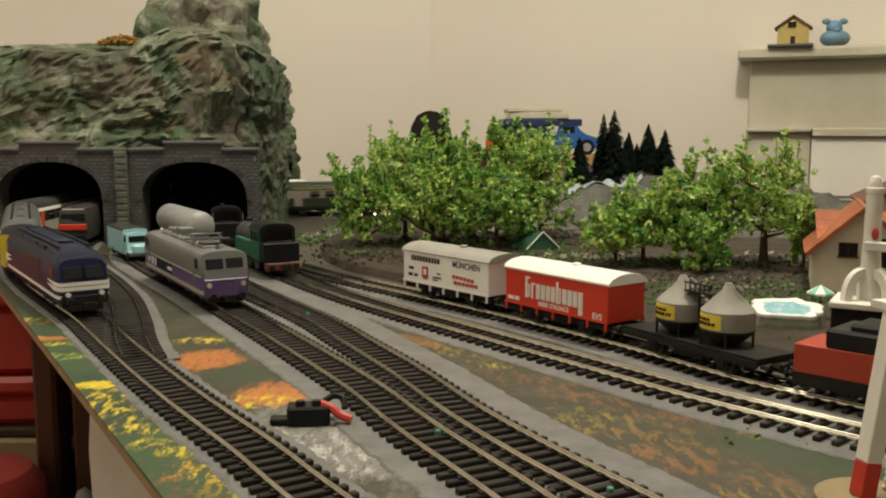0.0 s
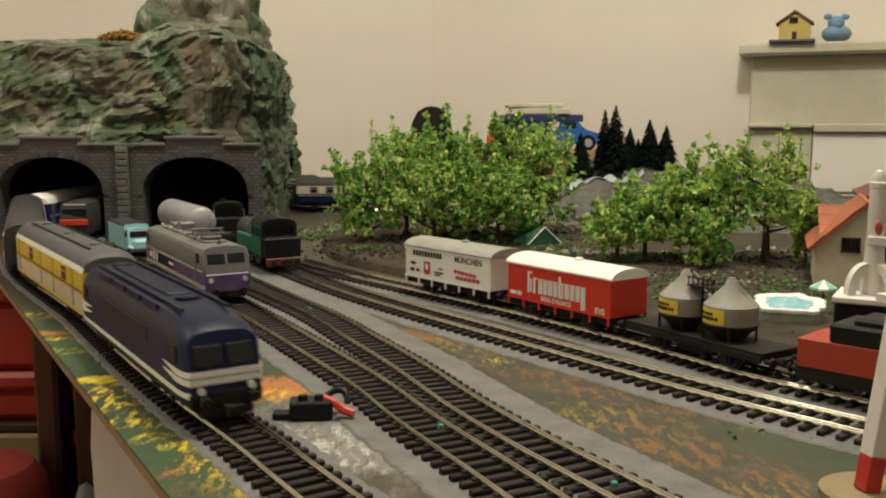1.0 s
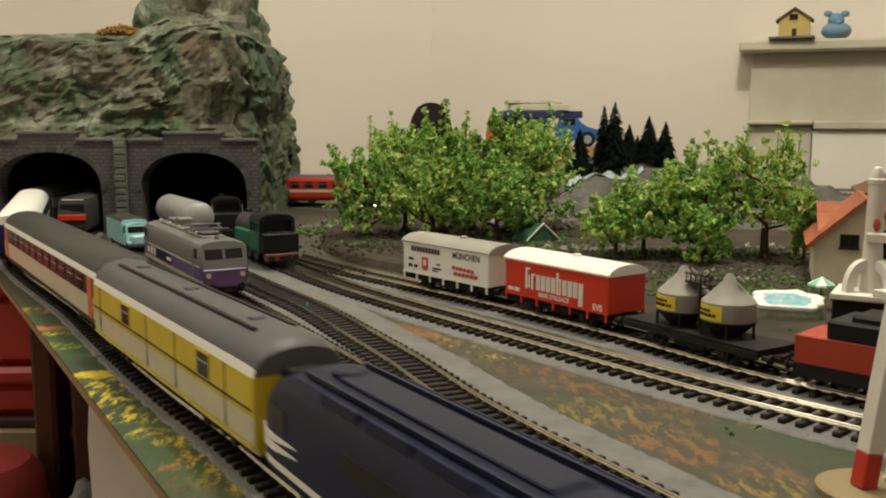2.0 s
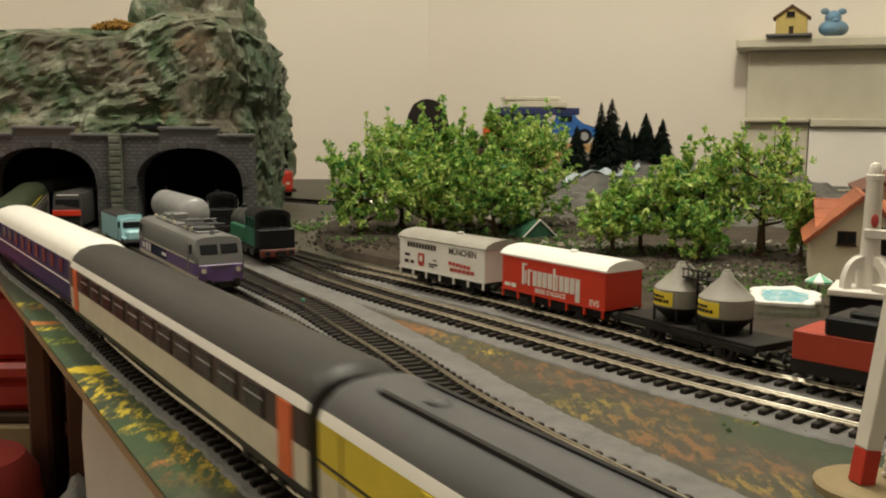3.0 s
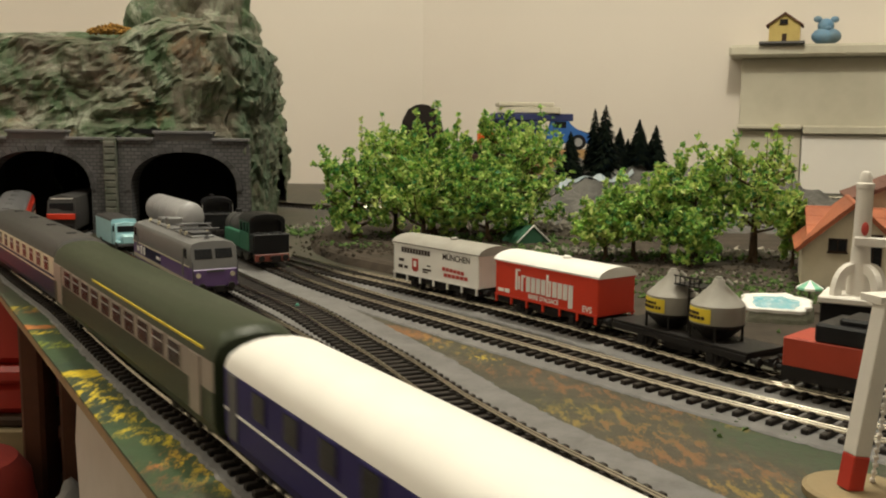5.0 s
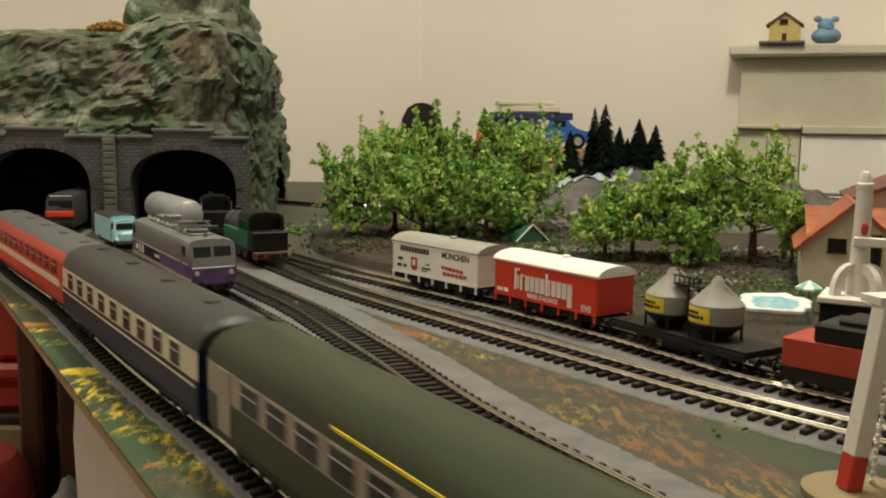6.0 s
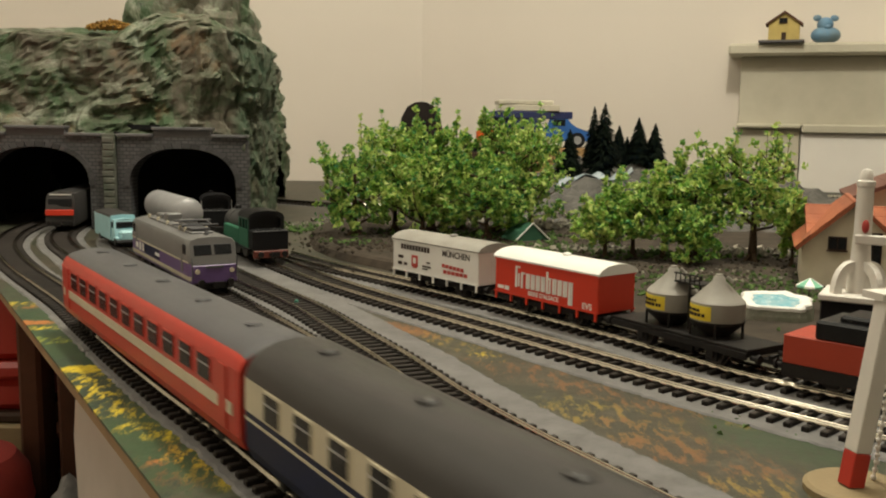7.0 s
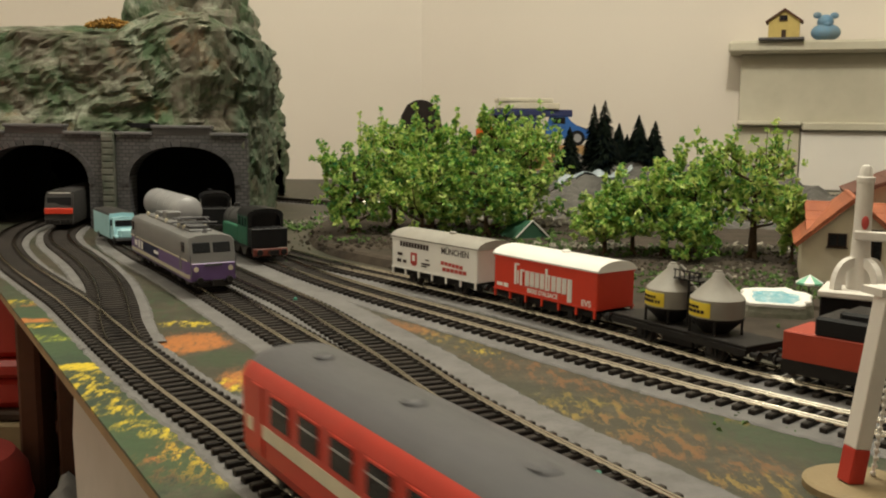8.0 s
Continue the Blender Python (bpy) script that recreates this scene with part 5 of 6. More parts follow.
def embankment():
    outline = [(-0.128, 0.99), (-0.112, 0.895), (-0.082, 0.825), (-0.040, 0.772), (0.040, 0.668), (0.128, 0.548), (0.228, 0.432), (0.34, 0.335), (0.50, 0.245), (0.80, 0.16), (1.30, 0.5), (1.30, 1.20), (0.0, 1.30), (-0.11, 1.12)]
    centre = Vector((0.5, 0.8))
    rings = []
    pts = spline([(*q,) for q in outline] + [outline[0]], 6)[:-1]
    for inset, z in ((-0.004, 0.0002), (0.0, 0.0065), (0.004, 0.0085), (0.03, 0.0085)):
        ring = []
        for q in pts:
            d = (centre - q).normalized()
            j = noise.noise(Vector((q.x * 60, q.y * 60, z * 200))) * 0.0022
            ring.append((q.x + d.x * (inset + j), q.y + d.y * (inset + j), z))
        rings.append(ring)
    root = tagged(new("embankment"), "low brown plaster embankment under the trees behind the wagons", "embankment")
    for name, chosen in (("kerb", rings[:3]), ("surface", rings[2:])):
        bm = bmesh.new()
        own = [[bm.verts.new(v) for v in ring] for ring in chosen]
        for a, b in zip(own, own[1:]):
            for k in range(len(pts)):
                bm.faces.new((a[k], a[(k + 1) % len(pts)], b[(k + 1) % len(pts)], b[k]))
        if name == "surface":
            bm.faces.new(own[-1])
        part(name, bm, M_EARTH, root)


embankment()


def bump(cx, cy, rx, ry, h, x, y):
    d = ((x - cx) / rx) ** 2 + ((y - cy) / ry) ** 2
    return h * math.exp(-d * 1.4)


def hill_height(x, y):
    z = bump(0.22, 1.34, 0.17, 0.17, 0.052, x, y) + bump(0.42, 1.28, 0.16, 0.18, 0.040, x, y) + bump(0.10, 1.22, 0.06, 0.10, 0.018, x, y)
    p = Vector((x, y, 0))
    c = noise.voronoi(p * 30)[0]
    return z * (1 + 0.25 * noise.noise(p * 18) + 0.22 * noise.noise(p * 47)) + 0.016 * (c[1] - c[0]) * min(1, z * 60) + 0.003 * noise.noise(p * 60) - 0.001


def hill():
    bm = bmesh.new()
    nx, ny = 70, 60
    g = [[bm.verts.new((0.0 + 0.75 * i / nx, 1.0 + 0.56 * j / ny, 0.0078 + max(0, hill_height(0.75 * i / nx, 1.0 + 0.56 * j / ny)) - (0.009 if i in (0, nx) or j in (0, ny) else 0))) for j in range(ny + 1)] for i in range(nx + 1)]
    for i in range(nx):
        for j in range(ny):
            bm.faces.new((g[i][j], g[i + 1][j], g[i + 1][j + 1], g[i][j + 1]))
    tagged(mesh_ob("rocky_hill", bm, M_HILL), "low grey crumpled rocky hill below the fir trees", "hill")


hill()
M_RIVER = mat("pale_blue_stream", (0.28, 0.35, 0.40), 0.4, 0, (0.40, 0.43, 0.43), 60.0, 0.8, 0.2, 300.0)


def stream():
    bm = bmesh.new()
    line = Line([(0.165, 1.235), (0.20, 1.25), (0.235, 1.245), (0.27, 1.26)])
    prev = None
    for k in range(31):
        c = line.at(line.s[-1] * k / 30)
        w = 0.005 + 0.002 * noise.noise(Vector((k * 0.3, 0, 0)))
        row = [bm.verts.new((c.x, c.y + o, max(0.0, hill_height(c.x, c.y + o)) + 0.0098)) for o in (-w, -w / 3, w / 3, w)]
        if prev:
            for i in range(3):
                bm.faces.new((prev[i], prev[i + 1], row[i + 1], row[i]))
        prev = row
    ob = tagged(mesh_ob("stream", bm, M_RIVER), "pale blue painted stream at the foot of the firs", "stream", kind="structure")
    ob.modifiers.new("depth", "SOLIDIFY").thickness = 0.001


stream()
M_BARK = mat("brown_bark", (0.085, 0.055, 0.032), 0.9, 0, (0.04, 0.028, 0.018), 300.0, 0.8, 0.7, 700.0)


def leaf_mat(name, colour, light):
    m = bpy.data.materials.new(name)
    m.use_nodes = True
    nt = m.node_tree
    b = nt.nodes["Principled BSDF"]
    geo = nt.nodes.new("ShaderNodeNewGeometry")
    cr = nt.nodes.new("ShaderNodeValToRGB")
    cr.color_ramp.elements[0].color = (colour[0] * 0.22, colour[1] * 0.50, colour[2] * 1.25, 1)
    cr.color_ramp.elements[1].color = (*light, 1)
    e = cr.color_ramp.elements.new(0.30)
    e.color = (*colour, 1)
    e = cr.color_ramp.elements.new(0.68)
    e.color = (*[(a + c) / 2 for a, c in zip(colour, light)], 1)
    nt.links.new(geo.outputs["Random Per Island"], cr.inputs[0])
    c = coords(nt)
    col = mix(nt, cr.outputs[0], tuple(v * 0.6 for v in colour), ramp(nt, noise_out(nt, c, 35.0), 0.55, 0.8))
    nt.links.new(col, b.inputs["Base Color"])
    b.inputs["Roughness"].default_value = 0.6
    b.inputs["Specular IOR Level"].default_value = 0.1 if colour[1] < 0.05 else 0.5
    out = nt.nodes["Material Output"]
    tr = nt.nodes.new("ShaderNodeBsdfTranslucent")
    nt.links.new(col, tr.inputs[0])
    ms = nt.nodes.new("ShaderNodeMixShader")
    ms.inputs[0].default_value = 0.42
    nt.links.new(b.outputs[0], ms.inputs[1])
    nt.links.new(tr.outputs[0], ms.inputs[2])
    nt.links.new(ms.outputs[0], out.inputs[0])
    return m


M_LEAF = leaf_mat("fresh_green_foliage", (0.25, 0.46, 0.065), (0.74, 0.80, 0.30))
M_LEAF2 = leaf_mat("mid_green_foliage", (0.18, 0.40, 0.065), (0.62, 0.74, 0.22))
M_FIR = leaf_mat("dark_fir_needles", (0.008, 0.014, 0.010), (0.018, 0.028, 0.018))


def leaf_mesh(name, clumps, material, parent, rng, size=0.0030):
    """Small folded leaf flakes scattered round clump centres (x, y, z, radius, count)."""
    verts, faces = [], []
    for x, y, z, r, n in clumps:
        for _ in range(n):
            d = Vector((rng.gauss(0, 1), rng.gauss(0, 1), rng.gauss(0, 0.9)))
            d = d.normalized() * r * rng.random() ** 0.5
            c = Vector((x, y, z)) + d
            u = Vector((rng.gauss(0, 1), rng.gauss(0, 1), rng.gauss(0, 1))).normalized()
            w = u.cross(Vector((rng.gauss(0, 1), rng.gauss(0, 1), rng.gauss(0, 1)))).normalized()
            s = size * rng.uniform(0.55, 1.35)
            nrm = u.cross(w) * s * 0.35
            k = len(verts)
            verts += [c - u * s, c + w * s * 0.6 + nrm, c + u * s, c - w * s * 0.6 + nrm]
            faces += [(k, k + 1, k + 2), (k, k + 2, k + 3)]
    me = bpy.data.meshes.new(name)
    me.from_pydata([tuple(v) for v in verts], [], faces)
    me.materials.append(material)
    ob = new(name, me)
    ob.parent = parent
    return ob


def broadleaf(x, y, z, height, spread, seed, label, leaf=None, trunk_h=0.30, r0=0.0032, dense=1.0, low=0.12):
    rng = random.Random(seed)
    root = tagged(new("tree"), label, "model tree", "model trees")
    root.location = (x, y, z)
    bm = bmesh.new()
    top = Vector((rng.uniform(-0.1, 0.1) * spread, rng.uniform(-0.1, 0.1) * spread, height * 0.80))
    fork = Vector((top.x * 0.3, top.y * 0.3, height * trunk_h))
    tube(bm, (0, 0, -0.002), fork, r0 * 1.25, r0 * 0.85, 8)
    tube(bm, fork, top, r0 * 0.8, r0 * 0.2, 6)
    for k in range(4):
        a = k * 1.6 + rng.random()
        tube(bm, (r0 * 2.4 * math.cos(a), r0 * 2.4 * math.sin(a), -0.002), (0, 0, height * 0.07), r0 * 0.6, r0 * 0.7, 5)
    clumps = []
    limbs = 13
    for k in range(limbs):
        f = k / (limbs - 1)
        start = fork.lerp(top, f * 0.85)
        a = k * 2.4 + rng.uniform(-0.4, 0.4)
        reach = spread * (0.55 + 0.45 * math.sin(math.pi * (0.25 + 0.65 * f))) * rng.uniform(0.75, 1.15)
        end = start + Vector((math.cos(a) * reach, math.sin(a) * reach, height * rng.uniform(0.08, 0.30) * (1.1 - 0.4 * f)))
        mid = start.lerp(end, 0.5) + Vector((0, 0, -height * 0.03))
        tube(bm, start, mid, r0 * 0.45, r0 * 0.3, 5)
        tube(bm, mid, end, r0 * 0.3, r0 * 0.1, 5)
        for j in range(5):
            b = start.lerp(end, 0.35 + 0.16 * j)
            e = b + Vector((rng.gauss(0, 0.22) * spread, rng.gauss(0, 0.22) * spread, rng.gauss(0.10, 0.14) * spread * 1.4))
            tube(bm, b, e, r0 * 0.16, r0 * 0.07, 4)
            for i in range(3):
                q = b.lerp(e, 0.3 + 0.45 * i)
                clumps.append((q.x, q.y, q.z, spread * rng.uniform(0.07, 0.15), int(rng.uniform(9, 20) * dense)))
    for k in range(34):
        a, rad = rng.random() * 6.283, spread * rng.uniform(0.35, 1.0)
        clumps.append((math.cos(a) * rad, math.sin(a) * rad, height * rng.uniform(low, 0.55), spread * rng.uniform(0.09, 0.16), int(rng.uniform(8, 15) * dense)))
    for k in range(9):
        a, rad = rng.random() * 6.283, spread * rng.uniform(0.1, 0.85)
        b = Vector((math.cos(a) * rad, math.sin(a) * rad, height * rng.uniform(0.55, 0.75)))
        e = b + Vector((rng.gauss(0, 0.06) * spread, rng.gauss(0, 0.06) * spread, height * rng.uniform(0.18, 0.36)))
        tube(bm, b, e, r0 * 0.16, r0 * 0.06, 4)
        for i in range(6):
            q = b.lerp(e, i / 5)
            clumps.append((q.x, q.y, q.z, spread * 0.065, int(7 * dense)))
    part("trunk", bm, M_BARK, root, "rough brown trunk and limbs")
    leaf_mesh("crown", clumps, leaf or M_LEAF, root, rng)
    return root


BIG = "bright green foam-leaved model tree on the embankment"
for i, (x, y, h, sp) in enumerate(((-0.080, 0.945, 0.090, 0.040), (-0.040, 0.985, 0.120, 0.045), (0.000, 0.960, 0.130, 0.040), (0.033, 1.000, 0.104, 0.044), (0.068, 0.985, 0.136, 0.032), (0.085, 0.985, 0.122, 0.042), (0.108, 1.020, 0.128, 0.036), (-0.010, 0.930, 0.085, 0.045), (0.055, 0.930, 0.085, 0.045))):
    broadleaf(x, y, 0.0085, h, sp, 10 + i, BIG, M_LEAF if i % 2 else M_LEAF2, trunk_h=0.10, r0=0.0042 if i < 1 else 0.003, dense=0.66 if i in (4, 5, 6) else 0.98)
for i, (x, y, h, sp) in enumerate(((0.150, 0.800, 0.050, 0.030), (0.175, 0.805, 0.066, 0.030), (0.200, 0.800, 0.078, 0.032), (0.232, 0.810, 0.094, 0.036), (0.275, 0.790, 0.108, 0.044), (0.215, 0.770, 0.045, 0.026))):
    broadleaf(x, y, 0.0085, h, sp, 40 + i, "slender green model tree behind the goods wagons", M_LEAF2 if i % 2 else M_LEAF, trunk_h=0.24, r0=0.0020 if i != 4 else 0.0034, dense=0.66, low=0.30 if i != 5 else 0.12)
broadleaf(0.297, 0.758, 0.0085, 0.060, 0.012, 60, "thin pale green sapling next to the house", M_LEAF, trunk_h=0.15, r0=0.0014, dense=0.7)


def fir(x, y, h, r, seed):
    rng = random.Random(seed)
    z = max(0, hill_height(x, y)) + 0.0075
    root = tagged(new("fir_tree"), "dark green conical model fir on the hill", "fir tree", "model firs")
    root.location = (x, y, z - 0.001)
    bm = bmesh.new()
    tube(bm, (0, 0, 0), (0, 0, h * 0.97), r * 0.13, r * 0.02, 7)
    part("trunk", bm, M_BARK, root)
    verts, faces = [], []
    tiers = 34
    for k in range(tiers):
        f = k / (tiers - 1)
        zz = h * (0.10 + 0.88 * f)
        rr = r * (1 - f) ** 0.85 + r * 0.05
        n = int(34 * (1 - f) + 8)
        for j in range(n):
            a = rng.random() * 6.283
            l = rr * rng.uniform(0.65, 1.12)
            w = 0.0011 + 0.0012 * (1 - f)
            d, t = Vector((math.cos(a), math.sin(a), 0)), Vector((-math.sin(a), math.cos(a), 0))
            tip = d * l + Vector((0, 0, zz - l * 0.42 + rng.uniform(-0.001, 0.001)))
            base = d * rr * 0.1 + Vector((0, 0, zz + 0.001))
            mid = base.lerp(tip, 0.55)
            i = len(verts)
            verts += [base, mid + t * w + Vector((0, 0, 0.0006)), tip, mid - t * w, mid - Vector((0, 0, 0.0012))]
            faces += [(i, i + 1, i + 2), (i, i + 2, i + 3), (i, i + 4, i + 1), (i + 1, i + 4, i + 2), (i + 2, i + 4, i + 3)]
    me = bpy.data.meshes.new("needles")
    me.from_pydata([tuple(v) for v in verts], [], faces)
    me.materials.append(M_FIR)
    ob = new("needles", me)
    ob.parent = root


for i, (x, y, top_z, r) in enumerate(((0.187, 1.280, 0.118, 0.022), (0.222, 1.295, 0.150, 0.018), (0.234, 1.280, 0.155, 0.027), (0.266, 1.340, 0.124, 0.018), (0.279, 1.345, 0.108, 0.014), (0.294, 1.340, 0.136, 0.022), (0.306, 1.350, 0.106, 0.014), (0.318, 1.340, 0.128, 0.023))):
    fir(x, y, top_z - max(0, hill_height(x, y)) - 0.0075, r * 1.12, 70 + i)

# ---------------------------------------------------------------- house, pool, tower, barrier
M_PLASTERH = mat("cream_house_wall", (0.70, 0.64, 0.50), 0.7, scale=70.0, bump=0.3)
M_TILE = mat("orange_tile", (0.36, 0.11, 0.045), 0.7, 0, (0.22, 0.06, 0.03), 90.0, 0.8, 0.5, 500.0, per_object=0.15)
M_TILE2 = mat("brown_tile", (0.14, 0.055, 0.035), 0.7, 0, (0.08, 0.03, 0.02), 90.0, 0.8, 0.5, 500.0)
M_TIMBER = mat("dark_timber", (0.05, 0.03, 0.02), 0.7, scale=120.0)


def gable_house(label, m, w, d, eave, ridge, wall_mat, roof_mat, windows, over=0.005, wing_of=None):
    """Gable end at y = -d/2; windows: (x, z, w, h) on the gable."""
    root = wing_of or tagged(new("house"), label, "model house")
    shift = wing_of.matrix_basis.inverted() @ m if wing_of else Matrix()
    if not wing_of:
        root.matrix_basis = m
    before = set(root.children)
    bm = bmesh.new()
    f = [bm.verts.new((x, -d / 2, z)) for x, z in ((-w / 2, 0), (w / 2, 0), (w / 2, eave), (0, ridge), (-w / 2, eave))]
    k = [bm.verts.new((x, d / 2, z)) for x, z in ((-w / 2, 0), (w / 2, 0), (w / 2, eave), (0, ridge), (-w / 2, eave))]
    bm.faces.new(f)
    bm.faces.new(k[::-1])
    for i in range(5):
        bm.faces.new((f[i], f[(i + 1) % 5], k[(i + 1) % 5], k[i]))
    part("wall", bm, wall_mat, root)
    pitch = math.atan2(ridge - eave, w / 2)
    ln = math.hypot(ridge - eave, w / 2) + over
    for sgn in (-1, 1):
        turn = pose(0, 0, ridge, 0, 0, 0) @ (pose(0, 0, 0, 0, 0, 180) if sgn < 0 else Matrix()) @ pose(0, 0, 0, 0, math.degrees(pitch), 0)
        bm = bmesh.new()
        box(bm, ln / 2, 0, 0.0010, ln, d + 2 * over, 0.0020, m=turn)
        slope = part("roof_slope", bm, roof_mat, root)
        courses = 7
        for i in range(courses):
            bm = bmesh.new()
            box(bm, (i + 0.5) * ln / courses, 0, 0.0026, ln / courses * 1.04, d + 2 * over, 0.0008, m=turn @ Matrix.Translation((0, 0, 0.0002 * (i % 2))))
            part("tile_course", bm, roof_mat, slope)
    part("ridge_cap", boxes((0, 0, ridge + 0.0025, 0.004, d + 2 * over, 0.0022), bevel=0.0008), roof_mat, root)
    for x, z, ww, hh in windows:
        fr = part("window", boxes((x, -d / 2 - 0.0004, z, ww, 0.0012, hh), bevel=0.0002), M_TIMBER, root)
        for sx in (-1, 1):
            part("pane", boxes((x + sx * ww * 0.235, -d / 2 - 0.0012, z, ww * 0.40, 0.0006, hh * 0.8)), M_GLASS, fr)
        part("window_sill", boxes((x, -d / 2 - 0.0014, z - hh / 2 - 0.0005, ww * 1.1, 0.0028, 0.0010)), M_TIMBER, root)
    for piece in set(root.children) - before:
        piece.matrix_basis = shift
    return root


YAW = Matrix.Translation((0.2665, 0.663, 0)) @ pose(0, 0, 0, 0, 0, -20) @ Matrix.Translation((-0.2665, -0.663, 0))
house = gable_house("cream model house with orange and brown tiled roofs", YAW @ pose(0.349, 0.737, 0.0084, 0, 0, 90), 0.122, 0.150, 0.0330, 0.0510, M_PLASTERH, M_TILE, [])
gable_house("", YAW @ pose(0.2995, 0.703, 0.0084), 0.066, 0.080, 0.0300, 0.0600, M_PLASTERH, M_TILE, [(-0.0100, 0.0325, 0.0125, 0.0096), (0.0130, 0.0290, 0.0120, 0.0240)], wing_of=house)
gable_house("", YAW @ pose(0.3700, 0.800, 0.0084), 0.118, 0.090, 0.0610, 0.0860, M_PLASTERH, M_TILE2, [(-0.012, 0.060, 0.012, 0.010)], over=0.010, wing_of=house)

M_TENT = mat("dark_green_canvas", (0.03, 0.12, 0.07), 0.7, scale=90.0)


def green_tent():
    root = tagged(new("tent"), "small dark green tent with pale edges under the trees", "model tent")
    root.matrix_basis = pose(0.092, 0.925, 0.0084, 0, 0, 25)
    bm = bmesh.new()
    a = [bm.verts.new((x, -0.016, z)) for x, z in ((-0.019, 0), (0.019, 0), (0, 0.017))]
    b = [bm.verts.new((x, 0.016, z)) for x, z in ((-0.019, 0), (0.019, 0), (0, 0.017))]
    bm.faces.new(a)
    bm.faces.new(b[::-1])
    for k in range(3):
        bm.faces.new((a[k], a[(k + 1) % 3], b[(k + 1) % 3], b[k]))
    part("canvas", bm, M_TENT, root)
    for sx in (-1, 1):
        bm = bmesh.new()
        tube(bm, (sx * 0.0195, -0.0162, 0.0004), (0, -0.0162, 0.0175), 0.0008, 0.0008, 6)
        part("edge_trim", bm, M_WHITE, root)


green_tent()
M_POOL = mat("pool_water", (0.13, 0.40, 0.50), 0.25, 0, (0.52, 0.60, 0.60), 130.0, 0.8, 0.2, 200.0)
M_ROCKERY = mat("pool_rockery", (0.20, 0.19, 0.15), 0.9, 0, (0.10, 0.12, 0.07), 120.0, 0.9, 0.8, 400.0)


def pool():
    root = tagged(new("swimming_pool"), "white-rimmed model pool with pale blue water on a stone base", "model pool")
    root.matrix_basis = pose(0.2065, 0.550, 0.0075, 0, 0, -14) @ Matrix.Scale(0.74, 4)
    bm = bmesh.new()
    rr = []
    for k in range(28):
        a = 2 * math.pi * k / 28
        f = 1 + 0.30 * noise.noise(Vector((math.cos(a) * 2, math.sin(a) * 2, 3)))
        rr.append((0.026 * f * math.copysign(abs(math.cos(a)) ** 0.7, math.cos(a)), 0.017 * f * math.copysign(abs(math.sin(a)) ** 0.7, math.sin(a))))

    def layers(rows, cap=True):
        b = bmesh.new()
        prev = None
        for sc, z in rows:
            ring = [b.verts.new((x * sc, y * sc, z + (0.20 * (y + 0.019) if z > 0.003 else 0.0) + 0.0010 * noise.noise(Vector((x * 200, y * 200, z * 90))))) for x, y in rr]
            if prev:
                for k in range(len(rr)):
                    b.faces.new((prev[k], prev[(k + 1) % len(rr)], ring[(k + 1) % len(rr)], ring[k]))
            prev = ring
        if cap:
            b.faces.new(prev)
        return b
    bm.free()
    part("rockery", layers([(1.14, -0.001), (1.10, 0.004), (1.04, 0.009)]), M_ROCKERY, root, "rough stone base")
    part("rim", layers([(1.05, 0.0092), (1.05, 0.0118), (0.98, 0.0130), (0.76, 0.0124), (0.66, 0.0108)], False), M_WHITE, root, "white curved rim")
    part("water", layers([(0.72, 0.0100), (0.71, 0.0113)]), M_POOL, root, "pale blue water")


pool()
M_PARASOL = mat("parasol_green", (0.20, 0.52, 0.36), 0.6, scale=90.0)


def parasol():
    root = tagged(new("parasol"), "small green and white striped parasol beside the pool", "parasol")
    root.matrix_basis = pose(0.2350, 0.570, 0.0084) @ Matrix.Scale(0.80, 4)
    bm = bmesh.new()
    tube(bm, (0, 0, -0.001), (0, 0, 0.024), 0.0007, 0.0005, 8)
    lathe(bm, [(0.003, -0.001), (0.003, 0.001)], 12)
    part("pole", bm, M_TIMBER, root)
    bm = bmesh.new()
    n = 16
    apex = bm.verts.new((0, 0, 0.0265))
    ring = [bm.verts.new((0.0100 * math.cos(2 * math.pi * k / n), 0.0100 * math.sin(2 * math.pi * k / n), 0.0205)) for k in range(n)]
    low = [bm.verts.new((0.0102 * math.cos(2 * math.pi * k / n), 0.0102 * math.sin(2 * math.pi * k / n), 0.0190)) for k in range(n)]
    for k in range(n):
        f = bm.faces.new((apex, ring[k], ring[(k + 1) % n]))
        g = bm.faces.new((ring[k], low[k], low[(k + 1) % n], ring[(k + 1) % n]))
        f.material_index = g.material_index = (k // 2) % 2
    ob = part("canopy", bm, [M_PARASOL, M_WHITE], root)
    ob.modifiers.new("depth", "SOLIDIFY").thickness = 0.0004


parasol()
M_CHALK = mat("white_plastic", (0.74, 0.71, 0.66), 0.5, scale=80.0, wear=0.2, bump=0.15)


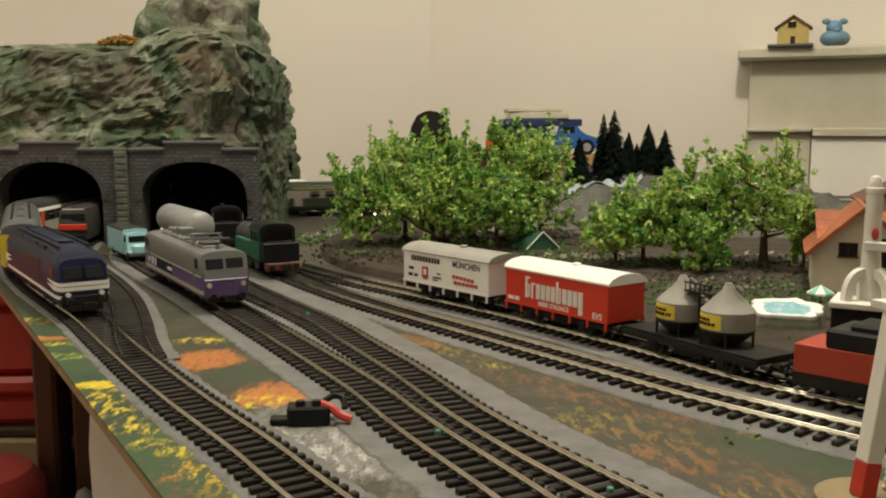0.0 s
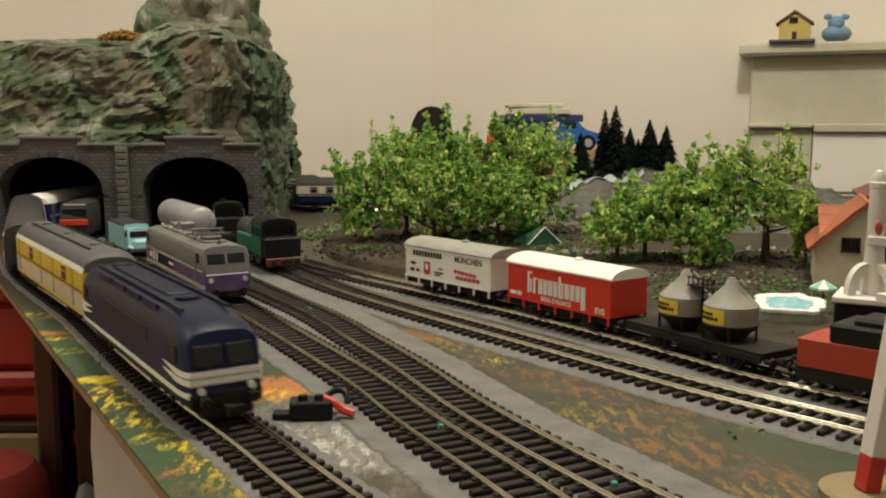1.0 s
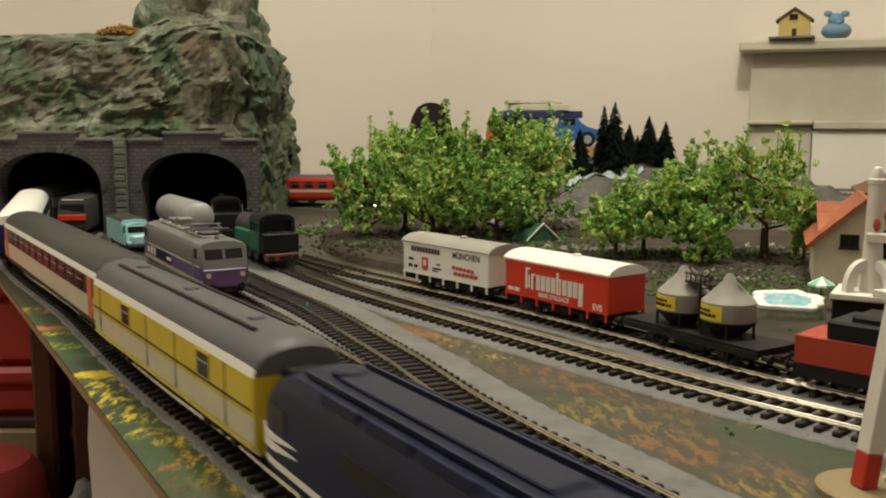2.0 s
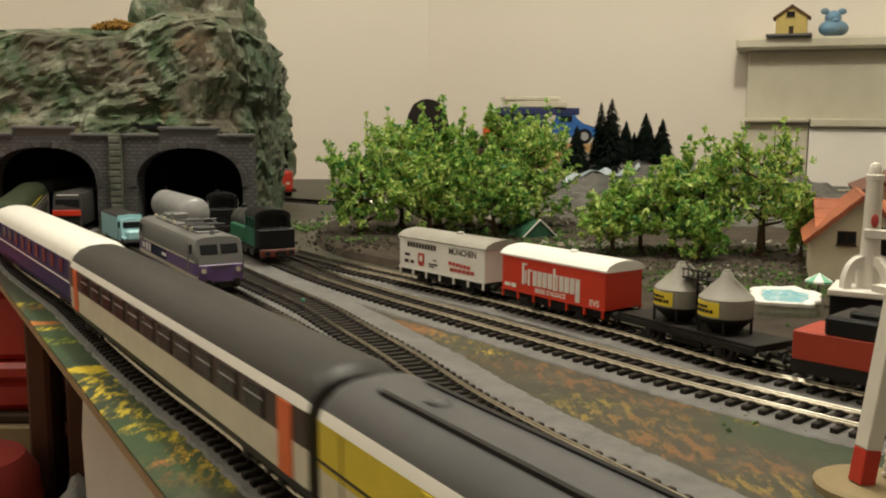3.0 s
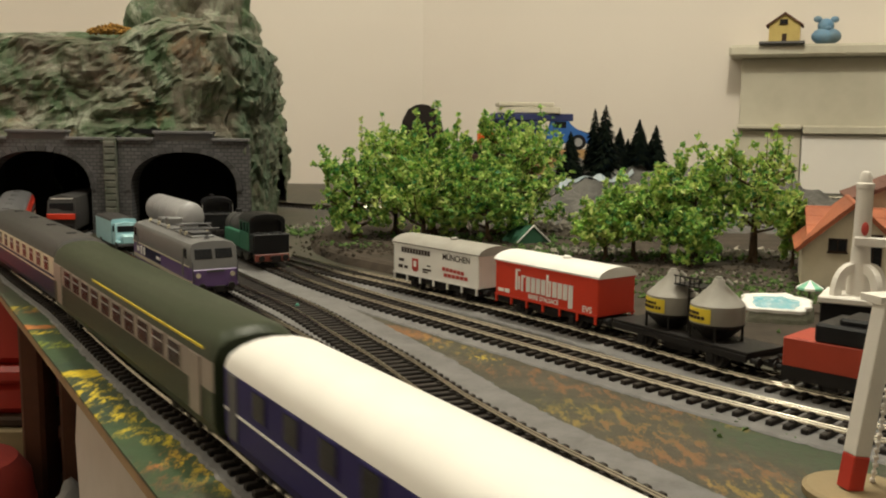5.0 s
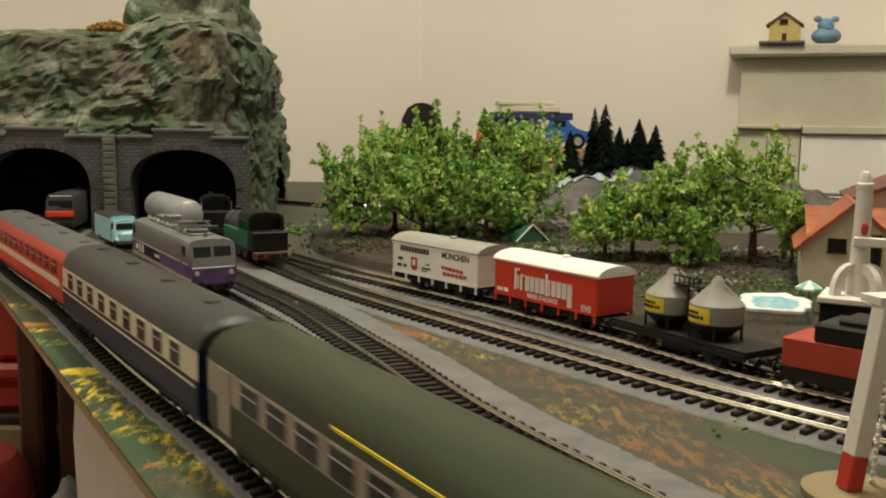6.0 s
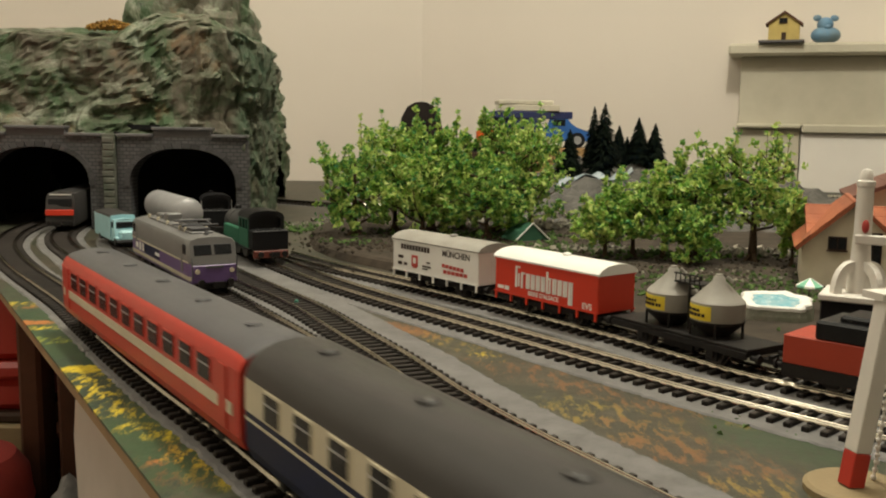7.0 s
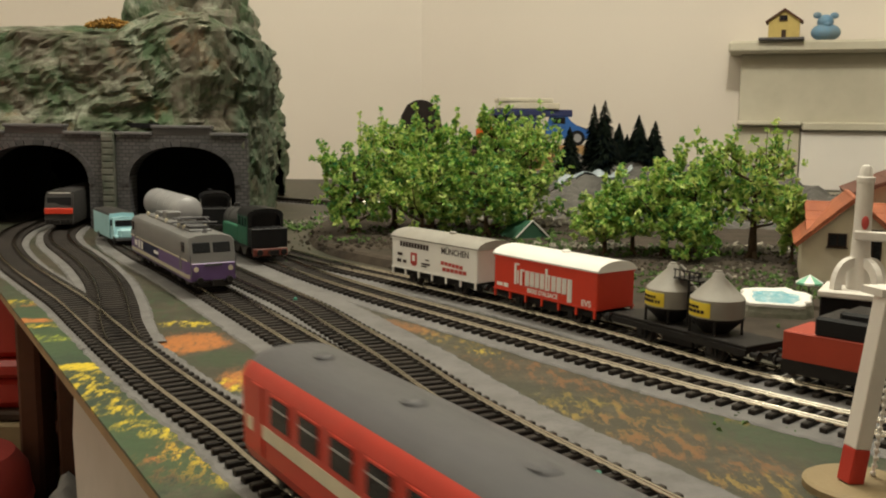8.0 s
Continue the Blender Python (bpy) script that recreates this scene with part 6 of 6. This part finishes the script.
def white_tower():
    root = tagged(new("white_tower"), "white plastic tower with arched buttresses on a square slab", "model tower")
    root.matrix_basis = pose(0.229, 0.492, 0.0156, 0, 0, -30) @ Matrix.Scale(0.86, 4)
    part("plinth", boxes((0, 0.004, 0.0047, 0.040, 0.036, 0.0261), bevel=0.001), M_BLACK, root, "black plinth")
    part("slab", boxes((0, 0, 0.0200, 0.042, 0.040, 0.0042), bevel=0.0008), M_CHALK, root)
    bm = bmesh.new()
    lathe(bm, [(0.0074, 0.0221), (0.0070, 0.030), (0.0058, 0.045), (0.0052, 0.060), (0.0049, 0.088), (0.0054, 0.0885), (0.0054, 0.0915), (0.0040, 0.0920), (0.0037, 0.0960), (0.0026, 0.0985), (0.0004, 0.0992)], 12)
    part("shaft", bm, M_CHALK, root, smooth=True)
    for k in range(4):
        a = 45 + 90 * k
        bm = bmesh.new()
        n = 8
        prev = None
        for i in range(n + 1):
            u = i / n
            ang = math.pi / 2 * u
            ci = Vector((0.0195 * math.cos(ang) ** 0.6 if u < 1 else 0, 0, 0.0221 + 0.020 * math.sin(ang)))
            cv = Vector((0.0140 * math.cos(ang) ** 0.6 if u < 1 else 0, 0, 0.0221 + 0.0145 * math.sin(ang)))
            row = [bm.verts.new((q.x, s_, q.z)) for q in (ci, cv) for s_ in (-0.0022, 0.0022)]
            if prev:
                for x_, y_ in ((0, 1), (1, 3), (3, 2), (2, 0)):
                    bm.faces.new((prev[x_], prev[y_], row[y_], row[x_]))
            prev = row
        bmesh.ops.transform(bm, matrix=pose(0, 0, 0, 0, 0, a), verts=bm.verts)
        part("buttress", bm, M_CHALK, root)
    bm = bmesh.new()
    bmesh.ops.create_uvsphere(bm, u_segments=14, v_segments=8, radius=1, matrix=Matrix.Translation((0.002, -0.0064, 0.0640)) @ Matrix.Diagonal((0.0022, 0.0012, 0.0042, 1)))
    part("badge", bm, M_REDINK, root, "small oval red badge")
    part("boom", boxes((0.006, -0.0064, 0.056, 0.020, 0.003, 0.006), bevel=0.0008), M_CHALK, root)


white_tower()
M_BARRED = mat("barrier_red", (0.50, 0.035, 0.02), 0.45, scale=90.0)
M_TAN = mat("tan_base", (0.25, 0.19, 0.10), 0.7, scale=90.0)


def barrier():
    root = tagged(new("crossing_barrier"), "raised white crossing barrier with a red foot and hanging chain", "level crossing barrier")
    root.matrix_basis = pose(0.1405, 0.2985, 0.0, 0, 0, 14)
    bm = bmesh.new()
    lathe(bm, [(0.0175, -0.0005), (0.0175, 0.0022), (0.016, 0.0030)], 28, (0.003, 0.000, 0))
    part("base", bm, M_TAN, root, "tan round base plate")
    lean = pose(0, 0, 0.003, 0, 8.5, 0)

    def seg(z0, z1, w):
        b = bmesh.new()
        box(b, 0, 0, (z0 + z1) / 2, w, w, z1 - z0, bevel=0.0003, m=lean)
        return b
    part("red_foot", seg(0, 0.0118, 0.0062), M_BARRED, root, "red painted foot")
    part("boom", seg(0.0119, 0.064, 0.0062), M_CHALK, root)
    bm = bmesh.new()
    for k in range(26):
        z = 0.004 + k * 0.0026
        bmesh.ops.create_icosphere(bm, subdivisions=1, radius=0.0011, matrix=Matrix.Translation((0.0105 + 0.10 * z + 0.0003 * math.sin(k), 0.0025, z)))
        if k:
            tube(bm, (0.0105 + 0.10 * (z - 0.0026), 0.0025, z - 0.0026), (0.0105 + 0.10 * z, 0.0025, z), 0.0005, 0.0005, 5)
    part("chain", bm, M_CHALK, root, "white hanging chain")
    bm = boxes((0.018, 0.0025, 0.0670, 0.026, 0.010, 0.0024))
    part("chain_arm", bm, M_CHALK, root)


barrier()


def point_motor():
    root = tagged(new("point_motor"), "black point motor with curled black and red wires", "point motor")
    root.matrix_basis = pose(-0.0575, 0.386, 0.0, 0, 0, 6) @ Matrix.Scale(0.86, 4)
    part("case", boxes((0, 0, 0.0048, 0.021, 0.013, 0.0096), bevel=0.0010), M_BLACK, root)
    part("lug", boxes((-0.014, 0, 0.002, 0.010, 0.008, 0.003), bevel=0.0005), M_BLACK, root)
    for x in (-0.004, 0.004):
        bm = bmesh.new()
        tube(bm, (x, -0.002, 0.0094), (x, -0.002, 0.0122), 0.0026, 0.0022, 12)
        part("knob", bm, M_BLACK, root)
    for name, m_, pts, r in (("black_wire", M_BLACK, [(0.006, 0.003, 0.009), (0.012, 0.005, 0.012), (0.017, 0.004, 0.011), (0.018, 0.000, 0.007)], 0.0017),
                             ("red_wire", M_BARRED, [(0.006, -0.001, 0.010), (0.011, -0.0035, 0.0085), (0.016, -0.0055, 0.005), (0.021, -0.007, 0.0034)], 0.0022)):
        bm = bmesh.new()
        sp = spline([Vector(q) for q in pts], 6)
        for a, b in zip(sp, sp[1:]):
            tube(bm, a, b, r, r, 8)
        part(name, bm, m_, root)


point_motor()

# ---------------------------------------------------------------- back of the room
def fireplace():
    root = tagged(new("fireplace"), "grey plastered chimney breast with a projecting mantel shelf", "fireplace")
    root.matrix_basis = pose(0.624, 1.970, 0.1215, 0, 0, SKEW) @ Matrix.Scale(1.026, 4) @ pose(-0.605, -1.92, -0.1215)
    part("mantel_shelf", boxes((1.295, 2.01, 0.2800, 1.40, 0.18, 0.024), bevel=0.005), M_STONE, root)
    part("breast", boxes((1.325, 2.03, 0.1975, 1.41, 0.14, 0.141), bevel=0.002), M_STONE, root)
    part("moulding", boxes((0.680, 2.02, 0.1270, 0.126, 0.16, 0.010), (1.40, 2.02, 0.1220, 1.31, 0.155, 0.018), bevel=0.003), M_STONE, root)
    part("pillar", boxes((0.681, 2.03, -0.339, 0.124, 0.14, 0.92), bevel=0.002), M_STONE, root)
    part("infill", boxes((1.40, 2.032, -0.344, 1.31, 0.154, 0.91)), M_WHITEWALL, root, "whitewashed lower panel")


fireplace()
M_YHOUSE = mat("yellow_house_wall", (0.52, 0.40, 0.13), 0.7, scale=60.0)
h = gable_house("tiny yellow model house on the mantel shelf", pose(0.722, 1.955, 0.3010, 0, 0, -22), 0.060, 0.045, 0.034, 0.055, M_YHOUSE, M_TILE2, [(-0.002, 0.040, 0.016, 0.010)], over=0.006)
part("door", boxes((0.0, -0.0232, 0.008, 0.009, 0.0010, 0.016), bevel=0.0003), M_TIMBER, h)
part("base_slab", boxes((-0.004, -0.004, -0.002, 0.088, 0.058, 0.005), bevel=0.0008), M_COPING, h)
M_FIGBLUE = mat("figurine_blue", (0.13, 0.27, 0.42), 0.5, 0, (0.20, 0.24, 0.22), 30.0, 0.8)


def figurine():
    bm = bmesh.new()
    for x, z, rx, ry, rz in ((0, 0.016, 0.030, 0.022, 0.018), (-0.002, 0.037, 0.016, 0.016, 0.015), (-0.019, 0.050, 0.009, 0.004, 0.0065), (0.016, 0.050, 0.009, 0.004, 0.0065), (-0.002, 0.031, 0.010, 0.020, 0.008)):
        bmesh.ops.create_uvsphere(bm, u_segments=16, v_segments=10, radius=1, matrix=Matrix.Translation((x, 0, z)) @ Matrix.Diagonal((rx, ry, rz, 1)))
    ob = mesh_ob("figurine", bm, M_FIGBLUE, smooth=True)
    ob.location = (0.798, 1.930, 0.2960)
    tagged(ob, "small blue and grey animal figurine on the mantel shelf", "figurine")


figurine()
M_TOYBLUE = mat("toy_blue", (0.03, 0.13, 0.42), 0.35, scale=20.0, bump=0.03)
M_TOYNAVY = mat("toy_navy", (0.025, 0.035, 0.12), 0.4, scale=20.0)
M_CARD = mat("tan_cardboard", (0.42, 0.26, 0.11), 0.75, scale=30.0)


def crate():
    root = tagged(new("wooden_crate"), "tan wooden crate behind the trees carrying toys", "crate")
    root.matrix_basis = pose(0.185, 1.80, 0.0, 0, 0, 0)
    for k in range(3):
        part("slat", boxes((0, -0.055, 0.014 + k * 0.027, 0.225, 0.006, 0.024), bevel=0.001), M_CARD, root)
    for x in (-0.10, 0.10):
        part("post", boxes((x, -0.048, 0.040, 0.010, 0.008, 0.080)), M_CARD, root)
    part("body", boxes((0, 0.002, 0.040, 0.222, 0.092, 0.0800)), M_CARD, root)


crate()


def toy_pickup():
    root = tagged(new("toy_pickup"), "blue toy pickup truck loaded with flat boxes", "toy truck")
    root.matrix_basis = pose(0.205, 1.80, 0.0802, 0, 0, -6)
    bm = bmesh.new()
    prof = [(-0.100, 0.012), (0.100, 0.012), (0.102, 0.026), (0.090, 0.032), (0.066, 0.036), (0.050, 0.056), (0.018, 0.058), (0.014, 0.034), (-0.100, 0.034)]
    a = [bm.verts.new((x, -0.030, z)) for x, z in prof]
    b = [bm.verts.new((x, 0.030, z)) for x, z in prof]
    bm.faces.new(a)
    bm.faces.new(b[::-1])
    for k in range(len(prof)):
        bm.faces.new((a[k], a[(k + 1) % len(prof)], b[(k + 1) % len(prof)], b[k]))
    bmesh.ops.bevel(bm, geom=bm.edges[:], offset=0.003, segments=2, affect="EDGES")
    part("body", bm, M_TOYBLUE, root, smooth=True)
    part("side_window", boxes((0.036, -0.0303, 0.047, 0.022, 0.001, 0.012), bevel=0.0004), M_GLASS, root)
    for x in (-0.065, 0.070):
        for y in (-0.028, 0.028):
            bm = bmesh.new()
            tube(bm, (x, y - 0.006, 0.0145), (x, y + 0.006, 0.0145), 0.0145, 0.0145, 22)
            w = part("wheel", bm, M_BLACK, root)
            bm = bmesh.new()
            tube(bm, (x, y - 0.0068, 0.0145), (x, y + 0.0068, 0.0145), 0.0080, 0.0080, 16)
            part("rim", bm, M_SILVER, w)
    return root


toy_pickup()


def stacked_box(label, x, z, sx, sy, sz, turn, material):
    ob = mesh_ob("flat_box", boxes((0, 0, 0, sx, sy, sz), bevel=0.0015), material)
    ob.matrix_basis = pose(x, 1.80, z, 0, 0, turn)
    tagged(ob, label, "box", "boxes on the toy pickup")


stacked_box("blue flat box resting on the toy pickup bed", 0.150, 0.1240, 0.105, 0.070, 0.0195, -3, M_TOYNAVY)
stacked_box("dark blue flat box on the stack", 0.185, 0.1408, 0.150, 0.075, 0.0135, 4, M_TOYNAVY)
stacked_box("beige cardboard flat box on the stack", 0.180, 0.1539, 0.120, 0.070, 0.0120, -5, M_BEIGE)
stacked_box("thin beige cardboard lid on top of the stack", 0.172, 0.1644, 0.105, 0.065, 0.0080, 2, M_BEIGE)


def toy_tractor():
    root = tagged(new("toy_truck"), "small orange toy truck standing on a dark box", "toy truck")
    root.matrix_basis = pose(0.093, 1.66, 0.0, 0, 0, -20)
    part("dark_box", boxes((0, 0, 0.037, 0.070, 0.050, 0.074), bevel=0.002), M_TIMBER, root)
    part("cab", boxes((0.006, 0, 0.0995, 0.040, 0.034, 0.028), bevel=0.004), M_ORANGE, root)
    part("grille", boxes((0.002, -0.0175, 0.087, 0.046, 0.003, 0.010)), M_TAN, root)
    part("cab_roof", boxes((0.006, 0, 0.1160, 0.040, 0.034, 0.0050), bevel=0.002), M_BEIGE, root)
    for x in (-0.014, 0.024):
        for y in (-0.016, 0.016):
            bm = bmesh.new()
            tube(bm, (x, y - 0.003, 0.0820), (x, y + 0.003, 0.0820), 0.0080, 0.0080, 16)
            part("wheel", bm, M_BLACK, root)


toy_tractor()


def black_chair():
    root = tagged(new("desk_chair"), "black upholstered desk chair standing behind the board", "chair")
    bm = bmesh.new()
    half = [(0.048, -0.30), (0.050, 0.06), (0.0485, 0.10), (0.042, 0.135), (0.030, 0.158), (0.014, 0.167), (0.0, 0.169)]
    loft(bm, half, [(-0.020, 0.94, None), (-0.010, 1, None), (0.015, 1, None), (0.022, 0.94, None)])
    bmesh.ops.transform(bm, matrix=pose(-0.027, 2.045, 0, 0, 0, 90), verts=bm.verts)
    part("backrest", bm, M_CHAIR, root, smooth=True)
    bm = bmesh.new()
    box(bm, -0.027, 1.92, -0.33, 0.40, 0.25, 0.05, bevel=0.012)
    part("seat", bm, M_CHAIR, root)
    bm = bmesh.new()
    tube(bm, (-0.027, 1.92, -0.35), (-0.027, 1.92, -0.72), 0.02, 0.02, 12)
    part("column", bm, M_BLACK, root)
    for k in range(5):
        bm = bmesh.new()
        a = k * 1.2566
        tube(bm, (-0.027, 1.92, -0.72), (-0.027 + 0.14 * math.cos(a), 1.92 + 0.14 * math.sin(a), -0.79), 0.015, 0.010, 8)
        part("foot", bm, M_BLACK, root)


M_CHAIR = mat("black_upholstery", (0.022, 0.016, 0.015), 0.8, scale=30.0, bump=0.4)
black_chair()


# ---------------------------------------------------------------- things below the board's edge
def cabinet():
    root = tagged(new("wooden_cabinet"), "dark brown wooden cabinet standing under the board edge", "cabinet")
    root.matrix_basis = pose(-0.252, 1.02, 0, 0, 0, 0)
    part("side_panel", boxes((-0.012, -0.20, -0.42, 0.050, 0.24, 0.76), bevel=0.003), M_BROWN, root)
    part("post", boxes((-0.052, -0.10, -0.41, 0.022, 0.045, 0.78), bevel=0.003), M_BROWN, root)
    part("post", boxes((-0.060, -0.30, -0.41, 0.018, 0.030, 0.78), bevel=0.003), M_BROWN, root)
    part("cross_rail", boxes((-0.060, -0.20, -0.150, 0.016, 0.20, 0.03), bevel=0.002), M_BROWN, root)


cabinet()


def red_box(label, x, y, z0, z1, sx, sy, turn):
    root = tagged(new("storage_box"), label, "storage box", "red storage boxes")
    root.matrix_basis = pose(x, y, 0, 0, 0, turn)
    part("body", boxes((0, 0, (z0 + z1) / 2 - 0.008, sx, sy, z1 - z0 - 0.016), bevel=0.006), M_REDBOX, root)
    part("lid", boxes((0, 0, z1 - 0.008, sx + 0.012, sy + 0.012, 0.015), bevel=0.004), M_REDBOX, root)


red_box("red plastic storage box stacked beside the board", -0.455, 0.865, -0.0795, -0.0050, 0.24, 0.22, 4)
red_box("red plastic storage box under another red box", -0.455, 0.865, -0.1230, -0.0797, 0.24, 0.22, 4)
# dark slab added in place of the shaded gap below the boxes
tagged(mesh_ob("dark_gap_slab", boxes((-0.455, 0.865, -0.1275, 0.24, 0.22, 0.0085), bevel=0.002), M_TIMBER), "dark slab painted as the shaded gap under the red boxes", "board")
tagged(mesh_ob("tan_crate", boxes((-0.455, 0.865, -0.4660, 0.24, 0.23, 0.668), bevel=0.002), M_TAN), "tan wooden crate carrying the red boxes", "crate")


def red_pouf():
    root = tagged(new("pouf"), "round dull red padded pouf on the floor", "pouf")
    root.location = (-0.347, 0.660, -0.80)
    bm = bmesh.new()
    lathe(bm, [(0.042, 0.0), (0.050, 0.02), (0.051, 0.640), (0.049, 0.662), (0.040, 0.675), (0.02, 0.681), (0.003, 0.682)], 32)
    part("cushion", bm, M_POUF, root, smooth=True)
    bm = bmesh.new()
    lathe(bm, [(0.0510, 0.636), (0.0522, 0.640), (0.0510, 0.644)], 32)
    part("piping", bm, M_REDBOX, root)


M_POUF = mat("dull_red_fabric", (0.30, 0.030, 0.022), 0.85, 0, (0.20, 0.02, 0.016), 30.0, 0.7, 0.4, 500.0)
red_pouf()


def track_pin(x, y):
    bm = bmesh.new()
    lathe(bm, [(0.0010, 0.0004), (0.0014, 0.0034), (0.0012, 0.0044), (0.0004, 0.0048)], 10)
    ob = mesh_ob("track_pin", bm, M_PIN, smooth=True)
    ob.location = (x, y, 0)
    tagged(ob, "small teal plastic pin between the sleepers", "pin", "track pins")


M_PIN = mat("teal_plastic", (0.05, 0.24, 0.18), 0.5, scale=200.0)
for place in ((-0.0021, 0.363), (-0.0898, 0.6075), (0.0567, 0.302)):
    track_pin(*place)


def white_chair():
    root = tagged(new("plastic_chair"), "pale plastic chair with rounded back pushed under the board", "chair")
    bm = bmesh.new()
    half = [(0.060, -0.42), (0.108, -0.075), (0.100, -0.050), (0.085, -0.042), (0.0, -0.040)]
    loft(bm, half, [(-0.006, 0.98, None), (-0.003, 1, None), (0.003, 1, None), (0.006, 0.98, None)])
    bmesh.ops.transform(bm, matrix=pose(-0.160, 0.478, 0, 0, 0, 33), verts=bm.verts)
    part("backrest", bm, M_PALE, root, smooth=True)
    bm = bmesh.new()
    box(bm, 0.17, 0, -0.36, 0.34, 0.22, 0.02, bevel=0.006, m=pose(-0.160, 0.478, 0, 0, 0, 33))
    part("seat", bm, M_PALE, root)
    for dx, dy in ((0.01, -0.09), (0.01, 0.09), (0.32, -0.09), (0.32, 0.09)):
        bm = bmesh.new()
        q = pose(-0.160, 0.478, 0, 0, 0, 33) @ Vector((dx, dy, 0))
        tube(bm, (q.x, q.y, -0.37), (q.x, q.y, -0.80), 0.012, 0.012, 10)
        part("leg", bm, M_PALE, root)


white_chair()
M_CLOTH = mat("grey_cloth", (0.22, 0.21, 0.20), 0.95, 0, (0.20, 0.19, 0.18), 40.0, 0.8, 0.6, 900.0)


def stool():
    root = tagged(new("stool"), "brown wooden stool standing beside the board", "stool")
    part("seat", boxes((-0.235, 0.65, -0.180, 0.100, 0.100, 0.02), bevel=0.004), M_BROWN, root)
    for dx in (-0.036, 0.036):
        for dy in (-0.036, 0.036):
            part("leg", boxes((-0.235 + dx, 0.65 + dy, -0.495, 0.020, 0.020, 0.610)), M_BROWN, root)
    bm = bmesh.new()
    nx, ny = 26, 30
    top = [[bm.verts.new((-0.283 + 0.096 * i / nx, 0.602 + 0.096 * j / ny, -0.1697 + (0.0 if i in (0, nx) or j in (0, ny) else 0.016 + 0.005 * math.sin(i * 0.9 + j * 0.25) + 0.004 * noise.noise(Vector((i * 0.3, j * 0.3, 0)))))) for j in range(ny + 1)] for i in range(nx + 1)]
    for i in range(nx):
        for j in range(ny):
            bm.faces.new((top[i][j], top[i + 1][j], top[i + 1][j + 1], top[i][j + 1]))
    tagged(mesh_ob("folded_cloth", bm, M_CLOTH, smooth=True), "folded pale grey cloth lying on the stool", "cloth")


stool()


# ---------------------------------------------------------------- loose scatter
def scatter(name, label, material, spots, seed, flakes=False):
    """Small stones or turf flakes: (x, y, rx, ry, count, size, z)."""
    rng = random.Random(seed)
    verts, faces = [], []
    for cx, cy, rx, ry, n, size, z in spots:
        for _ in range(n):
            x, y = cx + rng.gauss(0, 0.5) * rx, cy + rng.gauss(0, 0.5) * ry
            r = size * rng.uniform(0.4, 1.3)
            k = len(verts)
            pts = [Vector((1, 0, 0)), Vector((-0.5, 0.87, 0)), Vector((-0.5, -0.87, 0)), Vector((0.1, 0.1, 0.9)), Vector((0, 0, -0.6))]
            rot = Euler((rng.uniform(-0.5, 0.5), rng.uniform(-0.5, 0.5), rng.random() * 6.28)).to_matrix()
            verts += [tuple(rot @ (q * r * rng.uniform(0.7, 1.2)) + Vector((x, y, z + r * 0.25))) for q in pts]
            faces += [(k, k + 1, k + 3), (k + 1, k + 2, k + 3), (k + 2, k, k + 3), (k + 1, k, k + 4), (k + 2, k + 1, k + 4), (k, k + 2, k + 4)]
    me = bpy.data.meshes.new(name)
    me.from_pydata(verts, [], faces)
    me.materials.append(material)
    return tagged(new(name, me), label, name.replace("_", " "), kind="stuff")


M_RUBBLE = mat("pale_rubble", (0.26, 0.24, 0.20), 0.9, 0, (0.12, 0.11, 0.09), 150.0, 0.8, 0.5, island=0.5)
M_TURF = mat("green_turf", (0.07, 0.13, 0.03), 0.95, 0, (0.04, 0.07, 0.02), 150.0, 0.8, 0.5, island=0.5)
M_SOIL = mat("dark_soil", (0.060, 0.048, 0.036), 0.95, 0, (0.02, 0.017, 0.013), 150.0, 0.8, 0.5, island=0.4)
scatter("rubble", "pale stone rubble on the ground behind the wagons", M_RUBBLE, [(0.150, 0.845, 0.045, 0.020, 120, 0.0040, 0.0085), (0.290, 0.835, 0.050, 0.020, 160, 0.0042, 0.0085), (0.12, 1.04, 0.06, 0.05, 140, 0.0050, 0.010), (0.21, 1.13, 0.12, 0.06, 200, 0.0045, 0.016), (-0.13, 1.10, 0.05, 0.05, 90, 0.0035, 0.001), (0.24, 0.70, 0.10, 0.05, 90, 0.0022, 0.0085)], 5)
scatter("turf", "tufts of green scatter turf on the board", M_TURF, [(-0.075, 0.875, 0.03, 0.02, 60, 0.0022, 0.0085), (-0.115, 0.79, 0.02, 0.012, 60, 0.0020, 0.0008), (-0.14, 1.06, 0.05, 0.04, 160, 0.0032, 0.001), (0.20, 0.83, 0.10, 0.04, 260, 0.0030, 0.0085), (0.10, 0.86, 0.06, 0.05, 140, 0.0028, 0.0085), (0.26, 0.64, 0.10, 0.08, 420, 0.0022, 0.0085), (0.17, 0.66, 0.08, 0.06, 260, 0.0022, 0.0085), (0.03, 0.95, 0.12, 0.04, 260, 0.0030, 0.0085), (0.145, 0.375, 0.03, 0.02, 25, 0.0012, 0.0002)], 6)
scatter("loose_soil", "dark loose soil and litter under the trees", M_SOIL, [(0.02, 0.93, 0.18, 0.10, 700, 0.0017, 0.0082), (0.22, 0.76, 0.20, 0.10, 700, 0.0017, 0.0082), (-0.06, 0.86, 0.06, 0.05, 160, 0.0024, 0.0082)], 7)


def motions():
    for car, mid, base in TRAIN:
        rows = []
        for k in range(17):
            t = k * 0.5
            rows.append((t, MAIN.stand(S0 + mid - SPEED * t, base)))
        walk(car, rows)


motions()
